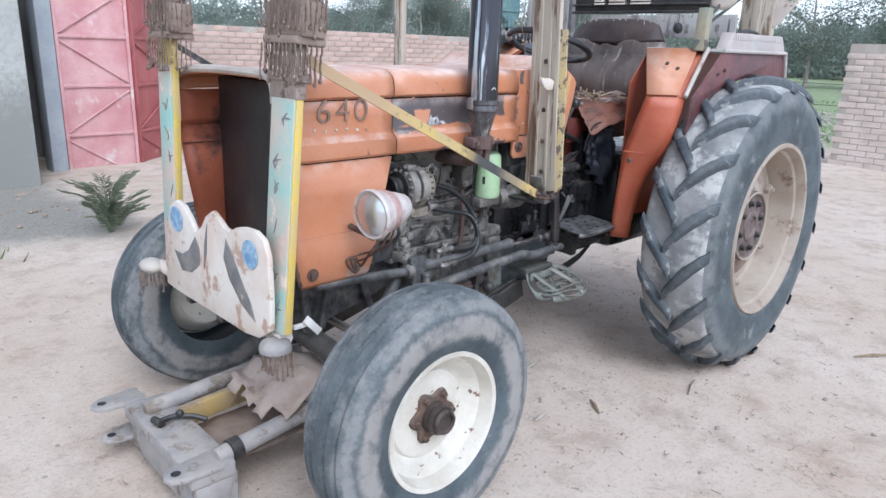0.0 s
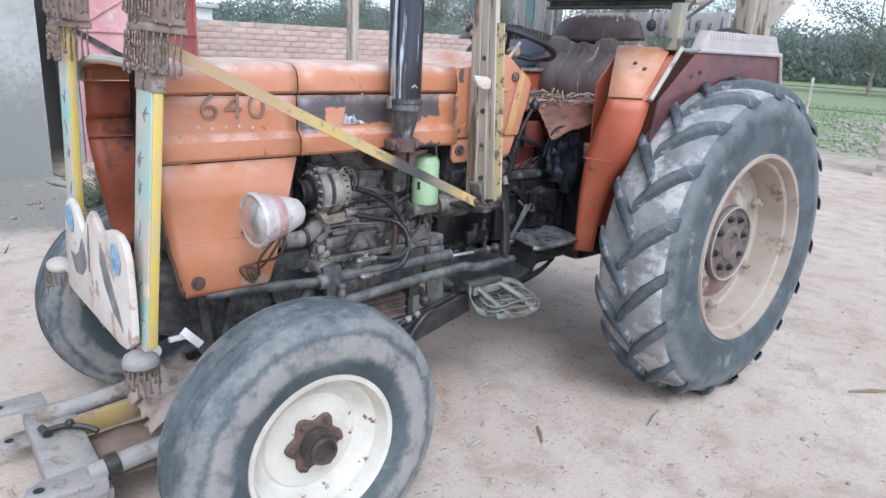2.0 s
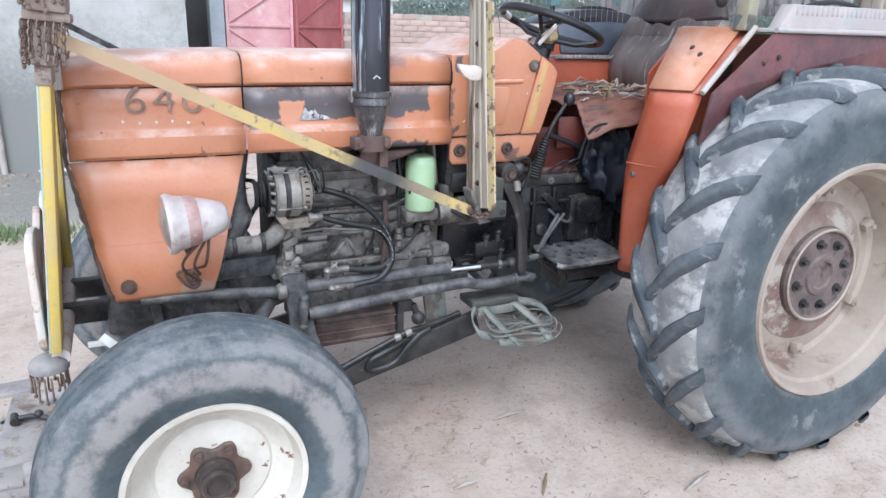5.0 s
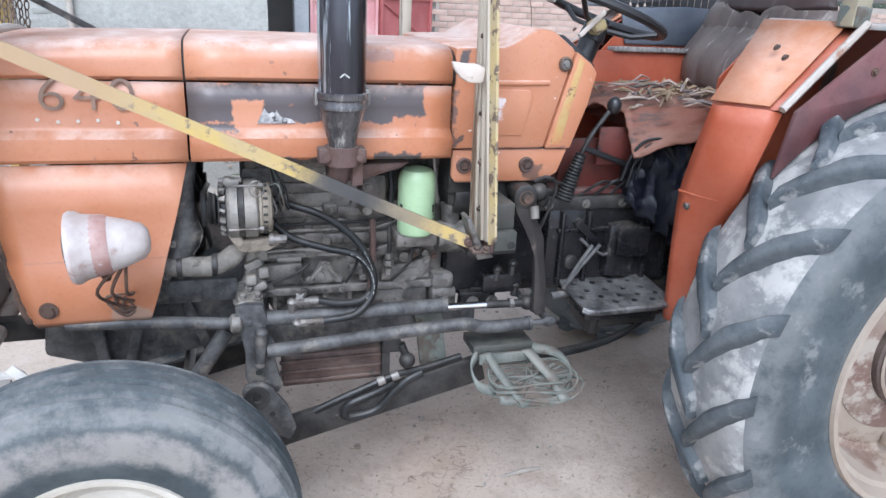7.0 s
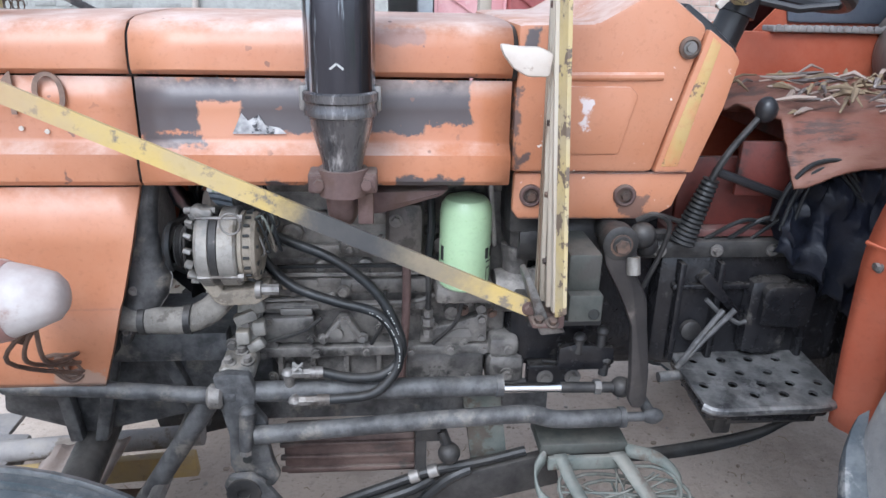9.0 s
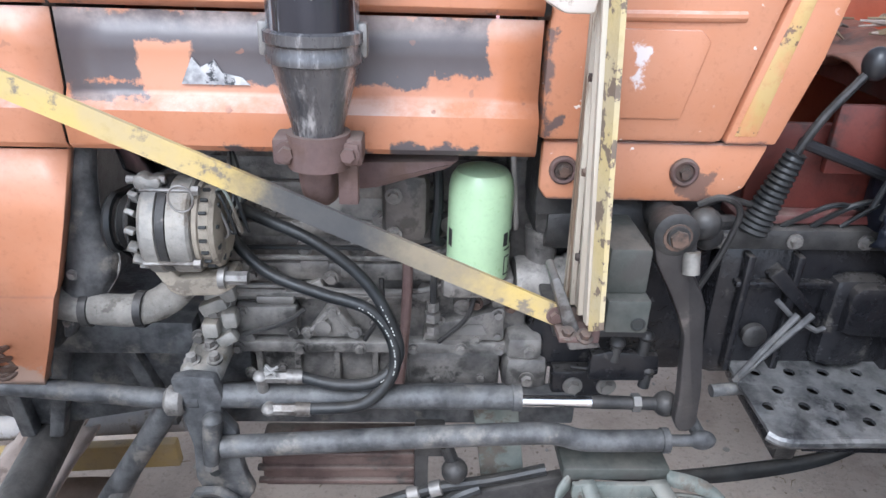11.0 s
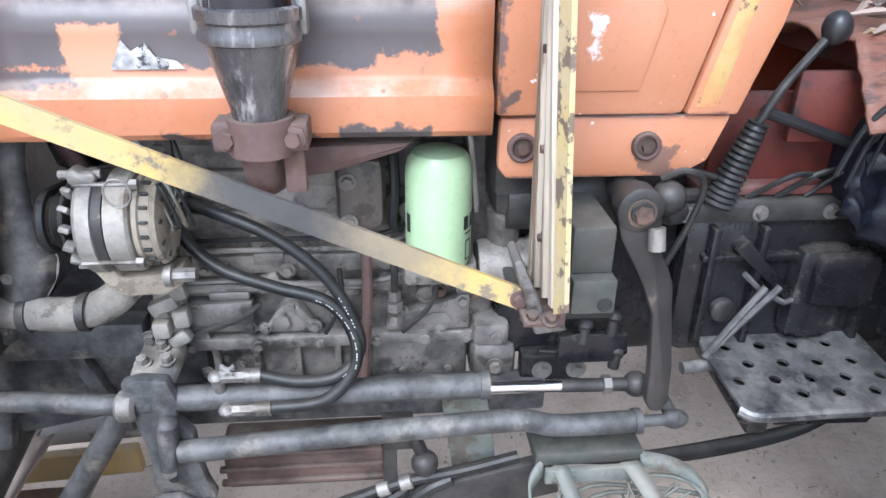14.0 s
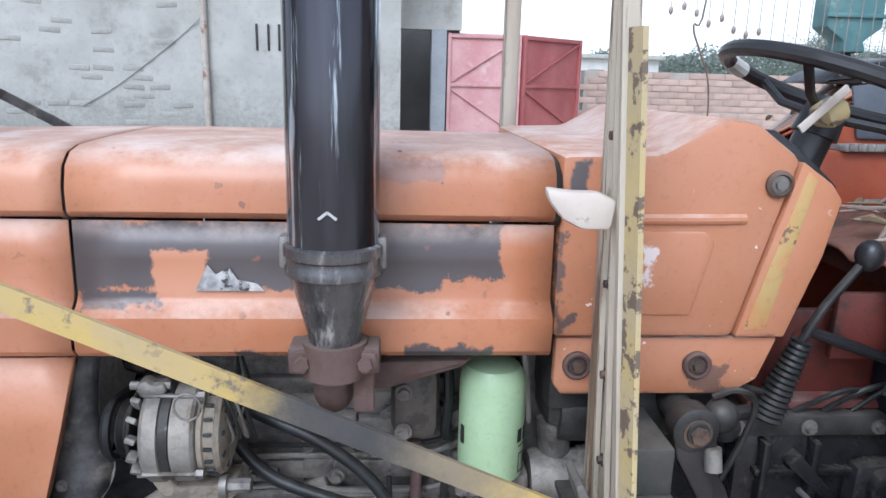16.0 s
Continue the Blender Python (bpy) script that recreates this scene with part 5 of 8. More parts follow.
def fender(side):
    s = side
    a = [(1.68, 0.345, 1.475), (1.762, 0.60, 1.482), (1.540, 0.632, 1.286), (1.43, 0.515, 1.286), (1.35, 0.570, 0.69), (1.388, 0.63, 0.69)]
    a = [(x, s * y, z) for x, y, z in a]
    b = Build()
    b.faces(a[:4], [(0, 1, 2, 3)])
    bmesh.ops.subdivide_edges(b.bm, edges=b.bm.edges[:], cuts=3, use_grid_fill=True)
    inner_edge = curve_pts([(1.43, s * 0.515, 1.286), (1.436, s * 0.465, 1.15), (1.446, s * 0.425, 1.04), (1.46, s * 0.405, 0.93), (1.48, s * 0.385, 0.80), (1.51, s * 0.362, 0.625)], 3)
    outer_edge = curve_pts([(1.540, s * 0.632, 1.286), (1.505, s * 0.62, 1.15), (1.512, s * 0.575, 1.04), (1.53, s * 0.50, 0.93), (1.545, s * 0.455, 0.80), (1.55, s * 0.43, 0.625)], 3)
    k = 5
    vs = [p.lerp(q, i / k) + Vector((-0.012 * math.sin(math.pi * i / k), 0, 0)) for p, q in zip(inner_edge, outer_edge) for i in range(k + 1)]
    b.faces(vs, [(r * (k + 1) + i, (r + 1) * (k + 1) + i, (r + 1) * (k + 1) + i + 1, r * (k + 1) + i + 1) for r in range(len(inner_edge) - 1) for i in range(k)])
    bmesh.ops.remove_doubles(b.bm, verts=b.bm.verts[:], dist=0.0005)
    bmesh.ops.recalc_face_normals(b.bm, faces=b.bm.faces[:])
    f = part("fender", b, M_red, tractor, "red mudguard with a faded orange front", 0.006)
    part("seam_rib", Build().tube([p.lerp(q, 0.0) + Vector((-0.006, 0, 0)) for p, q in ((inner_edge[6], outer_edge[6]),)] + [inner_edge[6].lerp(outer_edge[6], v) + Vector((-0.014 * math.sin(math.pi * v) - 0.003, 0, 0)) for v in (0.3, 0.6, 0.95)], 0.004, 6), M_red, f)
    part("fender_rivet", Build().bolt(inner_edge[7].lerp(outer_edge[7], 0.25) + Vector((-0.012, 0, 0)), (-1, 0, 0), 0.008, 0.007), M_steel, f)
    part("inner_flange", Build().tube([p + Vector((0.004, 0, 0)) for p in inner_edge], 0.006, 6), M_red, f)
    sl = Build()
    e = Vector((-0.012, 0, 0.008))
    q = [Vector(a[i]) + e for i in (0, 1, 2, 3)]
    q = [q[0].lerp(q[1], 0.02), q[0].lerp(q[1], 0.86), q[3].lerp(q[2], 0.86), q[3].lerp(q[2], 0.02)]
    sl.faces(q, [(0, 1, 2, 3)])
    part("upper_face", sl, M_fender_face, f, "orange sloping upper face", 0.004)
    part("edge_strip", Build().tube([Vector(a[2]) + Vector((-0.01, s * 0.004, 0.004)), Vector(a[1]) + Vector((-0.01, s * 0.004, 0.008))], 0.010, 8), M_white_edge, f, "pale edge strip")
    top = [(1.69, 0.34), (1.762, 0.60), (1.775, 0.665), (2.46, 0.675), (2.52, 0.60), (2.52, 0.34)]
    part("top_plate", Build().prism([(x, s * y) for x, y in top], "z", 1.476, 1.490, 0.003), M_lip, f, "dusty pale top of the mudguard")
    part("outer_skirt", Build().prism([(1.545, 1.29), (1.775, 1.474), (2.46, 1.474), (2.53, 1.25), (2.42, 1.235), (2.30, 1.300), (2.15, 1.348), (2.0, 1.360), (1.85, 1.338), (1.75, 1.304), (1.66, 1.255), (1.60, 1.212), (1.515, 1.13)], "y", s * 0.655, s * 0.668, 0.003), M_skirt, f, "dark red outer skirt")
    lip = part("raised_lip", Build().prism([(1.785, 1.487), (1.83, 1.562), (2.405, 1.562), (2.465, 1.487)], "y", s * 0.62, s * 0.669, 0.004), M_lip, f, "dusty pink grey raised lip along the mudguard")
    for i in range(24):
        x = 1.845 + i * 0.0235
        part("lip_bead", Build().box((x, min(s * 0.6715, s * 0.666), 1.530), (x + 0.012, max(s * 0.6715, s * 0.666), 1.560), 0.003), M_lip, lip)
    part("grab_handle", Build().tube(curve_pts([(1.92, s * 0.645, 1.558), (1.97, s * 0.645, 1.570), (2.05, s * 0.645, 1.576), (2.13, s * 0.645, 1.570), (2.18, s * 0.645, 1.558)], 4), 0.008, 8), M_black, f, "black grab handle")
    part("skirt_rim", Build().tube([(1.77, s * 0.67, 1.483), (2.46, s * 0.675, 1.483), (2.535, s * 0.675, 1.25)], 0.009, 8), M_lip, f)
    for x, z in ((1.74, 1.385), (1.80, 1.40), (2.47, 1.315)):
        part("skirt_bolt", Build().bolt((x, s * 0.668, z), (0, s, 0), 0.007, 0.006), M_hub, f)
    inner = [(1.56, 0.70), (1.56, 1.33), (1.69, 1.472), (2.50, 1.472), (2.55, 0.9), (2.1, 0.7)]
    part("inner_plate", Build().prism(inner, "y", s * 0.345, s * 0.352), M_red, f)
    for x, y, z in ((1.583, 0.565, 1.391), (1.61, 0.50, 1.41)):
        part("fender_bolt", Build().bolt((x - 0.012, s * y, z + 0.012), (-0.7, 0, 0.7), 0.0065, 0.005), M_hub, f)


fender(-1)
fender(1)


def exhaust():
    c = (0.533, -0.384)
    stack = Build().lathe([(0.0545, 1.272), (0.0545, 2.55), (0.048, 2.56), (0.048, 2.40), (0.0, 2.40)], (c[0], c[1], 0), "z", 32)
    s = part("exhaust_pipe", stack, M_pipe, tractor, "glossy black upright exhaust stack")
    part("cone", Build().lathe([(0.031, 1.155), (0.034, 1.175), (0.042, 1.205), (0.0515, 1.24), (0.0545, 1.258), (0.0545, 1.28)], (c[0], c[1], 0), "z", 32), M_cone, s, "dusty steel cone under the stack")
    part("collar", Build().lathe([(0.0545, 1.248), (0.0585, 1.250), (0.0590, 1.259), (0.0568, 1.263), (0.0568, 1.270), (0.0600, 1.273), (0.0600, 1.285), (0.0550, 1.288)], (c[0], c[1], 0), "z", 32), M_cone, s, "dusty steel collar")
    for sx in (-1, 1):
        part("collar_lug", Build().box((c[0] + sx * 0.058 - 0.006, c[1] - 0.012, 1.255), (c[0] + sx * 0.058 + 0.006, c[1] + 0.012, 1.295), 0.004), M_steel, s)
    mk = Build()
    for dx in (-1, 1):
        mk.box((c[0] - 0.002 + dx * 0.005 - 0.0065, c[1] - 0.0562, 1.3265), (c[0] - 0.002 + dx * 0.005 + 0.0065, c[1] - 0.0535, 1.3295), 0, (0, dx * 38, 0))
    part("chevron_mark", mk, M_pale_print, s, "small pale chevron mark")
    cl = part("clamp", Build().box((0.477, c[1] - 0.018, 1.122), (0.589, c[1] + 0.03, 1.157), 0.005).cyl((c[0], c[1], 1.118), (c[0], c[1], 1.162), 0.040, seg=24), M_rust, s, "rusty pipe clamp")
    part("clamp_washer", Build().box((0.560, c[1] - 0.022, 1.126), (0.584, c[1] - 0.017, 1.152), 0.002), M_rust, cl)
    for x in (0.495, 0.571):
        part("clamp_bolt", Build().bolt((x, c[1] - 0.018, 1.139), (0, -1, 0), 0.010, 0.009), M_rust, cl)
    part("down_pipe", Build().tube(curve_pts([(c[0] - 0.006, c[1] + 0.006, 1.15), (c[0] - 0.006, c[1] + 0.01, 1.10), (c[0] - 0.004, c[1] + 0.035, 1.072), (c[0] + 0.0, -0.27, 1.062), (c[0] + 0.01, -0.17, 1.06)], 6), 0.0235, 16), M_rust, s, "rust brown pipe")
    part("pipe_tab", Build().box((0.556, c[1] - 0.008, 1.066), (0.582, c[1] + 0.010, 1.122), 0.003), M_rust, s)
    part("manifold", Build().prism([(0.56, 1.095), (0.72, 1.100), (0.70, 1.085), (0.60, 1.055), (0.56, 1.05)], "y", -0.30, -0.16, 0.008), M_rust, tractor, "rusty exhaust manifold")


exhaust()


def engine():
    blk = part("engine_block", Build().box((0.30, -0.165, 0.70), (0.86, 0.165, 1.06), 0.015), M_block, tractor, "grimy cast engine block")
    part("cylinder_head", Build().box((0.31, -0.175, 1.055), (0.84, 0.175, 1.20), 0.012), M_block, tractor, "dark cylinder head")
    part("block_flange", Build().box((0.33, -0.190, 0.700), (0.825, -0.16, 0.722), 0.004), M_block, blk)
    part("sump", Build().prism([(0.34, 0.70), (0.83, 0.70), (0.81, 0.57), (0.62, 0.55), (0.40, 0.58)], "y", -0.155, 0.155, 0.02), M_block, tractor, "oily sump")
    part("sump_side", Build().box((0.645, -0.18, 0.60), (0.815, -0.15, 0.698), 0.012), M_block, blk)
    # raised side covers
    part("tappet_cover", Build().box((0.345, -0.192, 0.735), (0.455, -0.16, 0.795), 0.010), M_block, blk)
    part("name_plate", Build().box((0.385, -0.192, 0.800), (0.45, -0.163, 0.815), 0.003), M_steel, blk)
    part("rib_plate", Build().prism([(0.462, 0.730), (0.505, 0.792), (0.525, 0.792), (0.562, 0.730)], "y", -0.186, -0.16, 0.004), M_block, blk)
    part("rib_arch", Build().tube([(0.468, -0.188, 0.734), (0.505, -0.19, 0.782), (0.524, -0.19, 0.782), (0.556, -0.188, 0.734)], 0.007, 8), M_block, blk)
    part("mount_plate", Build().prism([(0.67, 0.73), (0.68, 0.762), (0.74, 0.775), (0.815, 0.798), (0.815, 0.73)], "y", -0.194, -0.16, 0.005), M_block, blk)
    part("mount_recess", Build().prism([(0.72, 0.745), (0.75, 0.765), (0.775, 0.765), (0.785, 0.745)], "y", -0.1965, -0.192), M_steel, blk)
    rng = random.Random(11)
    for x, z in ((0.345, 0.711), (0.455, 0.711), (0.56, 0.711), (0.655, 0.711), (0.74, 0.711), (0.81, 0.711), (0.47, 0.745), (0.552, 0.745), (0.515, 0.785), (0.688, 0.745), (0.70, 0.77), (0.803, 0.785),
                 (0.803, 0.742), (0.36, 0.785), (0.445, 0.745), (0.62, 0.745)):
        part("engine_bolt", Build().bolt((x, -0.190, z), (0, -1, 0), 0.007 + rng.random() * 0.002, 0.008), M_steel if rng.random() < 0.4 else M_block, blk)
    for z0, z1 in ((0.84, 0.875), (0.92, 0.95), (0.99, 1.02)):
        part("block_rib", Build().box((0.36, -0.18, z0), (0.70, -0.16, z1), 0.008), M_block, blk)
    for x in (0.37, 0.44, 0.51, 0.58):
        part("sump_web", Build().box((x, -0.172, 0.615), (x + 0.012, -0.15, 0.698), 0.003), M_block, blk)
    for k, (za, zb) in enumerate(((0.832, 0.828), (0.886, 0.892), (0.905, 0.912))):
        pts = curve_pts([(0.345, -0.186, za), (0.45, -0.19, za + 0.004), (0.55, -0.188, zb - 0.004), (0.66, -0.19, zb), (0.72, -0.185, zb + 0.02)], 5)
        part("fuel_line", Build().tube(pts, 0.0045, 7), (M_steel, M_block, M_hose)[k], blk)
    part("gallery_pipe", Build().tube([(0.34, -0.178, 0.815), (0.66, -0.178, 0.815)], 0.010, 10), M_block, blk)
    for x, z, w, h in ((0.60, 0.765, 0.035, 0.03), (0.735, 0.84, 0.05, 0.03), (0.80, 0.865, 0.03, 0.04), (0.40, 0.855, 0.05, 0.025), (0.53, 0.945, 0.04, 0.03)):
        part("cast_boss", Build().box((x - w / 2, -0.19, z - h / 2), (x + w / 2, -0.16, z + h / 2), 0.008), M_block, blk)
    for x, z in ((0.588, 0.765), (0.612, 0.765), (0.72, 0.842), (0.752, 0.838), (0.80, 0.87), (0.385, 0.857), (0.415, 0.853), (0.53, 0.945), (0.36, 0.65), (0.42, 0.66), (0.70, 0.64), (0.78, 0.64)):
        part("engine_bolt", Build().bolt((x, -0.189 if z > 0.7 else -0.178, z), (0, -1, 0), 0.007, 0.008), M_block, blk)
    for x, z, r in ((0.417, 0.972, 0.022), (0.56, 0.90, 0.018), (0.47, 0.90, 0.014)):
        part("core_plug", Build().lathe([(r, 0), (r, -0.016), (r * 0.7, -0.020), (r * 0.6, -0.014), (0, -0.014)], (x, -0.163, z), "y", 18), M_block, blk)
    rng = random.Random(77)
    for k in range(30):
        x, z = rng.uniform(0.34, 0.84), rng.choice((0.728, 0.752, 0.80, 0.826, 0.86, 0.90, 0.96)) + rng.uniform(-0.008, 0.008)
        y = -0.178 - rng.uniform(0, 0.014)
        if k % 3 == 0:
            part("cast_boss", Build().cyl((x, -0.16, z), (x, y - 0.006, z), rng.uniform(0.008, 0.016), seg=12), M_block, blk)
        elif k % 3 == 1:
            w, h = rng.uniform(0.012, 0.035), rng.uniform(0.006, 0.014)
            part("cast_boss", Build().box((x - w, y, z - h), (x + w, -0.16, z + h), 0.004, (0, rng.choice((0, 0, 18, -25)), 0)), M_block, blk)
        else:
            part("engine_bolt", Build().bolt((x, y, z), (0, -1, 0), rng.uniform(0.0055, 0.009), 0.009), rng.choice((M_steel, M_block, M_hub, M_cast_tan)), blk)
    for a, b2, m in (((0.36, -0.20, 0.745), (0.47, -0.205, 0.80), M_iron), ((0.70, -0.205, 0.735), (0.76, -0.21, 0.845), M_iron), ((0.57, -0.20, 0.735), (0.60, -0.205, 0.86), M_iron)):
        part("fuel_line", Build().tube(curve_pts([a, ((a[0] + b2[0]) / 2 + 0.015, a[1] - 0.01, (a[2] + b2[2]) / 2), b2], 5), 0.0045, 7), m, blk)
    br = part("breather_box", Build().box((0.603, -0.235, 0.935), (0.678, -0.16, 1.055), 0.022), M_breather, tractor, "dark brown breather box")
    for z in (1.02, 0.955):
        part("breather_bolt", Build().bolt((0.622, -0.236, z), (0, -1, 0), 0.009, 0.008), M_block, br)
    part("breather_pipe", Build().tube(curve_pts([(0.69, -0.20, 1.06), (0.692, -0.215, 1.0), (0.688, -0.21, 0.94), (0.70, -0.2, 0.925)], 6), 0.008, 8), M_hose, tractor)
    dip = [(0.643, -0.20, 0.92), (0.644, -0.205, 0.86), (0.640, -0.21, 0.76), (0.628, -0.21, 0.61)]
    part("dipstick_tube", Build().tube(curve_pts(dip, 6), 0.009, 10), M_rust, tractor, "rusty dipstick tube")
    inj = part("injector_line", Build().tube(curve_pts([(0.687, -0.215, 0.90), (0.688, -0.22, 0.84), (0.686, -0.215, 0.79)], 5), 0.006, 8), M_iron, tractor)
    for z, r in ((0.815, 0.011), (0.795, 0.014), (0.77, 0.012)):
        part("union_nut", Build().cyl((0.687, -0.217, z - 0.008), (0.687, -0.217, z + 0.008), r, seg=6), M_steel, inj)
    pump = part("injection_pump", Build().box((0.82, -0.205, 0.615), (0.90, -0.12, 0.70), 0.018).box((0.82, -0.21, 0.70), (0.885, -0.13, 0.745), 0.012), M_block, tractor, "grimy pump housing")
    for z in (0.66, 0.72):
        part("pump_bolt", Build().bolt((0.86, -0.208, z), (0, -1, 0), 0.010, 0.01), M_block, pump)
    # clutch housing behind the block
    part("clutch_housing", Build().box((0.86, -0.19, 0.66), (1.17, 0.19, 1.03), 0.03), M_gear, tractor, "black clutch housing")
    hp = part("housing_plate", Build().box((0.905, -0.22, 0.63), (1.015, -0.185, 0.685), 0.006), M_gear, tractor)
    for x in (0.942, 1.003):
        part("housing_bolt", Build().bolt((x, -0.221, 0.656), (0, -1, 0), 0.012, 0.01), M_steel, hp)
    part("linkage_plate", Build().prism([(0.955, 0.70), (0.955, 0.752), (0.985, 0.76), (1.07, 0.752), (1.075, 0.715), (1.05, 0.70)], "y", -0.268, -0.245, 0.004), M_gear, hp)
    for x, z in ((0.995, 0.768), (1.042, 0.782), (1.054, 0.715)):
        part("linkage_pin", Build().cyl((x, -0.262, z - 0.03), (x + 0.004, -0.258, z + 0.004), 0.010, seg=12).ball((x + 0.004, -0.258, z + 0.004), 0.014, 10, (1, 1, 0.8)), M_iron, hp)
    part("linkage_rod", Build().tube([(0.93, -0.235, 0.705), (1.0, -0.24, 0.70), (1.075, -0.245, 0.695)], 0.004, 6), M_iron, hp)
    # oil filter
    f = part("oil_filter", Build().lathe([(0.0, 0.885), (0.044, 0.885), (0.049, 0.890), (0.0505, 0.90), (0.0505, 1.035), (0.048, 1.052), (0.040, 1.064), (0.02, 1.071), (0.0, 1.072)], (0.757, -0.232, 0), "z", 36), M_green_filter, tractor, "pale green oil filter can")
    part("filter_head", Build().box((0.70, -0.25, 0.845), (0.82, -0.15, 0.886), 0.012), M_block, tractor)
    for a0, z0, z1, w in ((-0.72, 0.952, 0.974, 0.22), (-0.42, 0.952, 0.974, 0.18), (-0.60, 0.944, 0.947, 0.34), (-0.72, 0.902, 0.932, 0.05), (-0.44, 0.902, 0.932, 0.04), (-0.58, 0.931, 0.934, 0.28), (-0.58, 0.900, 0.903, 0.28),
                          (-2.72, 0.945, 0.975, 0.22)):
        b, r, n = Build(), 0.0512, 5
        vs = [(0.757 + math.cos(a0 + w * (i / n - 0.5)) * r, -0.232 + math.sin(a0 + w * (i / n - 0.5)) * r, z) for z in (z0, z1) for i in range(n + 1)]
        b.faces(vs, [(i, i + 1, n + 2 + i, n + 1 + i) for i in range(n)])
        part("printed_bar", b, M_ink, f)
    # bracket and starter beside the filter
    part("bracket_sheet", Build().box((0.803, -0.235, 0.965), (0.812, -0.15, 1.12), 0.002, (0, -6, 0)), M_steel, tractor, "bent grey bracket sheet")
    part("tank_bracket", Build().box((0.838, -0.245, 0.955), (0.905, -0.14, 1.10), 0.022), M_iron, tractor, "rounded dark casing under the cowl")
    part("filler_neck", Build().cyl((0.862, -0.215, 0.885), (0.862, -0.205, 0.96), 0.024, 0.028, 18), M_block, tractor)
    part("starter_motor", Build().lathe([(0, 0.82), (0.042, 0.82), (0.045, 0.83), (0.045, 0.90), (0.05, 0.905), (0.05, 0.96), (0, 0.96)], (0, -0.22, 0.865), "x", 22), M_block, tractor, "dusty starter motor")
    part("steering_box", Build().lathe([(0, 0.86), (0.055, 0.86), (0.058, 0.88), (0.058, 1.00), (0.045, 1.06), (0.03, 1.12), (0, 1.12)], (0, -0.205, 0.985), "x", 20), M_iron, tractor)


engine()


def alternator():
    c = (0.0, -0.27, 0.984)
    a = part("alternator", Build().lathe([(0.0, 0.262), (0.05, 0.262), (0.069, 0.266), (0.0745, 0.272), (0.0745, 0.290), (0.070, 0.2915), (0.070, 0.3055), (0.0735, 0.307), (0.0735, 0.334), (0.070, 0.338), (0.060, 0.340), (0.0, 0.340)], c, "x", 40), M_cast_alu, tractor, "dusty aluminium alternator")
    part("band", Build().lathe([(0.070, 0.2915), (0.0728, 0.2925), (0.0728, 0.3045), (0.070, 0.3055)], c, "x", 40), M_iron, a)
    cover = part("rear_cover", Build().lathe([(0.062, 0.338), (0.066, 0.341), (0.066, 0.347), (0.0625, 0.349), (0.0625, 0.362), (0.065, 0.364), (0.062, 0.370), (0.045, 0.375), (0.0, 0.376)], c, "x", 40), M_cast_tan, a, "earth caked rear cover")
    part("fan_disc", Build().lathe([(0.0, 0.246), (0.058, 0.246), (0.060, 0.248), (0.058, 0.250), (0.0, 0.250)], c, "x", 32), M_iron, a)
    part("pulley", Build().lathe([(0.0, 0.222), (0.034, 0.222), (0.041, 0.227), (0.034, 0.233), (0.041, 0.239), (0.025, 0.242), (0.0, 0.242)], c, "x", 28), M_iron, a)
    for k in range(15):
        t = 2 * math.pi * k / 15
        v = part("fan_blade", Build().box((0.248, -0.004, -0.008), (0.262, 0.004, 0.010), 0.0015, (0, 0, 20)), M_cast_alu, a)
        v.matrix_basis = Matrix.Translation((0, c[1] + math.cos(t) * 0.061, c[2] + math.sin(t) * 0.061)) @ Matrix.Rotation(t + math.pi / 2, 4, "X")
    for k in range(20):
        t = 2 * math.pi * k / 20
        v = part("vent_slot", Build().box((0.350, -0.0055, -0.0022), (0.361, 0.0055, 0.0022), 0.001), M_ink, cover)
        v.matrix_basis = Matrix.Translation((0, c[1] + math.cos(t) * 0.0615, c[2] + math.sin(t) * 0.0615)) @ Matrix.Rotation(t, 4, "X")
        if k % 2:
            w = part("vent_slot", Build().box((0.372, -0.011, -0.003), (0.3765, 0.009, 0.003), 0.001), M_ink, cover)
            w.matrix_basis = Matrix.Translation((-0.0015, c[1] + math.cos(t) * 0.046, c[2] + math.sin(t) * 0.046)) @ Matrix.Rotation(t, 4, "X")
    for k in range(4):
        t = 0.5 + math.pi / 2 * k + math.pi / 2
        y, z = c[1] + math.cos(t) * 0.0745, c[2] + math.sin(t) * 0.0745
        part("through_bolt", Build().cyl((0.268, y, z), (0.346, y, z), 0.0035, seg=8).cyl((0.340, y, z), (0.350, y, z), 0.0075, seg=6), M_steel, a)
    part("top_ear", Build().prism([(0.266, 1.045), (0.258, 1.058), (0.261, 1.069), (0.271, 1.072), (0.281, 1.065), (0.294, 1.068), (0.299, 1.060), (0.292, 1.046)], "y", -0.308, -0.280, 0.005), M_cast_alu, a, "cast mounting ear")
    part("ear_bolt", Build().cyl((0.248, -0.296, 1.061), (0.302, -0.296, 1.061), 0.0065, seg=10), M_steel, a)
    part("wire_loop", Build().tube([(0.336 + 0.017 * math.cos(t), -0.345, 1.052 + 0.019 * math.sin(t)) for t in [0.35 * k for k in range(19)]], 0.0018, 5), M_steel, a)
    lw = part("lower_bracket", Build().prism([(0.262, 0.925), (0.288, 0.94), (0.30, 0.905), (0.355, 0.912), (0.385, 0.918), (0.388, 0.895), (0.36, 0.878), (0.30, 0.876), (0.285, 0.885)], "y", -0.305, -0.255, 0.006), M_cast_tan, a, "dirty cast foot of the alternator")
    part("foot_bolt", Build().cyl((0.37, -0.300, 0.908), (0.405, -0.300, 0.908), 0.011, seg=8).cyl((0.362, -0.300, 0.908), (0.372, -0.300, 0.908), 0.017, seg=12), M_steel, lw)
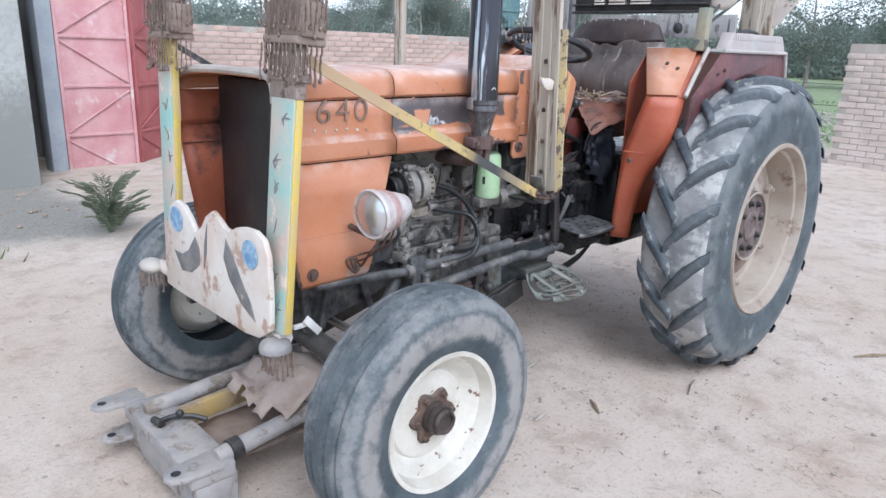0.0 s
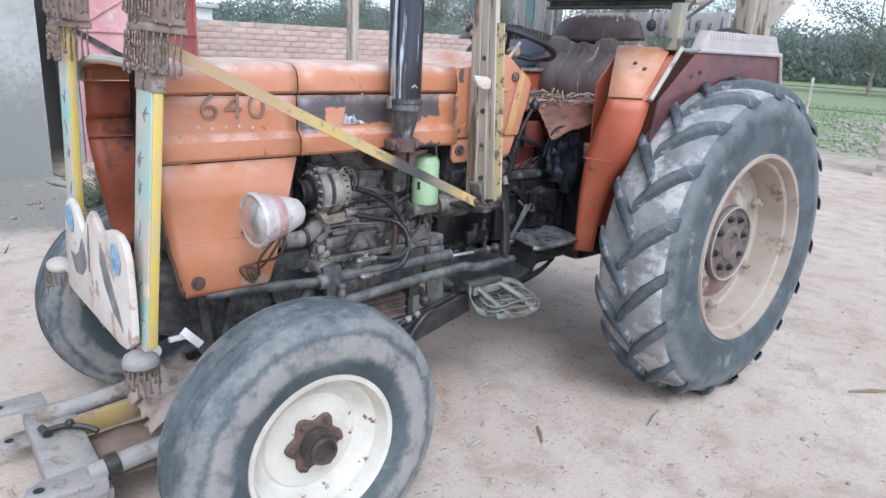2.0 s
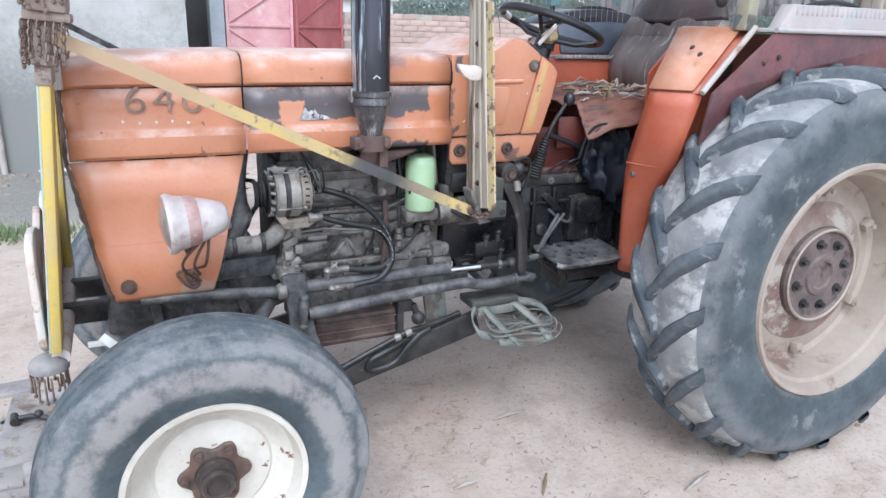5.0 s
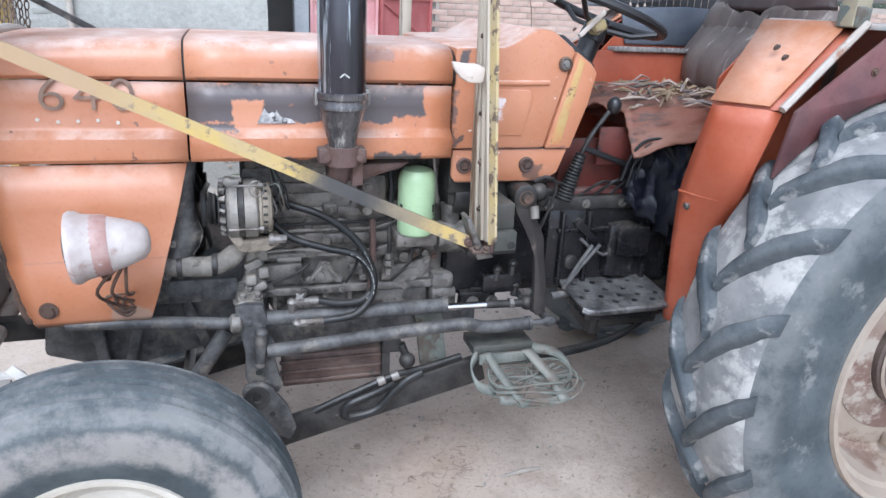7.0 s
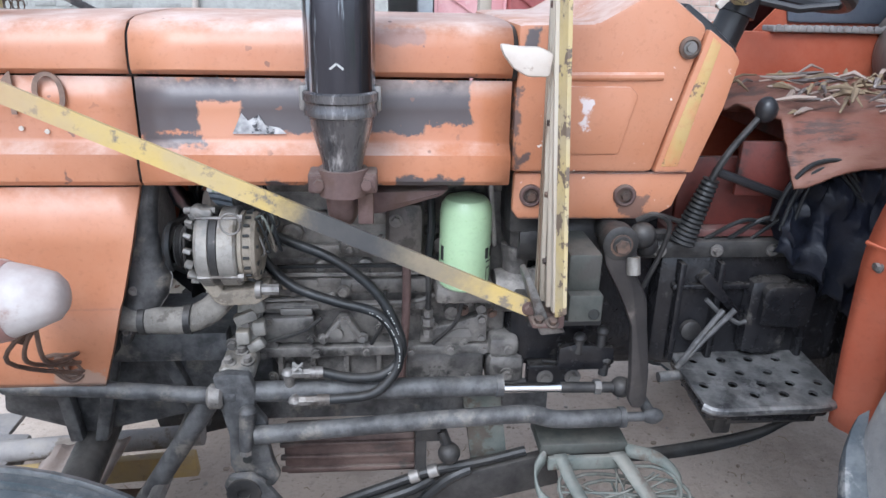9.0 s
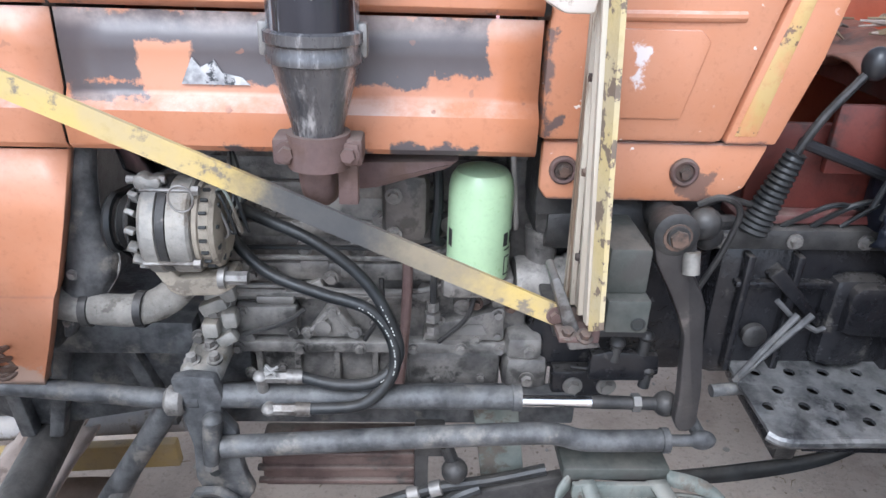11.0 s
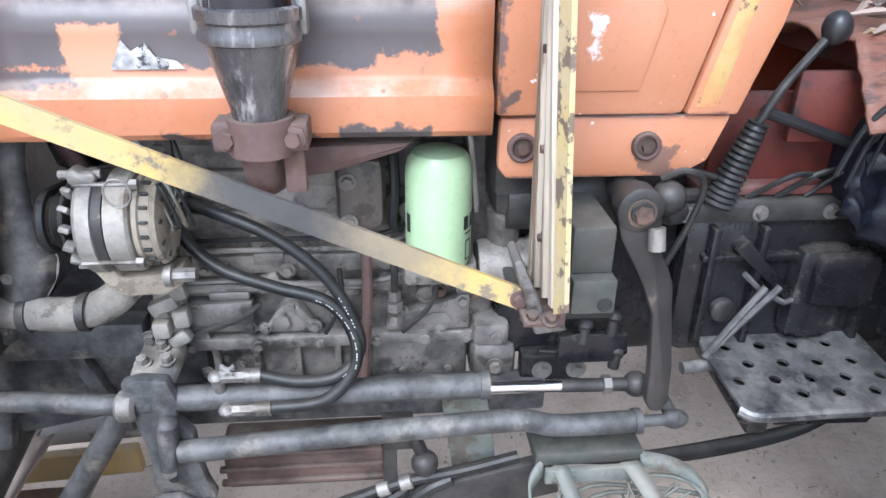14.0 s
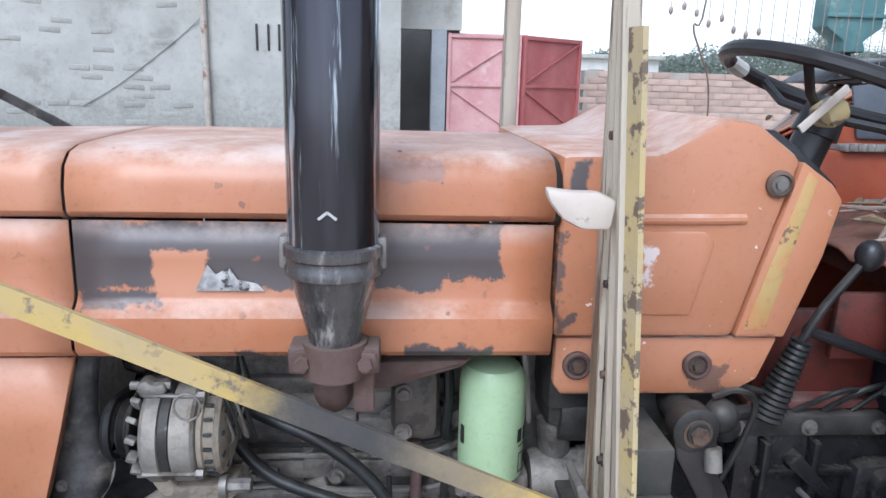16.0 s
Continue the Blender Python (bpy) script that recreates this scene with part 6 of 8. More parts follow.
    fp = part("front_plate", Build().prism([(0.265, 0.69), (0.335, 0.69), (0.345, 0.78), (0.36, 0.87), (0.31, 0.88), (0.295, 0.76), (0.262, 0.73)], "y", -0.215, -0.17, 0.008), M_cast_alu, tractor, "dusty grey timing plate")
    for x, z, w, h, d in ((0.312, 0.862, 0.020, 0.014, 0.020), (0.345, 0.840, 0.014, 0.020, 0.012), (0.322, 0.812, 0.024, 0.012, 0.016), (0.348, 0.790, 0.013, 0.016, 0.020), (0.315, 0.772, 0.014, 0.015, 0.024), (0.338, 0.748, 0.018, 0.012, 0.014), (0.305, 0.738, 0.012, 0.013, 0.010)):
        part("cast_lump", Build().box((x - w, -0.214 - d, z - h), (x + w, -0.205, z + h), 0.006, (0, 35 * math.sin(90 * x), 0)), M_cast_alu, fp)
    for x, z in ((0.285, 0.715), (0.315, 0.735), (0.32, 0.80), (0.335, 0.85), (0.29, 0.75)):
        part("plate_bolt", Build().bolt((x, -0.216, z), (0, -1, 0), 0.009, 0.010), M_block, fp)
    for k in range(4):
        x = 0.365 + 0.01 * k
        pts = curve_pts([(0.345, -0.25, 1.03 - 0.01 * k), (x, -0.29 - 0.01 * k, 1.03 + 0.012 * k), (x + 0.018, -0.30, 0.985), (x + 0.005, -0.29, 0.975 + 0.015 * k), (x + 0.01, -0.26, 1.03), (0.37, -0.2, 1.09)], 6)
        part("wire", Build().tube(pts, 0.0024, 6), (M_steel, M_hose, M_cage, M_hose)[k], a)
    belt = [(0.212, c[1] + 0.040 * math.cos(t), c[2] + 0.040 * math.sin(t)) for t in [math.pi * 0.5 + 0.35 * k for k in range(10)]]
    part("fan_belt", Build().tube([(0.212, -0.02, 0.98)] + belt + [(0.212, -0.02, 0.80)], 0.007, 6), M_hose, a)


alternator()


def radiator():
    r = part("radiator", Build().box((-0.02, -0.25, 0.74), (0.07, 0.25, 1.36), 0.01), M_iron, tractor, "dark dusty radiator core")
    for z in (0.80, 1.02, 1.24):
        part("radiator_bar", Build().box((-0.028, -0.25, z), (-0.018, 0.25, z + 0.012), 0.002), M_steel, r)
    sc = part("oil_cooler", Build().box((-0.115, -0.262, 0.76), (-0.03, 0.285, 1.335), 0.006), M_black, r, "black oil cooler before the radiator")
    for z, hh, y1 in ((1.265, 0.020, -0.13), (1.235, 0.006, -0.15), (1.20, 0.004, -0.14), (1.085, 0.012, -0.12), (1.065, 0.004, -0.12), (1.045, 0.010, -0.13), (1.02, 0.004, -0.14)):
        part("cooler_bar", Build().box((-0.124, -0.255, z), (-0.113, y1, z + hh), 0.002), M_alu, sc, "dull pale louvre bar")
    cw = Build()
    levels = [(1.115, 0.145, 0.202), (1.06, 0.138, 0.192), (1.013, 0.132, 0.187), (0.965, 0.124, 0.190), (0.925, 0.118, 0.202), (0.89, 0.112, 0.192), (0.853, 0.106, 0.165), (0.82, 0.102, 0.125), (0.79, 0.10, 0.112)]
    vs = [(a + (c - a) * i / 6, -0.252 - 0.030 * math.sin(math.pi * (0.1 + 0.75 * i / 6)), z) for z, a, c in levels for i in range(7)]
    cw.faces(vs, [(r * 7 + i, r * 7 + i + 1, r * 7 + i + 8, r * 7 + i + 7) for r in range(len(levels) - 1) for i in range(6)])
    fc = part("fan_cowl", cw, M_rod, tractor, "grimy curved fan cowl sheet", 0.004, 60)
    part("cowl_rim", Build().tube(curve_pts([(c, -0.266, z) for z, a, c in levels], 3), 0.003, 6), M_frame, fc)
    for z in (0.90, 0.815):
        part("cowl_screw", Build().bolt((0.135 if z > 0.85 else 0.112, -0.281, z), (0, -1, 0), 0.006, 0.006), M_steel, fc)
    h = part("bottom_hose", Build().tube(curve_pts([(0.08, -0.26, 0.84), (0.15, -0.275, 0.838), (0.215, -0.275, 0.835), (0.26, -0.26, 0.845), (0.295, -0.24, 0.875)], 6), 0.026, 16), M_water_hose, tractor, "dusty grey water hose")
    for x in (0.145, 0.228):
        part("hose_clip", Build().lathe([(0.0265, -0.007), (0.0295, -0.006), (0.0295, 0.006), (0.0265, 0.007)], (x, -0.275, 0.837), "x", 20), M_iron, h)
    fan = part("cooling_fan", Build().cyl((0.17, 0, 0.97), (0.21, 0, 0.97), 0.04, seg=16), M_black, tractor, "black cooling fan in the shade")
    for k in range(6):
        v = part("blade", Build().box((0.182, -0.04, 0.03), (0.188, 0.04, 0.20), 0.003, (0, 0, 25)), M_black, fan)
        v.matrix_basis = Matrix.Translation((0, 0, 0.97)) @ Matrix.Rotation(k * math.pi / 3, 4, "X")


radiator()


def chassis():
    part("front_support", Build().prism([(-0.20, 0.70), (0.36, 0.70), (0.36, 0.60), (0.20, 0.55), (-0.05, 0.50), (-0.22, 0.56)], "y", -0.16, 0.16, 0.015), M_rod, tractor, "dusty black cast front support")
    for x, z0, z1, t in ((-0.10, 0.50, 0.70, 0.02), (0.02, 0.50, 0.70, -0.05), (0.13, 0.53, 0.70, 0.06)):
        part("support_rib", Build().prism([(x, z1), (x + 0.028, z1), (x + t + 0.028, z0), (x + t, z0)], "y", -0.185, -0.158, 0.004), M_rod, tractor)
    part("support_rail", Build().box((-0.12, -0.215, 0.71), (0.28, -0.17, 0.775), 0.006), M_rod, tractor, "dusty dark side rail")
    ax = part("front_axle", Build().tube([(0, -0.56, 0.40), (-0.04, -0.30, 0.45), (-0.05, 0, 0.49), (-0.04, 0.30, 0.45), (0, 0.56, 0.40)], 0.040, 12), M_iron, tractor, "black front axle beam")
    for s in (-1, 1):
        part("king_pin", Build().cyl((0, s * 0.56, 0.30), (0, s * 0.56, 0.52), 0.036, seg=16), M_iron, ax)
        part("stub_axle", Build().cyl((0, s * 0.55, 0.395), (0, s * 0.69, 0.395), 0.034, seg=14), M_iron, ax)
    part("tie_rod", Build().tube([(0.13, -0.56, 0.45), (0.13, 0.56, 0.45)], 0.016, 10), M_steel, tractor)
    # steering bell crank standing by the timing plate
    crank = Build().prism([(0.270, 0.735), (0.298, 0.742), (0.340, 0.738), (0.350, 0.70), (0.344, 0.665), (0.366, 0.63), (0.366, 0.575), (0.374, 0.53), (0.385, 0.50), (0.37, 0.475), (0.30, 0.495), (0.287, 0.53), (0.291, 0.60), (0.280, 0.66)], "y", -0.322, -0.298, 0.006)
    ck = part("steering_arm", crank, M_rod, tractor, "grimy cast steering arm")
    part("lower_arm", Build().prism([(0.275, 0.495), (0.288, 0.518), (0.332, 0.520), (0.358, 0.498), (0.395, 0.44), (0.415, 0.37), (0.395, 0.335), (0.355, 0.36), (0.318, 0.41), (0.285, 0.452)], "y", -0.340, -0.324, 0.005), M_rod, ck, "flat iron lower arm")
    part("arm_boss", Build().lathe([(0.034, 0.0), (0.034, -0.006), (0.028, -0.008), (0.013, -0.008), (0.012, -0.003), (0, -0.003)], (0.314, -0.339, 0.479), "y", 24), M_iron, ck)
    for x, z, r in ((0.322, 0.545, 0.009), (0.352, 0.425, 0.008), (0.366, 0.502, 0.007)):
        part("arm_hole", Build().lathe([(r, -0.0008), (r * 0.8, -0.0012), (0, -0.0010)], (x, -0.3225 if z > 0.51 else -0.3405, z), "y", 14), M_ink, ck)
    part("link_pin", Build().cyl((0.334, -0.335, 0.665), (0.326, -0.342, 0.585), 0.0165, 0.0135, 14).ball((0.334, -0.335, 0.668), 0.017, 12, (1, 1, 0.6)), M_rod, ck)
    part("pin_nut", Build().cyl((0.326, -0.342, 0.588), (0.325, -0.343, 0.574), 0.012, seg=6), M_steel, ck)
    cap = part("arm_cap", Build().prism([(0.272, 0.705), (0.274, 0.732), (0.288, 0.744), (0.298, 0.736), (0.338, 0.734), (0.346, 0.712), (0.33, 0.70)], "y", -0.292, -0.20, 0.010), M_cast_alu, ck)
    for x, y in ((0.292, -0.272), (0.328, -0.268), (0.310, -0.228)):
        part("cap_bolt", Build().bolt((x, y, 0.736), (0, -0.2, 1), 0.009, 0.012), M_block, cap)
    part("rod_clamp", Build().lathe([(0.018, 0.256), (0.025, 0.262), (0.025, 0.282), (0.018, 0.288)], (0, -0.312, 0.688), "x", 16), M_block, ck)
    part("drop_tube", Build().cyl((0.25, -0.27, 0.655), (0.06, -0.27, 0.36), 0.021, seg=14), M_rod, tractor, "dark sloping tube under the rail")
    # rod forward to the front
    part("front_rod", Build().tube([(-0.12, -0.30, 0.715), (0.05, -0.305, 0.706), (0.27, -0.31, 0.688)], 0.0165, 12), M_rod, tractor, "grey dusty steering rod")
    # hydraulic steering cylinder
    cy = part("steering_cylinder", Build().lathe([(0, 0.27), (0.021, 0.27), (0.024, 0.275), (0.024, 0.31), (0.0205, 0.312), (0.0205, 0.82), (0.023, 0.822), (0.023, 0.836), (0, 0.838)], (0, -0.30, 0.689), "x", 24), M_rod, tractor, "oily dark hydraulic cylinder")
    part("piston_rod", Build().cyl((0.836, -0.30, 0.683), (0.955, -0.30, 0.681), 0.0105, seg=18), M_chrome, cy, "bright piston rod")
    part("rod_end", Build().cyl((0.955, -0.30, 0.681), (1.065, -0.30, 0.678), 0.0115, seg=14).ball((1.082, -0.30, 0.678), 0.022, 14), M_iron, cy)
    part("rod_nut", Build().cyl((1.025, -0.30, 0.680), (1.038, -0.30, 0.680), 0.016, seg=6), M_steel, cy)
    for x, y, z in ((0.425, -0.315, 0.738), (0.436, -0.325, 0.682)):
        ft = Build().cyl((x - 0.008, y, z), (x + 0.03, y, z), 0.010, seg=6).cyl((x + 0.03, y, z), (x + 0.055, y, z), 0.012, seg=12).ball((x - 0.012, y, z), 0.0135, 10, (1, 1, 0.8)).cyl((x - 0.012, y, z), (x - 0.012, -0.30, 0.69), 0.010, seg=10)
        part("hose_fitting", ft, M_steel, cy, "dull metal hose fitting")
    part("wire_twist", Build().tube([(0.43 + 0.012 * math.cos(2.1 * k), -0.325 + 0.006 * math.sin(1.3 * k), 0.757 + 0.009 * math.sin(2.7 * k)) for k in range(30)], 0.0014, 5), M_alu, cy)
    h1 = [(0.36, -0.20, 0.99), (0.42, -0.235, 0.978), (0.50, -0.262, 0.953), (0.57, -0.28, 0.905), (0.612, -0.292, 0.845), (0.632, -0.302, 0.775), (0.60, -0.318, 0.735), (0.54, -0.322, 0.728), (0.478, -0.315, 0.738)]
    h2 = [(0.345, -0.21, 0.965), (0.385, -0.235, 0.92), (0.43, -0.252, 0.888), (0.51, -0.272, 0.866), (0.585, -0.288, 0.848), (0.622, -0.302, 0.80), (0.622, -0.318, 0.745), (0.575, -0.332, 0.698), (0.488, -0.325, 0.682)]
    for h in (h1, h2):
        hose = part("hydraulic_hose", Build().tube(curve_pts(h, 9), 0.0098, 12), M_hose, tractor, "black rubber hydraulic hose")
        cp = curve_pts(h, 40)
        b = Build()
        for i in range(150, 235, 3):
            if i % 4 == 0:
                continue
            p, d = cp[i], (cp[i + 1] - cp[i]).normalized()
            sd = Vector((0, -1, 0)).cross(d).normalized() * 0.0009
            o = Vector((0, -0.0101, 0))
            b.faces([p + o - sd, p + o + d * 0.003 - sd, p + o + d * 0.003 + sd, p + o + sd], [(0, 1, 2, 3)])
        part("hose_print", b, M_pale_print, hose, "worn pale printed bars")
    # drag link below the cylinder
    dl = part("drag_link", Build().tube(curve_pts([(0.345, -0.335, 0.612), (0.50, -0.335, 0.622), (0.66, -0.335, 0.633), (0.86, -0.335, 0.643), (0.90, -0.335, 0.640), (0.95, -0.335, 0.628), (1.08, -0.335, 0.629)], 6), 0.0185, 14), M_rod, tractor, "bent dark drag link")
    part("link_end", Build().cyl((1.08, -0.335, 0.629), (1.125, -0.335, 0.629), 0.010, seg=12).ball((1.142, -0.335, 0.630), 0.0215, 14, (1.1, 0.7, 0.8)).cyl((1.142, -0.335, 0.628), (1.14, -0.28, 0.632), 0.012, seg=10), M_rod, dl)
    part("link_collar", Build().cyl((1.072, -0.335, 0.629), (1.084, -0.335, 0.629), 0.0215, seg=14), M_rod, dl)
    # lower beam and tubes beneath the engine
    part("under_beam", Build().box((0.30, -0.23, 0.575), (0.95, -0.19, 0.64), 0.006), M_rod, tractor, "dark beam under the sump")
    ut = part("under_tube", Build().box((0.385, -0.262, 0.455), (0.665, -0.20, 0.555), 0.008), M_under, tractor, "dark brown box section under the sump")
    for z in (0.468, 0.498, 0.530):
        part("box_rib", Build().box((0.378, -0.270, z), (0.672, -0.258, z + 0.010), 0.003), M_under, ut)
    part("tube_bracket", Build().box((0.66, -0.285, 0.545), (0.715, -0.22, 0.585), 0.005).box((0.66, -0.28, 0.46), (0.685, -0.25, 0.55), 0.004), M_iron, tractor)
    part("tube_knob", Build().cyl((0.715, -0.28, 0.57), (0.73, -0.285, 0.53), 0.012, seg=10).ball((0.732, -0.29, 0.520), 0.024, 14), M_iron, tractor)
    part("hanger_plate", Build().box((0.775, -0.25, 0.42), (0.855, -0.235, 0.66), 0.003, (0, -8, 0)), M_cage, tractor, "grey hanging flat plate")
    # gearbox and rear
    g = part("gearbox", Build().box((1.17, -0.20, 0.66), (1.62, 0.20, 0.935), 0.03), M_gear, tractor, "black gearbox housing")
    part("gearbox_top", Build().box((1.10, -0.215, 0.925), (1.75, 0.215, 0.965), 0.010), M_iron, tractor, "flanged gearbox top")
    for x in (1.215, 1.30, 1.505, 1.57):
        part("gearbox_rib", Build().box((x - 0.007, -0.222, 0.69), (x + 0.007, -0.19, 0.918), 0.004), M_gear, g)
    part("gearbox_rib", Build().box((1.20, -0.216, 0.855), (1.60, -0.19, 0.868), 0.004), M_gear, g)
    part("gearbox_cover", Build().prism([(1.385, 0.785), (1.385, 0.86), (1.40, 0.875), (1.49, 0.875), (1.50, 0.86), (1.50, 0.79), (1.48, 0.775)], "y", -0.250, -0.20, 0.010), M_gear, g)
    part("gearbox_plug", Build().lathe([(0.022, 0), (0.022, -0.012), (0.016, -0.016), (0, -0.016)], (1.255, -0.205, 0.76), "y", 18), M_iron, g)
    part("cover_strap", Build().tube([(1.268, -0.232, 0.842), (1.30, -0.238, 0.812), (1.345, -0.240, 0.788), (1.36, -0.238, 0.792)], 0.005, 6), M_rod, g)
    part("gearbox_bulge", Build().box((1.36, -0.235, 0.70), (1.47, -0.18, 0.885), 0.030), M_gear, g)
    part("gearbox_web", Build().prism([(1.27, 0.90), (1.36, 0.80), (1.36, 0.78), (1.25, 0.88)], "y", -0.225, -0.195, 0.004), M_gear, g)
    for k in range(5):
        part("gearbox_bolt", Build().bolt((1.16 + 0.12 * k, -0.216, 0.945), (0, -1, 0), 0.009, 0.009), M_steel, g)
    part("rear_housing", Build().box((1.62, -0.30, 0.52), (2.38, 0.30, 0.98), 0.05), M_gear, tractor, "black rear axle housing")
    part("rear_axle", Build().cyl((2.02, -0.70, 0.683), (2.02, 0.70, 0.683), 0.085, seg=20), M_iron, tractor)
    part("red_inner_panel", Build().box((1.17, 0.22, 0.96), (1.95, 0.25, 1.352), 0.008), M_red, tractor, "worn red panel on the far side of the foot well")
    ledge = part("panel_ledge", Build().box((1.55, 0.205, 1.352), (1.95, 0.262, 1.366), 0.003), M_frame, tractor, "pale ridged ledge on the red panel")
    for k in range(20):
        part("ledge_ridge", Build().box((1.556 + 0.0195 * k, 0.201, 1.355), (1.566 + 0.0195 * k, 0.206, 1.370), 0.0015), M_frame, ledge)
    part("floor_pan", Build().box((1.18, -0.20, 0.968), (1.95, 0.34, 0.985), 0.004), M_maroon, tractor, "dark red floor pan")
    # cables and lever stubs behind the pedal
    rng = random.Random(21)
    for k in range(5):
        a = Vector((1.26 + 0.05 * k, -0.20, 0.965))
        pts = curve_pts([a, a + Vector((0.06, -0.03 + 0.01 * k, 0.05)), a + Vector((0.16, 0.02, 0.02 + 0.03 * rng.random())), a + Vector((0.26, 0.0, 0.09 * rng.random()))], 6)
        part("loom_cable", Build().tube(pts, 0.003 + 0.0025 * rng.random(), 7), M_hose, tractor)


chassis()


def levers():
    b0, b1 = Vector((1.203, -0.215, 0.962)), Vector((1.240, -0.225, 1.098))
    rings = 15
    b = Build()
    pts, rad = [], []
    for i in range(rings * 2):
        t = i / (rings * 2 - 1)
        pts.append(b0.lerp(b1, t))
        rad.append((0.0275 - 0.0105 * t) * (1.0 if i % 2 else 0.84))
    b.tube(pts, 0.03, 20, radii=rad)
    g = part("gear_lever", b, M_hose, tractor, "gear lever in a black ribbed boot", sharp=20)
    part("stick", Build().tube(curve_pts([b1, (1.266, -0.228, 1.155), (1.315, -0.225, 1.220)], 5), 0.007, 10), M_iron, g)
    part("knob", Build().ball((1.326, -0.225, 1.235), 0.021, 14, (1, 1, 1.2)), M_black, g, "black ball knob")
    part("cross_rod", Build().cyl((1.245, -0.222, 1.115), (1.40, -0.215, 1.06), 0.009, seg=10), M_black, g)
    part("hand_lever", Build().tube([(1.10, -0.25, 1.02), (1.14, -0.24, 1.03), (1.19, -0.22, 1.01)], 0.005, 8), M_iron, tractor)
    # clutch pedal
    y0, y1 = -0.345, -0.322
    arm = Build().prism([(0.998, 1.028), (1.030, 1.045), (1.058, 1.028), (1.064, 0.985), (1.062, 0.955), (1.085, 0.915), (1.096, 0.888), (1.102, 0.84), (1.118, 0.74), (1.122, 0.672), (1.112, 0.654), (1.094, 0.654), (1.083, 0.675),
                         (1.082, 0.73), (1.070, 0.84), (1.058, 0.869), (1.035, 0.915), (1.006, 0.965), (0.996, 1.0)], "y", y0, y1, 0.006)
    p = part("clutch_pedal_arm", arm, M_pedal, tractor, "worn grey pedal arm")
    part("pivot_boss", Build().lathe([(0.033, 0.02), (0.033, -0.012), (0.026, -0.016), (0.018, -0.016), (0.016, -0.022), (0.008, -0.022), (0.0, -0.02)], (1.028, -0.335, 1.011), "y", 24), M_iron, p)
    part("pivot_nut", Build().bolt((1.028, -0.350, 1.009), (0, -1, 0), 0.014, 0.010), M_hub, p)
    part("arm_bore", Build().cyl((1.057, -0.352, 0.952), (1.055, -0.345, 0.984), 0.0125, seg=18), M_cast_alu, p)
    part("pedal_shaft", Build().cyl((1.028, -0.33, 1.011), (1.028, -0.18, 1.011), 0.024, seg=16), M_iron, p)
    j = part("linkage_joint", Build().ball((1.085, -0.30, 1.01), 0.026, 12).ball((1.10, -0.285, 0.985), 0.024, 12).cyl((1.085, -0.30, 1.01), (1.14, -0.27, 1.00), 0.012, seg=10), M_iron, tractor)
    part("joint_wire", Build().tube(curve_pts([(1.07, -0.30, 1.04), (1.10, -0.31, 1.055), (1.135, -0.30, 1.03), (1.13, -0.29, 0.97), (1.11, -0.28, 0.90), (1.09, -0.27, 0.84)], 6), 0.005, 7), M_iron, j)
    for k in range(2):
        part("pedal_rod", Build().tube([(1.22, -0.25, 0.69), (1.25 + 0.012 * k, -0.26, 0.76), (1.30 + 0.025 * k, -0.25, 0.825)], 0.006, 8), M_rod, tractor, "bent brake rod")
    part("pedal_stub", Build().cyl((1.182, -0.25, 0.668), (1.25, -0.245, 0.672), 0.0115, seg=14), M_rod, tractor, "bright worn pivot stub")


levers()


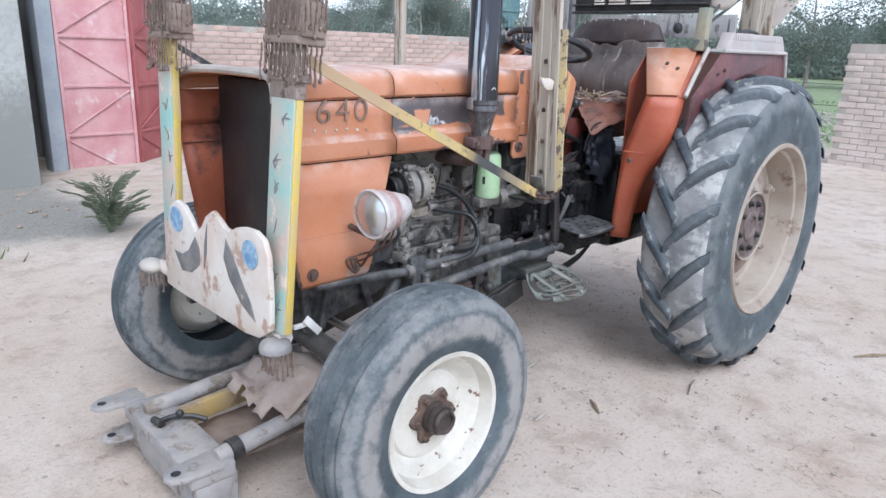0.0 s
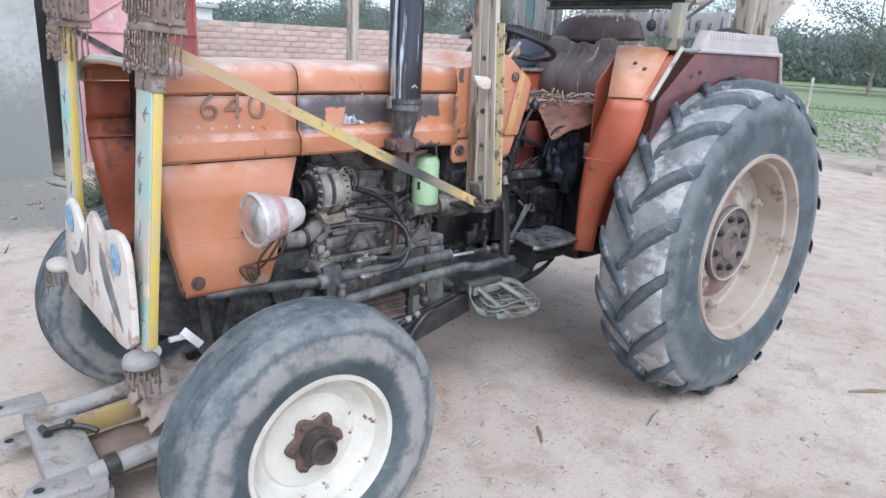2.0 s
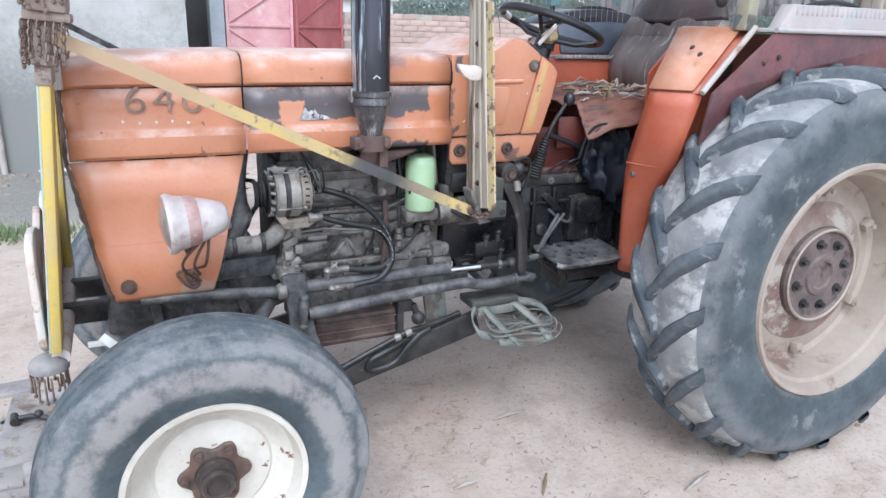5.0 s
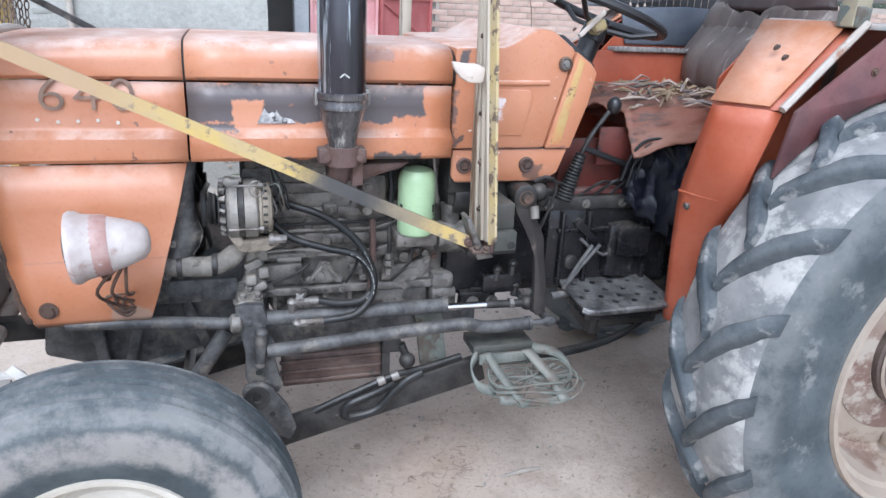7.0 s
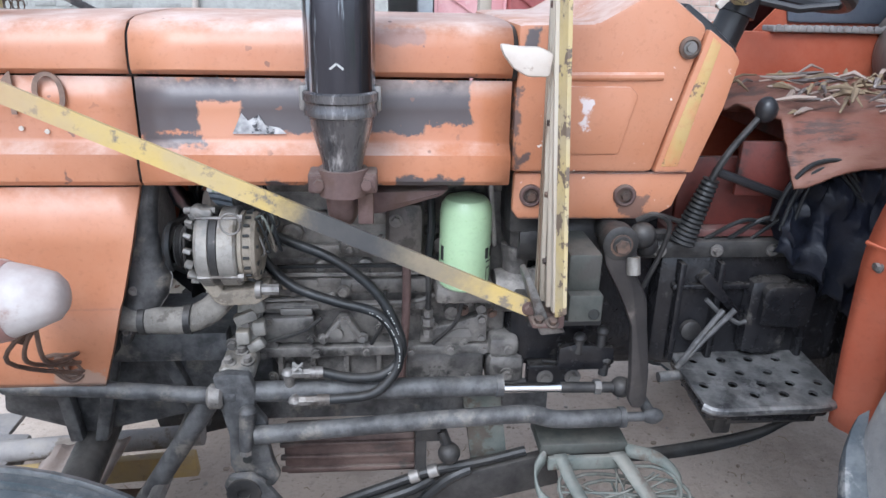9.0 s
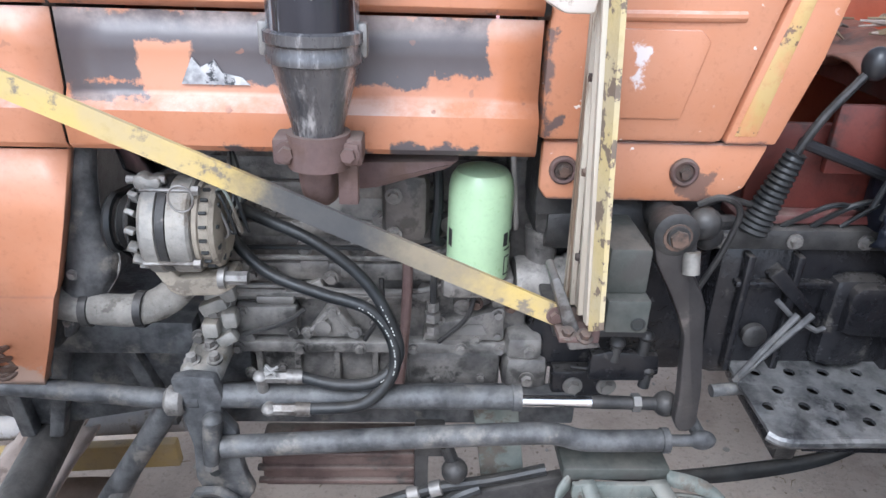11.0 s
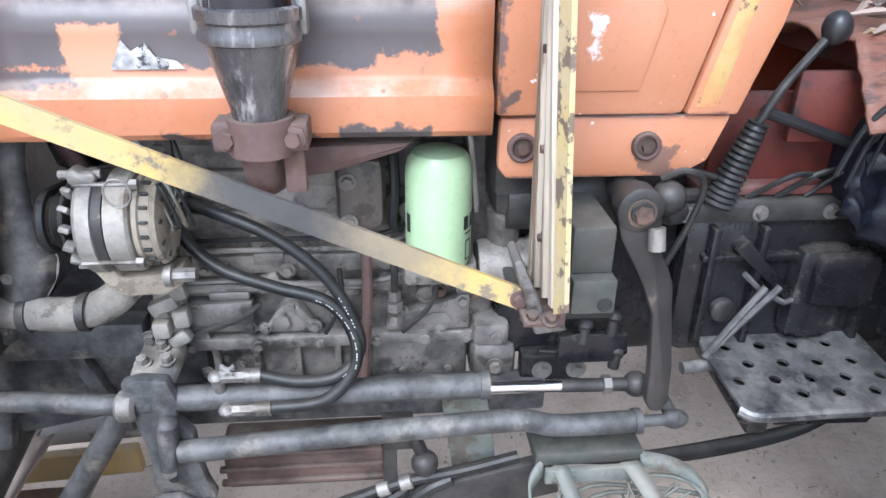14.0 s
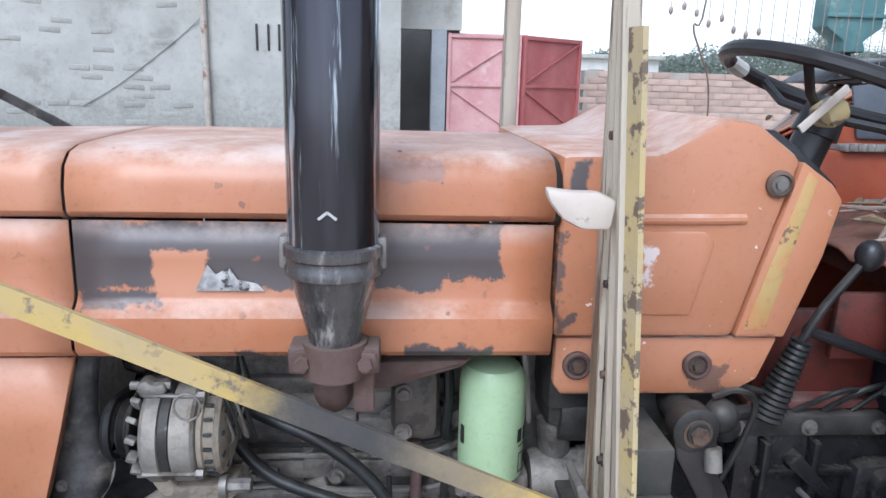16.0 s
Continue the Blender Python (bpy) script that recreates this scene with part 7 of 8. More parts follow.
def step():
    x0, x1, y0, y1, z = 1.262, 1.56, -0.385, -0.165, 0.660
    lift = Matrix.Translation((-0.036, 0, 0.016)) @ Matrix.Translation((0, y0, z)) @ Matrix.Rotation(radians(5), 4, "X") @ Matrix.Translation((0, -y0, -z))
    outline = [(x0, y1), (x0 - 0.004, -0.26), (1.262, y0 + 0.01), (1.285, y0), (1.50, y0), (x1, y0 + 0.02), (x1, y1)]
    rows = ((-0.178, 1.285), (-0.230, 1.300), (-0.277, 1.320), (-0.317, 1.286), (-0.352, 1.316))
    holes = [(xs + 0.0615 * k, yy) for yy, xs in rows for k in range(5) if xs + 0.0615 * k < x1 - 0.02 and not (yy < -0.34 and k == 0)]
    pts, edges = [Vector(p) for p in outline], [(i, (i + 1) % len(outline)) for i in range(len(outline))]
    for hx, hy in holes:
        i0 = len(pts)
        pts += [Vector((hx + 0.0102 * math.cos(2 * math.pi * q / 12), hy + 0.0102 * math.sin(2 * math.pi * q / 12))) for q in range(12)]
        edges += [(i0 + q, i0 + (q + 1) % 12) for q in range(12)]
    b = Build()
    vs = [b.bm.verts.new((v.x, v.y, z + 0.006)) for v in pts]
    es = [b.bm.edges.new((vs[i], vs[k])) for i, k in edges]
    bmesh.ops.triangle_fill(b.bm, use_beauty=True, use_dissolve=False, edges=es, normal=(0, 0, 1))
    bmesh.ops.recalc_face_normals(b.bm, faces=b.bm.faces[:])
    if b.bm.faces[:][0].normal.z < 0:
        bmesh.ops.reverse_faces(b.bm, faces=b.bm.faces[:])
    s = part("step_plate", b, M_step, tractor, "dark perforated steel foot plate", 0.006, 0)
    s.matrix_basis = lift
    part("step_edge", Build().tube(curve_pts([(1.262, y0 + 0.012, z - 0.002), (1.29, y0 - 0.002, z - 0.004), (1.40, y0, z - 0.005), (1.505, y0 + 0.001, z - 0.004), (1.555, y0 + 0.02, z - 0.003)], 4), 0.0105, 10), M_step, s, "worn bright edge")
    part("step_side", Build().prism([(1.29, z), (1.51, z), (1.49, 0.615), (1.33, 0.62)], "y", y0 + 0.012, y0 + 0.02), M_gear, s)
    part("under_tray", Build().box((1.275, -0.365, 0.612), (1.54, -0.17, 0.640), 0.01), M_gear, s, "black tray under the step")
    part("step_bracket", Build().box((1.34, -0.30, 0.52), (1.38, -0.16, 0.63), 0.006).box((1.36, -0.31, 0.555), (1.56, -0.28, 0.585), 0.004), M_iron, s, "black bracket under the step")
    flap, low = Build(), curve_pts([(1.00, -0.285, 0.495), (1.15, -0.265, 0.462), (1.30, -0.25, 0.462), (1.43, -0.25, 0.495), (1.52, -0.25, 0.55)], 6)
    n = len(low)
    vs = [p + Vector((0, 0.012 * v, 0.026 * v * math.sin(math.pi * (0.12 + 0.8 * i / n)))) for i, p in enumerate(low) for v in (0, 1)]
    flap.faces(vs, [(2 * i, 2 * i + 2, 2 * i + 3, 2 * i + 1) for i in range(n - 1)])
    part("tongue", flap, M_hose, tractor, "black bent rubber strap under the step", 0.012)
    part("brake_spring_box", Build().box((1.33, -0.24, 0.53), (1.54, -0.10, 0.63), 0.03), M_gear, tractor)


step()


def canopy_posts():
    # near front post: a forward-facing board, its outer edge leaning, with an angle iron on that edge
    def inner(z):
        return 0.886 - 0.02 * (z - 0.9)

    def outer(z):
        return 0.886 - 0.068 * (z - 0.9)
    b = Build()
    for f0, f1, t0, t1 in ((0.015, 0.985, 0.0, 0.012), (0.0, 0.12, -0.006, 0.03), (0.88, 1.0, -0.006, 0.014), (0.30, 0.36, -0.007, 0.0), (0.64, 0.70, -0.007, 0.0)):
        vs = []
        for z in (0.90, 1.2, 1.6, 2.0, 2.40):
            for f, t in ((f0, t0), (f0, t1), (f1, t1), (f1, t0)):
                vs.append((inner(z) + (outer(z) - inner(z)) * f + t, -0.325 - 0.145 * f, z + (0.035 * f if z < 1 else 0)))
        polys = [(0, 1, 2, 3), (19, 18, 17, 16)] + [(4 * k + q, 4 * k + 4 + q, 4 * k + 4 + (q + 1) % 4, 4 * k + (q + 1) % 4) for k in range(4) for q in range(4)]
        fs = b.faces(vs, polys)
        bmesh.ops.recalc_face_normals(b.bm, faces=fs)
    p = part("canopy_post", b, M_post, tractor, "cream painted post with flaking paint")
    y = Build()
    vs = []
    for z in (0.945, 1.535):
        xx = outer(z)
        k = 0.018 if z < 1 else 0.0
        vs += [(xx, -0.4715, z - k), (xx + 0.006, -0.497, z), (xx + 0.012, -0.497, z), (xx + 0.006, -0.4715, z - k)]
    fs = y.faces(vs, [(0, 1, 2, 3), (7, 6, 5, 4), (0, 4, 5, 1), (1, 5, 6, 2), (2, 6, 7, 3), (3, 7, 4, 0)])
    bmesh.ops.recalc_face_normals(y.bm, faces=fs)
    part("angle_iron", y, M_yellow_chip, p, "chipped yellow angle iron")
    foot = part("foot_flange", Build().box((0.850, -0.455, 0.897), (0.905, -0.37, 0.906), 0.003).box((0.893, -0.455, 0.90), (0.905, -0.37, 0.945), 0.003), M_rust, p, "rusty welded foot")
    for fx, fy in ((0.862, -0.445), (0.885, -0.452)):
        part("foot_bolt", Build().bolt((fx, fy, 0.906), (0, -0.5, 0.9), 0.008, 0.009), M_hub, foot)
    w = Build().prism([(0.770, 1.366), (0.776, 1.350), (0.792, 1.330), (0.815, 1.318), (0.848, 1.318), (0.853, 1.352), (0.83, 1.362), (0.80, 1.362)], "y", -0.455, -0.437, 0.006)
    part("white_tab", w, M_plate, p, "pale folded metal tab")
    for z in (1.0, 1.12, 1.24, 1.42):
        part("post_rivet", Build().bolt(((inner(z) + outer(z)) / 2 - 0.001, -0.40, z), (-1, 0, 0), 0.006, 0.006), M_hub, p)
    part("gusset", Build().prism([(0.835, 0.985), (0.845, 0.99), (0.885, 0.90), (0.915, 0.88), (0.87, 0.875)], "y", -0.44, -0.38, 0.004), M_steel, p, "grey bracket gusset")
    blk = part("post_block", Build().box((0.925, -0.405, 0.882), (0.988, -0.27, 0.935), 0.005).box((0.925, -0.385, 0.935), (0.985, -0.20, 1.005), 0.005), M_block_green, tractor, "grey green mounting block")
    part("block_hole", Build().lathe([(0.011, -0.001), (0.009, -0.0015), (0.008, 0.0), (0.0, 0.0)], (0.972, -0.4055, 0.898), "y", 16), M_ink, blk)
    part("post_foot", Build().box((0.855, -0.40, 0.872), (0.99, -0.19, 0.884), 0.003), M_iron, blk)
    # yellow flat bar from the front guard down to the foot
    a, c = Vector((-0.275, -0.452, 1.436)), Vector((0.864, -0.412, 0.910))
    d = (c - a).normalized()
    up = Vector((0, -1, 0)).cross(d).normalized()
    if up.z < 0:
        up = -up
    q = Build()
    vs = []
    for e in (a, c):
        vs += [e + up * 0.0155, e + up * 0.0155 + Vector((0, 0.007, 0)), e - up * 0.0155 + Vector((0, 0.007, 0)), e - up * 0.0155]
    fs = q.faces(vs, [(0, 1, 2, 3), (7, 6, 5, 4), (0, 4, 5, 1), (1, 5, 6, 2), (2, 6, 7, 3), (3, 7, 4, 0)])
    bmesh.ops.recalc_face_normals(q.bm, faces=fs)
    bar = part("diagonal_brace", q, M_yellow_bar, tractor, "worn yellow flat bar brace")
    part("brace_bolt", Build().bolt(c + Vector((-0.012, -0.001, 0.006)), (0, -1, 0), 0.009, 0.008), M_rust, bar)
    # far front post and the rear posts
    def plain(name, x, yy, z0, z1, material, label, wx=0.05, wy=0.09):
        pp = part(name, Build().box((x - wx / 2, yy - wy / 2, z0), (x + wx / 2, yy + wy / 2, z1), 0.006), material, tractor, label)
        for z in (z0 + 0.22, z0 + 0.42):
            part("post_ring", Build().box((x - wx / 2 - 0.008, yy - wy / 2 - 0.008, z), (x + wx / 2 + 0.008, yy + wy / 2 + 0.008, z + 0.025), 0.004), M_rust, pp)
        return pp
    plain("canopy_post", 0.870, 0.445, 0.90, 2.40, M_post, "cream painted post on the far side", 0.032, 0.055)
    rear = part("rear_canopy_post", Build().box((2.505, -0.565, 1.49), (2.555, -0.395, 2.40), 0.008).box((2.498, -0.50, 1.49), (2.506, -0.46, 2.40), 0.003), M_post, tractor, "wide cream rear canopy post")
    leaf = [(-0.56, 1.60), (-0.60, 1.635), (-0.655, 1.71), (-0.70, 1.80), (-0.735, 1.92), (-0.745, 2.10), (-0.56, 2.10)]
    part("leaf_board", Build().prism(leaf, "x", 2.515, 2.535, 0.004), M_plate, rear, "white leaf shaped ornamental board")
    part("green_leaf", Build().prism([(-0.615, 1.745), (-0.64, 1.735), (-0.675, 1.79), (-0.70, 1.90), (-0.71, 2.06), (-0.675, 2.07), (-0.645, 1.97), (-0.66, 1.90), (-0.635, 1.83)], "x", 2.511, 2.5155, 0.001), M_green_leaf, rear, "green painted leaf")
    # painted board post on the far mudguard
    col = part("painted_board_post", Build().box((2.19, 0.47, 1.49), (2.215, 0.77, 2.40), 0.005), M_column, tractor, "grey cream board post with a teal inset")
    for y0, y1, tt in ((0.47, 0.50, 0.018), (0.60, 0.615, 0.010), (0.69, 0.705, 0.010), (0.745, 0.77, 0.018), (0.535, 0.55, 0.008)):
        part("board_bead", Build().box((2.19 - tt, y0, 1.49), (2.191, y1, 2.40), 0.004), M_column, col)
    part("teal_inset", Build().prism([(0.625, 1.62), (0.653, 1.585), (0.68, 1.62), (0.68, 2.3), (0.625, 2.3)], "x", 2.186, 2.1895), M_cup, col, "teal painted inset")
    part("dark_edge", Build().box((2.18, 0.445, 1.49), (2.225, 0.47, 2.40), 0.004), M_plate_grey, col)
    # dark covered box on the far mudguard
    bx = Build()
    arch = curve_pts([(1.60, 1.492, 0), (1.66, 1.525, 0), (1.78, 1.552, 0), (1.90, 1.562, 0), (2.04, 1.552, 0), (2.16, 1.525, 0), (2.20, 1.492, 0)], 3)
    bx.prism([(p[0], p[1]) for p in arch], "y", 0.42, 0.60, 0.008)
    tb = part("toolbox", bx, M_black, tractor, "black arched tool box on the far mudguard")
    part("toolbox_face", Build().prism([(1.63, 1.488), (1.70, 1.498), (1.90, 1.508), (2.10, 1.498), (2.17, 1.488), (2.15, 1.37), (1.66, 1.37)], "y", 0.335, 0.343, 0.006), M_slate, tb, "blue grey vinyl face")
    # pale ornamental board between the rear posts
    va = part("rear_valance", Build().box((2.46, -0.40, 1.55), (2.478, 0.50, 1.672), 0.004), M_column, tractor, "weathered pale board across the rear posts")
    for k in range(15):
        y0 = -0.37 + 0.058 * k
        part("valance_slot", Build().box((2.4575, y0, 1.575 + 0.012 * (k % 2)), (2.461, y0 + 0.012 + 0.010 * (k * 7 % 3), 1.650 - 0.014 * (k * 5 % 3)), 0.002), M_frame, va)
    lampb = part("ornament_cup", Build().prism([(1.668, 1.74), (1.668, 1.63), (1.717, 1.597), (1.719, 1.57), (1.779, 1.57), (1.771, 1.597), (1.815, 1.63), (1.812, 1.74)], "y", 0.53, 0.60, 0.006), M_cup, tractor, "teal painted cup shaped box on the far mudguard")
    part("cup_rim", Build().box((1.662, 0.522, 1.652), (1.820, 0.53, 1.662), 0.002), M_cup, lampb)
    part("cup_stem", Build().cyl((1.75, 0.565, 1.485), (1.75, 0.565, 1.575), 0.012, seg=8), M_iron, lampb)
    st = part("fender_stick", Build().box((1.716, -0.600, 1.478), (1.762, -0.550, 1.66), 0.006, (0, 4, 0)), M_stub, tractor, "short dull cream stub post on the mudguard")
    part("stub_socket", Build().box((1.712, -0.602, 1.478), (1.762, -0.546, 1.53), 0.006, (0, 0, 8)), M_cage, st, "grey green socket")
    rail = part("cross_rail", Build().box((1.74, -0.585, 1.640), (1.775, 0.13, 1.652), 0.003).box((1.74, -0.575, 1.675), (1.775, 0.13, 1.685), 0.003).box((1.74, -0.575, 1.722), (1.78, 0.13, 1.736), 0.003).box((1.762, -0.58, 1.645), (1.772, 0.13, 1.73), 0.003), M_iron, tractor, "dark louvred cross rail above the seat")
    part("rail_hanger", Build().cyl((1.76, 0.11, 1.73), (1.80, 0.13, 2.38), 0.010, seg=8), M_iron, rail)
    part("rail_hanger", Build().cyl((1.76, -0.50, 1.73), (1.80, -0.50, 2.38), 0.008, seg=8), M_iron, rail)
    for y0, y1 in ((-0.30, -0.20), (-0.17, -0.08), (-0.055, 0.0)):
        for z in (1.684, 1.698, 1.712):
            part("pale_slot", Build().box((1.7365, y0 + 0.006 * (z > 1.69), z - 0.004), (1.7625, y1, z + 0.004), 0.001), M_plate, rail, "pale painted louvre line")
    part("speaker", Build().lathe([(0.0, 0.03), (0.05, 0.02), (0.088, -0.01), (0.105, -0.015), (0.112, 0.0), (0.105, 0.06), (0.0, 0.09)], (1.755, -0.135, 1.845), "x", 28), M_plate_grey, rail, "dark grey round loudspeaker")
    rng = random.Random(2)
    for k in range(20):
        yy = -0.54 + k * 0.033
        ln = rng.uniform(0.015, 0.05)
        part("rail_strand", Build().tube([(1.75, yy, 1.642), (1.75, yy + rng.uniform(-.006, .006), 1.642 - ln)], 0.0022, 5).ball((1.75, yy, 1.642 - ln), 0.005, 6), M_bead, rail)
    part("tassel", Build().ball((1.75, -0.45, 1.575), 0.021, 10, (1, 1, 1.2)).cyl((1.75, -0.45, 1.59), (1.75, -0.45, 1.645), 0.002, seg=5), M_strand, rail, "black hanging tassel")
    lamp = part("ornament_ring", Build().lathe([(0.040, -0.018), (0.072, -0.012), (0.080, 0.0), (0.072, 0.014), (0.040, 0.014)], (1.80, -0.615, 1.735), "x", 24, True), M_plate, tractor, "pale ornamental ring with a dark cup")
    part("ring_cup", Build().lathe([(0.042, -0.012), (0.036, 0.02), (0.0, 0.035)], (1.80, -0.615, 1.735), "x", 20), M_black, lamp, "dark cup")
    part("ring_stay", Build().cyl((1.745, -0.575, 1.60), (1.80, -0.62, 1.69), 0.007, seg=8).cyl((1.745, -0.575, 1.58), (1.95, -0.64, 1.72), 0.007, seg=8).cyl((1.95, -0.64, 1.72), (2.48, -0.55, 2.05), 0.007, seg=8), M_block_green, lamp)
    # bead fringe over the steering wheel, hung from a roof batten
    bt = part("roof_batten", Build().box((1.10, 0.395, 1.93), (2.50, 0.425, 1.97), 0.004), M_post, tractor, "thin batten under the canopy")
    for k in range(30):
        x = 1.16 + k * 0.03
        z = 1.66 - 0.30 * (x - 1.20) + 0.012 * math.sin(k * 2.3)
        part("bead_string", Build().tube([(x, 0.405, 1.93), (x + 0.002, 0.405, z)], 0.0010, 4).ball((x + 0.002, 0.405, z), 0.0055, 8, (1, 1, 1.7)), M_bead, bt)
    part("hanging_string", Build().tube(curve_pts([(1.09, -0.10, 1.95), (1.082, -0.10, 1.607), (1.066, -0.10, 1.57), (1.08, -0.10, 1.532), (1.098, -0.10, 1.489), (1.104, -0.10, 1.437), (1.101, -0.10, 1.405)], 5), 0.0016, 5), M_chain, bt, "thin brown string hanging on the cowl")
    for yy in (-0.40, 0.44):
        part("side_batten", Build().box((0.80, yy - 0.02, 2.40), (2.54, yy + 0.02, 2.44), 0.004), M_post, tractor)


canopy_posts()


def front_guard():
    # posts with painted faces
    for (y0, y1, lean) in ((-0.470, -0.348, 5.0), (0.205, 0.31, 2.2)):
        post = part("guard_post", Build().box((-0.338, y0, 0.66), (-0.314, y1, 1.47), 0.004), M_yellow, tractor, "yellow guard post with painted front")
        rng = random.Random(4 if y0 < 0 else 9)
        strip = part("painted_panel", Build().box((-0.3425, y0 + 0.004, 0.66), (-0.3375, y1 - 0.006, 1.375), 0.0015), M_floral, post, "faded teal and peach flower paint")
        for k in range(6):
            z = 0.72 + 0.105 * k + rng.uniform(-0.02, 0.02)
            yc = (y0 + y1) / 2 + rng.uniform(-0.025, 0.025)
            for j in range(rng.choice((1, 2, 3))):
                pts = curve_pts([(-0.343, yc, z), (-0.343, yc + rng.uniform(-0.012, 0.012), z + 0.02), (-0.343, yc + rng.uniform(-0.03, 0.03), z + rng.uniform(0.02, 0.05))], 3)
                n = len(pts)
                part("painted_stroke", Build().tube(pts, 0.002, 5, radii=[0.0008 + 0.0022 * math.sin(math.pi * (q + 0.5) / n) for q in range(n)]), M_plate_grey, strip)
        if y0 < 0:
            part("rust_sleeve", Build().box((-0.3445, y0 - 0.004, 1.315), (-0.310, y1 + 0.004, 1.475), 0.005).box((-0.350, y0 - 0.012, 1.36), (-0.305, y1 + 0.012, 1.385), 0.004), M_sleeve, post, "grey brown rusty sleeve")
        part("capital", Build().box((-0.352, y0 - 0.032, 1.475), (-0.275, y1 + 0.032, 1.565), 0.008), M_cap, post, "brown ornamented capital block")
        # chain fringes, in tiers
        tiers = ((1.455, 0.085), (1.60, 0.115), (1.745, 0.12))
        for ti, (zt, hh) in enumerate(tiers):
            grow = 0.022 + 0.012 * ti
            part("fringe_cap", Build().box((-0.362, y0 - grow, zt), (-0.268, y1 + grow, zt + 0.022), 0.006), M_cap, post)
            part("fringe_band", Build().box((-0.354, y0 - grow + 0.008, zt + 0.02), (-0.276, y1 + grow - 0.008, zt + 0.05), 0.006), M_cap, post)
            edge = []
            n = 9
            for i in range(n):
                edge.append((-0.363, y0 - grow + (y1 - y0 + 2 * grow) * i / (n - 1)))
            for i in range(1, 6):
                edge.append((-0.363 + 0.095 * i / 6, y0 - grow))
                edge.append((-0.363 + 0.095 * i / 6, y1 + grow))
            for x, yy in edge:
                b = Build()
                ln = hh * rng.uniform(0.75, 1.12)
                n = 4
                wob = rng.uniform(0, 6.28)
                for j in range(n):
                    zz = zt - ln * (j + 0.5) / n
                    w = 0.0055 + 0.0025 * (j % 2)
                    ox = 0.003 * math.sin(wob + 1.7 * j)
                    ring = [(x + (w * 0.5) * math.cos(t), yy + ox + w * math.cos(t), zz + (ln / n) * 0.56 * math.sin(t)) for t in [2 * math.pi * q / 8 for q in range(9)]]
                    b.tube(ring, 0.0021, 4, cap=False)
                b.ball((x, yy, zt - ln - 0.004), 0.0055, 6, (1, 1, 1.3))
                part("chain", b, M_chain, post)
        post.matrix_basis = Matrix.Translation((-0.32, 0, 0.66)) @ Matrix.Rotation(radians(lean), 4, "Y") @ Matrix.Translation((0.32, 0, -0.66))
        part("guard_top", Build().box((-0.345, y0 - 0.01, 1.47), (-0.285, y1 + 0.01, 1.95), 0.004), M_cap, post, "dark ornamented upper post")
    fa, fc = Vector((-0.29, 0.335, 1.467)), Vector((0.50, 0.375, 1.035))
    fb = Build()
    vs = []
    for e in (fa, fc):
        vs += [e + Vector((0.005, 0, 0.008)), e + Vector((0.005, 0.007, 0.008)), e + Vector((-0.005, 0.007, -0.008)), e + Vector((-0.005, 0, -0.008))]
    fs = fb.faces(vs, [(0, 1, 2, 3), (7, 6, 5, 4), (0, 4, 5, 1), (1, 5, 6, 2), (2, 6, 7, 3), (3, 7, 4, 0)])
    bmesh.ops.recalc_face_normals(fb.bm, faces=fs)
    part("diagonal_brace", fb, M_rod, tractor, "dull dark flat bar brace on the far side")
    # painted plate between the posts
    outline = [(0.25, 0.632), (0.240, 0.72), (0.212, 0.85), (0.178, 0.925), (0.125, 0.953), (0.075, 0.940), (0.035, 0.908), (0.0, 0.872), (-0.04, 0.895), (-0.078, 0.938), (-0.12, 0.962), (-0.155, 0.945), (-0.19, 0.924), (-0.225, 0.92),
               (-0.26, 0.938), (-0.31, 0.950), (-0.37, 0.952), (-0.415, 0.935), (-0.435, 0.89), (-0.44, 0.78), (-0.435, 0.67), (-0.37, 0.628), (-0.29, 0.618), (-0.08, 0.622), (0.17, 0.625)]
    pl = Build().prism(outline, "x", -0.366, -0.346, 0.006)
    plate = part("painted_plate", pl, M_plate_worn, tractor, "white painted guard plate with blue rosettes")
    for yy, zz in ((0.127, 0.888), (-0.345, 0.878)):
        part("rosette", Build().lathe([(0.043, -0.0025), (0.042, -0.004), (0.014, -0.0045), (0, -0.0045)], (-0.366, yy, zz), "x", 24), M_blue, plate, "blue painted rosette")
    for pts in ([(0.16, 0.775), (0.10, 0.775), (0.05, 0.80), (0.0, 0.855), (-0.025, 0.82), (-0.02, 0.765), (0.04, 0.725), (0.11, 0.715)], [(-0.205, 0.895), (-0.185, 0.83), (-0.215, 0.77), (-0.28, 0.71), (-0.36, 0.675), (-0.335, 0.73), (-0.285, 0.79), (-0.245, 0.85)], [(-0.09, 0.92), (-0.075, 0.82), (-0.05, 0.76), (-0.06, 0.84)]):
        part("grey_ornament", Build().prism(pts, "x", -0.3685, -0.3655, 0.001), M_plate_grey, plate)
    bump = part("bumper_bar", Build().tube(curve_pts([(-0.335, 0.36, 0.665), (-0.325, 0.15, 0.645), (-0.32, -0.15, 0.632), (-0.32, -0.445, 0.640)], 4), 0.022, 14), M_plate_worn, tractor, "dirty white bumper bar with round end caps")
    part("bumper_end", Build().lathe([(0.0, 0.024), (0.028, 0.022), (0.042, 0.012), (0.047, 0.0), (0.047, -0.012), (0.042, -0.014), (0.0, -0.014)], (-0.350, -0.435, 0.622), "z", 24), M_frame, bump, "scuffed grey end cap")
    part("bumper_end", Build().ball((-0.365, 0.375, 0.665), 0.045, 18, (0.9, 1.2, 0.6)), M_white_edge, bump)
    rng = random.Random(12)
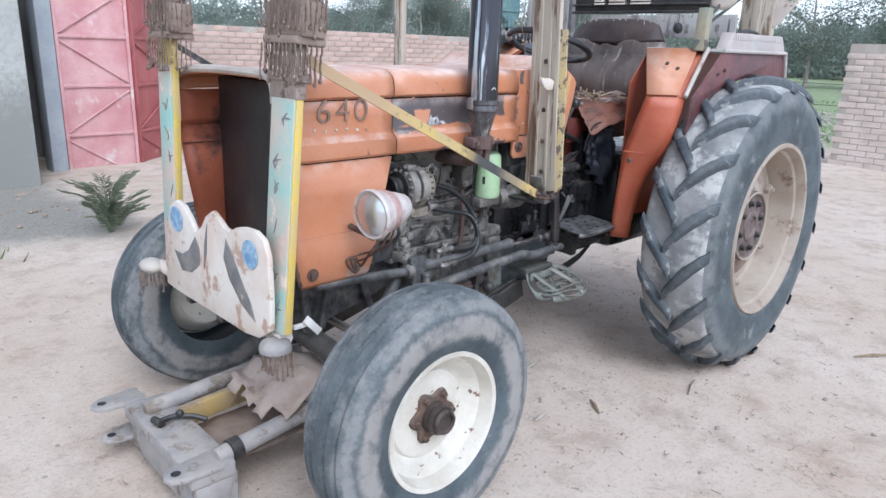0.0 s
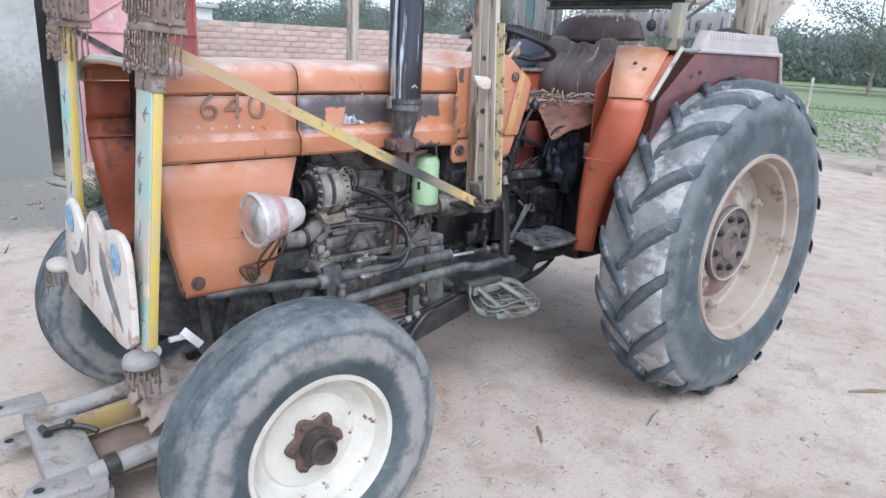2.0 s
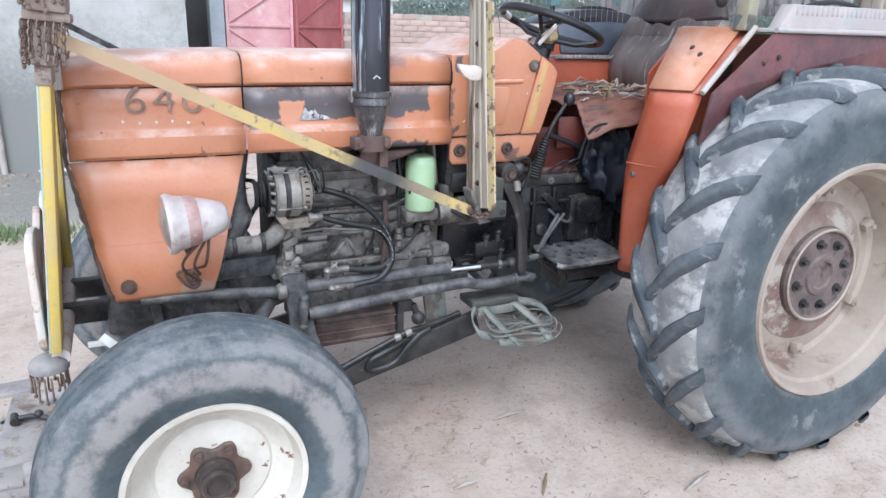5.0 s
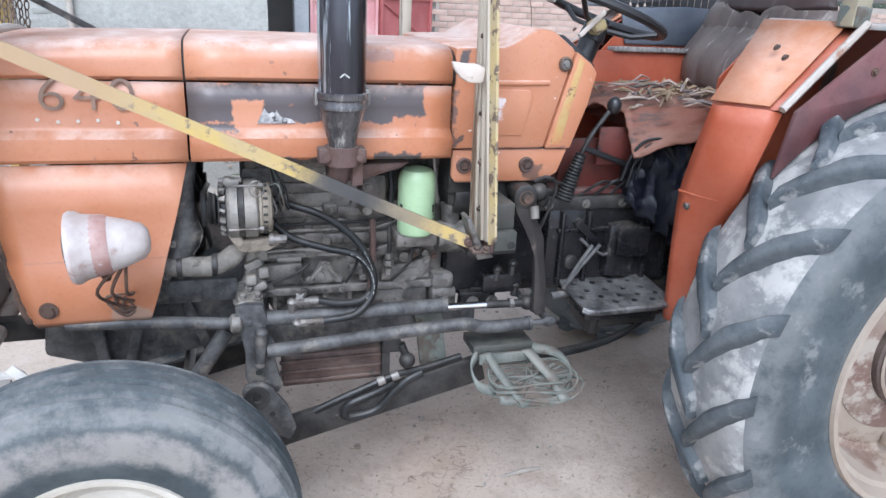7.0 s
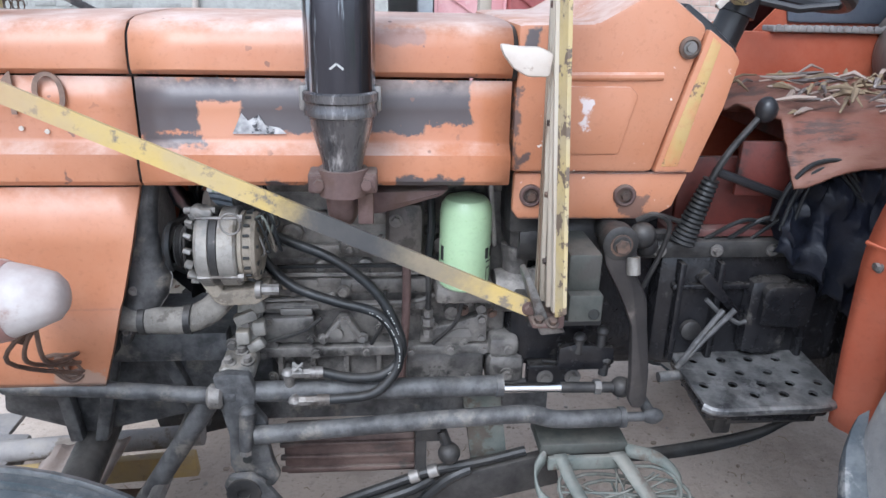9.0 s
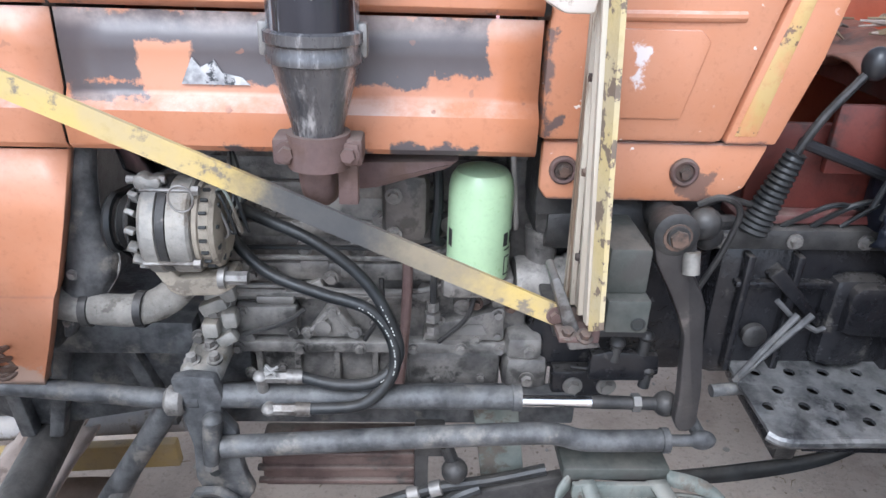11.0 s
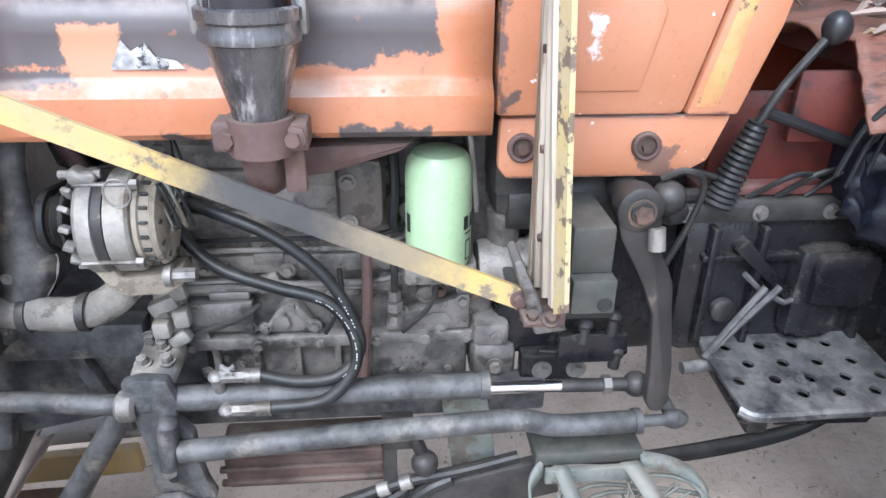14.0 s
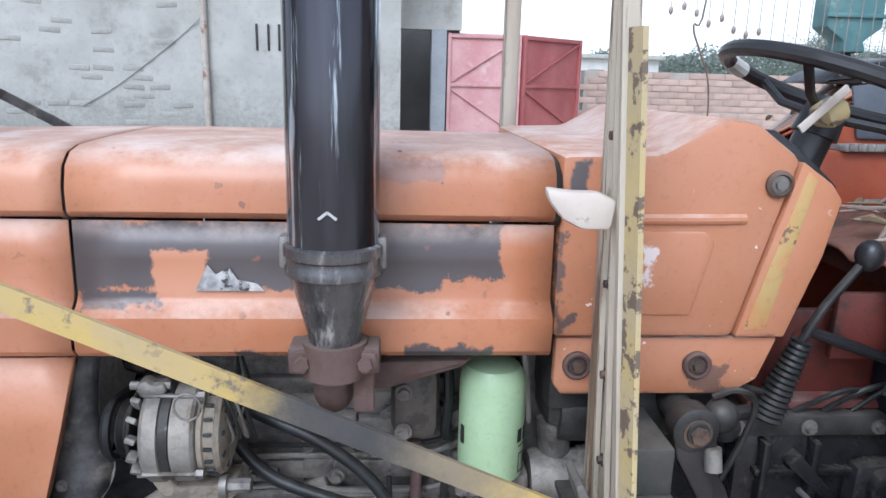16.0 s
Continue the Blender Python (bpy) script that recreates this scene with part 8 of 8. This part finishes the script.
    for cy, cz, cx in ((-0.445, 0.605, -0.352), (0.375, 0.645, -0.365)):
        for k in range(18):
            a = 2 * math.pi * k / 18
            x, yy, ln = cx + 0.042 * math.cos(a), cy + 0.042 * math.sin(a), rng.uniform(0.035, 0.075)
            part("chain", Build().tube([(x, yy, cz), (x + rng.uniform(-.004, .004), yy + rng.uniform(-.004, .004), cz - ln)], 0.0028, 5).ball((x, yy, cz - ln), 0.005, 6), M_chain, bump)
    for yy in (-0.14, 0.08):
        part("bumper_stay", Build().box((-0.36, yy, 0.60), (-0.18, yy + 0.04, 0.66), 0.004), M_iron, bump)
    part("white_bracket", Build().box((-0.26, -0.395, 0.632), (-0.20, -0.38, 0.645), 0.002).box((-0.212, -0.405, 0.598), (-0.188, -0.397, 0.672), 0.002, (0, -42, 0)), M_paper, tractor, "small white bracket")


front_guard()


def front_frame():
    f = part("mount_frame", Build().box((-0.560, -0.305, 0.165), (-0.415, 0.255, 0.222), 0.010, (0, 0, -2)), M_pale_frame, tractor, "scuffed grey implement frame under the axle")
    part("frame_rail", Build().tube([(-0.47, -0.262, 0.222), (0.10, -0.225, 0.262)], 0.030, 14), M_pale_frame, f)
    part("rail_sleeve", Build().lathe([(0.031, -0.02), (0.038, -0.018), (0.038, 0.018), (0.031, 0.02)], (-0.405, -0.258, 0.226), (1, 0.065, 0.07), 16), M_iron, f)
    part("frame_rail", Build().tube([(-0.52, 0.155, 0.225), (0.10, 0.150, 0.272)], 0.030, 14), M_pale_frame, f)
    part("inner_rail", Build().box((-0.43, 0.062, 0.182), (0.10, 0.090, 0.252), 0.005, (0, -4, 0)), M_yellow_rail, f, "dull ochre yellow inner rail")
    part("lower_plate", Build().box((-0.545, -0.29, 0.055), (-0.51, 0.245, 0.168), 0.006, (0, 0, -2)), M_pale_frame, f)
    part("end_cheek", Build().prism([(-0.555, 0.165), (-0.43, 0.165), (-0.45, 0.09), (-0.545, 0.055)], "y", -0.30, -0.285, 0.004), M_pale_frame, f)
    for yy, z, reach in ((-0.265, 0.208, 0.635), (0.305, 0.205, 0.645), (0.285, 0.085, 0.63), (-0.255, 0.075, 0.62)):
        lug = Build().prism([(-0.47, yy - 0.05), (-0.47, yy + 0.055), (-reach + 0.05, yy + 0.048), (-reach + 0.012, yy + 0.026), (-reach, yy), (-reach + 0.012, yy - 0.026), (-reach + 0.05, yy - 0.045)], "z", z, z + 0.016, 0.004)
        lg = part("hitch_lug", lug, M_pale_frame, f, "drilled grey hitch lug")
        part("lug_hole", Build().lathe([(0.015, 0.0175), (0.012, 0.0178), (0.011, 0.0165), (0, 0.0165)], (-reach + 0.038, yy, z), "z", 16), M_ink, lg)
    part("coupling_pin", Build().tube(curve_pts([(-0.52, 0.035, 0.236), (-0.47, 0.03, 0.240), (-0.42, 0.0, 0.236), (-0.385, -0.035, 0.225)], 4), 0.0095, 10).cyl((-0.525, 0.06, 0.236), (-0.52, 0.01, 0.240), 0.013, seg=10).ball((-0.452, 0.022, 0.248), 0.015, 10), M_iron, f, "dark bent coupling pin on the frame")
    part("frame_foot", Build().box((-0.45, -0.285, 0.0), (-0.41, -0.24, 0.17), 0.006), M_pale_frame, f)
    fl = Build()
    n = 12
    vs = []
    for i in range(n + 1):
        for j in range(n + 1):
            u, v = i / n, j / n
            wr = 0.030 * noise.noise(Vector((u * 4.5, v * 4.0, 0))) + 0.012 * noise.noise(Vector((u * 11, v * 10, 3)))
            vs.append((-0.27 + 0.24 * u + wr * 0.5, 0.06 - 0.34 * v, 0.375 - 0.09 * (1 - u) ** 1.5 + wr - 0.05 * v * (1 - u)))
    fl.faces(vs, [(i * (n + 1) + j, (i + 1) * (n + 1) + j, (i + 1) * (n + 1) + j + 1, i * (n + 1) + j + 1) for i in range(n) for j in range(n) if not (i < 2 and j > 8) and not (i > 9 and j < 2) and not (i < 1 and j % 3 == 0)])
    part("mud_flap", fl, M_sack, tractor, "torn sacking laid over the frame", 0.006)
    fp = Build()
    vs = [(-0.41 + 0.40 * i / 8, -0.235 + 0.29 * j / 5, 0.172 + 0.012 * noise.noise(Vector((i * 0.7, j * 0.7, 3)))) for i in range(9) for j in range(6)]
    fp.faces(vs, [(i * 6 + j, (i + 1) * 6 + j, (i + 1) * 6 + j + 1, i * 6 + j + 1) for i in range(8) for j in range(5)])
    part("floor_sheet", fp, M_deck_brown, f, "brown rubber sheet between the rails", 0.006)
    # long side rails running back under the tractor
    for s in (-1, 1):
        r = part("sub_rail", Build().box((-0.35, s * 0.27 - 0.012, 0.278), (0.70, s * 0.27 + 0.012, 0.362), 0.004, (0, -14.0, 0)), M_iron, tractor, "dark flat rail of the implement frame")
        r.matrix_basis = Matrix.Translation((0.285, 0, 0.017))
    part("rail_hose", Build().tube(curve_pts([(0.47, -0.275, 0.376), (0.549, -0.28, 0.413), (0.614, -0.28, 0.438), (0.668, -0.28, 0.459), (0.71, -0.28, 0.472), (0.80, -0.275, 0.483), (0.90, -0.27, 0.505)], 6), 0.0105, 10), M_hose, tractor, "black hose on the rail")
    part("rail_hose", Build().tube(curve_pts([(0.70, -0.27, 0.44), (0.655, -0.285, 0.426), (0.603, -0.29, 0.410), (0.565, -0.29, 0.393), (0.552, -0.288, 0.365), (0.575, -0.285, 0.349), (0.645, -0.285, 0.363), (0.695, -0.285, 0.414), (0.737, -0.285, 0.452), (0.78, -0.28, 0.47)], 6), 0.0120, 10), M_hose, tractor, "looped black hose on the rail")
    for x, z in ((0.66, 0.456), (0.70, 0.468)):
        part("hose_sleeve", Build().lathe([(0.011, -0.012), (0.0145, -0.010), (0.0145, 0.010), (0.011, 0.012)], (x, -0.28, z), (1, 0, 0.33), 14), M_steel, tractor)
    # hanging flat-iron basket bracket
    c = part("basket_bracket", Build().box((0.915, -0.335, 0.540), (1.10, -0.235, 0.566), 0.004), M_block_green, tractor, "grey green flat iron basket bracket")
    part("bracket_lip", Build().box((0.93, -0.352, 0.515), (1.09, -0.340, 0.545), 0.003), M_cage, c)

    def strap(pts, w, wide):
        pts = [Vector(p) for p in curve_pts(pts, 6)]
        q, wide = Build(), Vector(wide) * w
        vs = []
        for p in pts:
            vs += [p - wide, p + wide]
        q.faces(vs, [(2 * i, 2 * i + 1, 2 * i + 3, 2 * i + 2) for i in range(len(pts) - 1)])
        part("flat_strap", q, M_cage, c, thick=0.005)
    strap([(0.955, -0.340, 0.545), (0.970, -0.39, 0.515), (0.995, -0.44, 0.485), (1.03, -0.48, 0.445)], 0.013, (1, 0, 0.1))
    strap([(1.075, -0.340, 0.545), (1.10, -0.39, 0.520), (1.125, -0.44, 0.492), (1.145, -0.48, 0.450)], 0.016, (1, 0, 0.1))
    strap([(1.095, -0.335, 0.548), (1.165, -0.345, 0.53), (1.205, -0.37, 0.495), (1.195, -0.39, 0.455)], 0.014, (0, 0.6, 0.8))
    strap([(0.93, -0.335, 0.545), (0.905, -0.36, 0.52), (0.915, -0.39, 0.475), (0.965, -0.40, 0.452)], 0.015, (0, 0.4, 0.9))
    strap([(0.96, -0.45, 0.458), (1.04, -0.47, 0.452), (1.12, -0.47, 0.452), (1.19, -0.42, 0.462)], 0.012, (0, 0.5, 0.85))
    rng = random.Random(8)
    for k in range(3):
        z = 0.500 - 0.022 * k
        ring = [(1.070 + 0.012 * k + (0.125 + 0.008 * k) * math.cos(t), -0.395 - 0.004 * k + 0.078 * math.sin(t), z + 0.010 * math.sin(3 * t + k)) for t in [2 * math.pi * q / 24 for q in range(25)]]
        part("hoop", Build().tube(ring, 0.0040, 6, cap=False), M_cage, c)
    for k in range(18):
        t = rng.uniform(0, 6.28)
        u = t + rng.uniform(1.6, 4.4)
        part("stay_wire", Build().tube(curve_pts([(1.07 + 0.12 * math.cos(t), -0.395 + 0.076 * math.sin(t), 0.495), (1.08, -0.40, 0.475 + rng.uniform(-.02, .02)), (1.09 + 0.13 * math.cos(u), -0.40 + 0.075 * math.sin(u), 0.455)], 4), 0.0026, 5), M_cage, c)


front_frame()


def headlight(side):
    s = side
    c = Vector((-0.043, s * 0.485, 0.974))
    ax = (1, -0.07 * s, 0.05)
    body = Build().lathe([(0.066, 0.0), (0.074, -0.004), (0.078, 0.004), (0.076, 0.014), (0.070, 0.024), (0.066, 0.045), (0.060, 0.07), (0.050, 0.105), (0.038, 0.138), (0.024, 0.150), (0.0, 0.153)], c, ax, 32)
    h = part("headlight", body, M_lampbody, tractor, "round headlight with whitewashed shell")
    part("rim_band", Build().lathe([(0.0665, 0.040), (0.0665, 0.044), (0.0635, 0.066), (0.0600, 0.074), (0.0570, 0.074)], c, ax, 28), M_lamp_band, h, "faded red brown band round the shell")
    part("lens", Build().lathe([(0.065, 0.0), (0.05, -0.010), (0.025, -0.016), (0.0, -0.018)], c, ax, 28), M_glass, h, "glass lens")
    part("lamp_stem", Build().tube([c + Vector((0.05, 0, -0.05)), c + Vector((0.05, -s * 0.05, -0.09)), (0.0, s * 0.325, 0.90)], 0.010, 8), M_hub, h)
    for k in range(3):
        pts = curve_pts([c + Vector((0.10, 0, -0.03)), c + Vector((0.09 - 0.03 * k, -s * 0.03, -0.12)), (0.04, s * 0.332, 0.80 - 0.02 * k), (-0.02 + 0.02 * k, s * 0.332, 0.79), (0.02, s * 0.33, 0.74 + 0.01 * k), (0.06, s * 0.31, 0.77)], 6)
        part("lamp_wire", Build().tube(pts, 0.004, 6), M_hub, h)


headlight(-1)
headlight(1)


# ---------- small things on the ground ----------
def litter():
    rng = random.Random(17)
    b = Build()
    for _ in range(900):
        x, y = rng.uniform(-2.5, 6.0), rng.uniform(-3.0, 3.5)
        r = rng.uniform(0.003, 0.010)
        bmesh.ops.create_icosphere(b.bm, subdivisions=1, radius=r, matrix=Matrix.Translation((x, y, r * 0.2)) @ Matrix.Diagonal((rng.uniform(.7, 1.5), rng.uniform(.7, 1.5), 0.6, 1)))
    tagged(part("gravel", b, M_stone), "small pale stones strewn over the earth", "gravel", kind="stuff")
    e = Build()
    for _ in range(1300):
        x, y = rng.gauss(1.1, 0.9), rng.gauss(-0.2, 0.7)
        r = rng.uniform(0.0012, 0.005) * (2.2 if rng.random() < 0.04 else 1)
        bmesh.ops.create_icosphere(e.bm, subdivisions=1, radius=r, matrix=Matrix.Translation((x, y, r * 0.25)) @ Matrix.Rotation(rng.uniform(0, 6), 4, "Z") @ Matrix.Diagonal((rng.uniform(.6, 1.6), rng.uniform(.6, 1.4), 0.7, 1)))
    tagged(part("earth_crumbs", e, M_clod), "crumbs of brown earth under the tractor", "earth", kind="stuff")
    rb = Build()
    for _ in range(420):
        x, y = rng.uniform(-5.0, 0.55), 5.6 - abs(rng.gauss(0, 0.8))
        if y < 3.4:
            continue
        r = rng.uniform(0.008, 0.03) * (2.2 if rng.random() < 0.05 else 1)
        z = 0.09 * math.exp(-((y - 3.95) / 0.5) ** 2) - 0.02
        bmesh.ops.create_icosphere(rb.bm, subdivisions=1, radius=r, matrix=Matrix.Translation((x, y, z)) @ Matrix.Rotation(rng.uniform(0, 6), 4, "Z") @ Matrix.Diagonal((rng.uniform(.6, 1.8), rng.uniform(.6, 1.4), 0.6, 1)))
    tagged(part("rubble", rb, M_clod), "earth clods and rubble along the foot of the wall", "rubble", kind="stuff")
    fr = Build()
    for _ in range(260):
        x = rng.uniform(12.0, 20.0)
        y = (x - 5.5) * 0.34 + rng.gauss(-0.3, 0.7)
        r = rng.uniform(0.02, 0.09)
        bmesh.ops.create_icosphere(fr.bm, subdivisions=1, radius=r, matrix=Matrix.Translation((x, y, r * 0.2)) @ Matrix.Rotation(rng.uniform(0, 6), 4, "Z") @ Matrix.Diagonal((rng.uniform(.6, 1.8), rng.uniform(.6, 1.4), 0.6, 1)))
    tagged(part("field_rubble", fr, M_stone), "grey stones and rubble at the edge of the field", "rubble", kind="stuff")
    s = Build()
    for _ in range(420):
        x, y = rng.gauss(1.4, 1.2), rng.gauss(-0.5, 0.9)
        a, ln = rng.uniform(0, 6.28), rng.uniform(0.01, 0.04)
        s.tube([(x, y, 0.004), (x + math.cos(a) * ln / 2, y + math.sin(a) * ln / 2, 0.008), (x + math.cos(a + .3) * ln, y + math.sin(a + .3) * ln, 0.004)], 0.0012, 4)
    tagged(part("straw_litter", s, M_straw), "bits of straw and twigs on the ground", "straw", kind="stuff")
    for x, y, a, ln, mat, nm, lab in ((1.544, -0.842, 0.3, 0.16, M_stone, "scrap_stick", "pale split stick lying on the earth"), (1.16, -0.22, 0.1, 0.15, M_stone, "scrap_stick", "pale split stick lying on the earth"),
                                      (2.6, -1.3, -0.6, 0.22, M_straw, "twig", "thin brown twig on the ground"), (1.05, -0.65, 0.9, 0.12, M_straw, "twig", "thin brown twig on the ground"),
                                      (2.05, -1.75, -0.8, 0.3, M_straw, "twig", "thin brown twig on the ground"), (0.80, -0.55, 0.1, 0.09, M_stone, "scrap_stick", "pale split stick lying on the earth")):
        d = Vector((math.cos(a), math.sin(a), 0)) * ln / 2
        p = Vector((x, y, 0.008))
        t = Build().tube([p - d, p + Vector((0, 0, 0.004)), p + d], 0.006, 6, radii=[0.003, 0.008, 0.004])
        tagged(part(nm, t, mat), lab, "stick")


litter()


def wall_scrap():
    rng = random.Random(6)
    b, n = Build(), 6
    vs = [(0.30 * i / n - 0.15 + rng.uniform(-.01, .01), 0.14 * j / n - 0.07, 0.012 + 0.02 * noise.noise(Vector((i * 0.9, j * 0.9, 2)))) for i in range(n + 1) for j in range(n + 1)]
    b.faces(vs, [(i * (n + 1) + j, (i + 1) * (n + 1) + j, (i + 1) * (n + 1) + j + 1, i * (n + 1) + j + 1) for i in range(n) for j in range(n) if not (i in (0, n - 1) and j in (0, n - 1)) and not (i < 2 and j > 3)])
    ob = tagged(part("paper_scrap", b, M_paper, thick=0.002), "torn white sheet scrap lying on the earth bank", "scrap")
    ob.location = (-0.69, 5.40, 0.02)


wall_scrap()


# ---------- masonry pieces ----------
def brick_wall(name, label, x0, x1, y, height, along="x", material=M_brick):
    """A low wall laid in running bond: a mortar core, with the bricks standing proud."""
    wall = thing(name, label, "wall", kind="structure")
    L, H, G = 0.225, 0.07, 0.012
    core = Build()
    lo, hi = ((x0 + 0.06, y + 0.008, -0.1), (x1 - 0.06, y + 0.20, height - 0.02)) if along == "x" else ((y + 0.008, x0 + 0.06, -0.1), (y + 0.20, x1 - 0.06, height - 0.02))
    core.box(lo, hi)
    part("mortar_core", core, M_mortar, wall)
    me = mesh_of("brick", Build().box((-L / 2, -0.05, -H / 2), (L / 2, 0.05, H / 2), 0.006), material)
    rng = random.Random(31)
    rest = Build()
    count = 0
    rows = int(height / (H + G))
    for r in range(rows - 1, -1, -1):
        x = x0 + (0.0 if r % 2 else L / 2) + L / 2
        while x < x1 - L / 2 + 0.06:
            p = (x, y + 0.05 + rng.uniform(-.005, .005), (r + 0.5) * (H + G)) if along == "x" else (y + 0.05 + rng.uniform(-.005, .005), x, (r + 0.5) * (H + G))
            if not (r == rows - 1 and rng.random() < 0.25):
                m = pose(*p, rng.uniform(-1.5, 1.5), rng.uniform(-1, 1), rng.uniform(-1, 1) + (90 if along == "y" else 0))
                if count < 300:
                    ob = new("brick", me)
                    ob.parent = wall
                    ob.matrix_basis = m
                    count += 1
                else:
                    dx, dy = (L / 2, 0.05) if along == "x" else (0.05, L / 2)
                    rest.box((p[0] - dx, p[1] - dy, p[2] - H / 2), (p[0] + dx, p[1] + dy, p[2] + H / 2))
            x += L + G
    if len(rest.bm.verts):
        tagged(part("brick_courses", rest, material, wall), kind="stuff")


brick_wall("wall_back", "low pale brick boundary wall with an uneven top", 2.95, 11.0, 7.75, 1.66)
brick_wall("wall_side", "low pale brick wall with a toothed broken end", -7.0, 1.2, 9.7, 1.70, "y", M_brick_pale)


def washed_bricks():
    """Courses of whitewashed bricks that show through the plaster of the house."""
    me = mesh_of("brick", Build().box((-0.095, -0.010, -0.026), (0.095, 0.010, 0.026), 0.009), M_wash)
    rng = random.Random(13)
    for r in range(22):
        for c in range(15):
            x, z = -3.95 + c * 0.235 + (0.11 if r % 2 else 0), 0.85 + r * 0.082
            if x > -1.35 or rng.random() > 0.34 + 0.3 * noise.noise(Vector((x, z, 0))):
                continue
            ob = new("brick", me)
            ob.parent = wall_house
            ob.matrix_basis = pose(x + rng.uniform(-.02, .02), 5.6525 + rng.uniform(0, 0.004), z, rng.uniform(-2, 2), rng.uniform(-4, 4), rng.uniform(-1, 1))


washed_bricks()
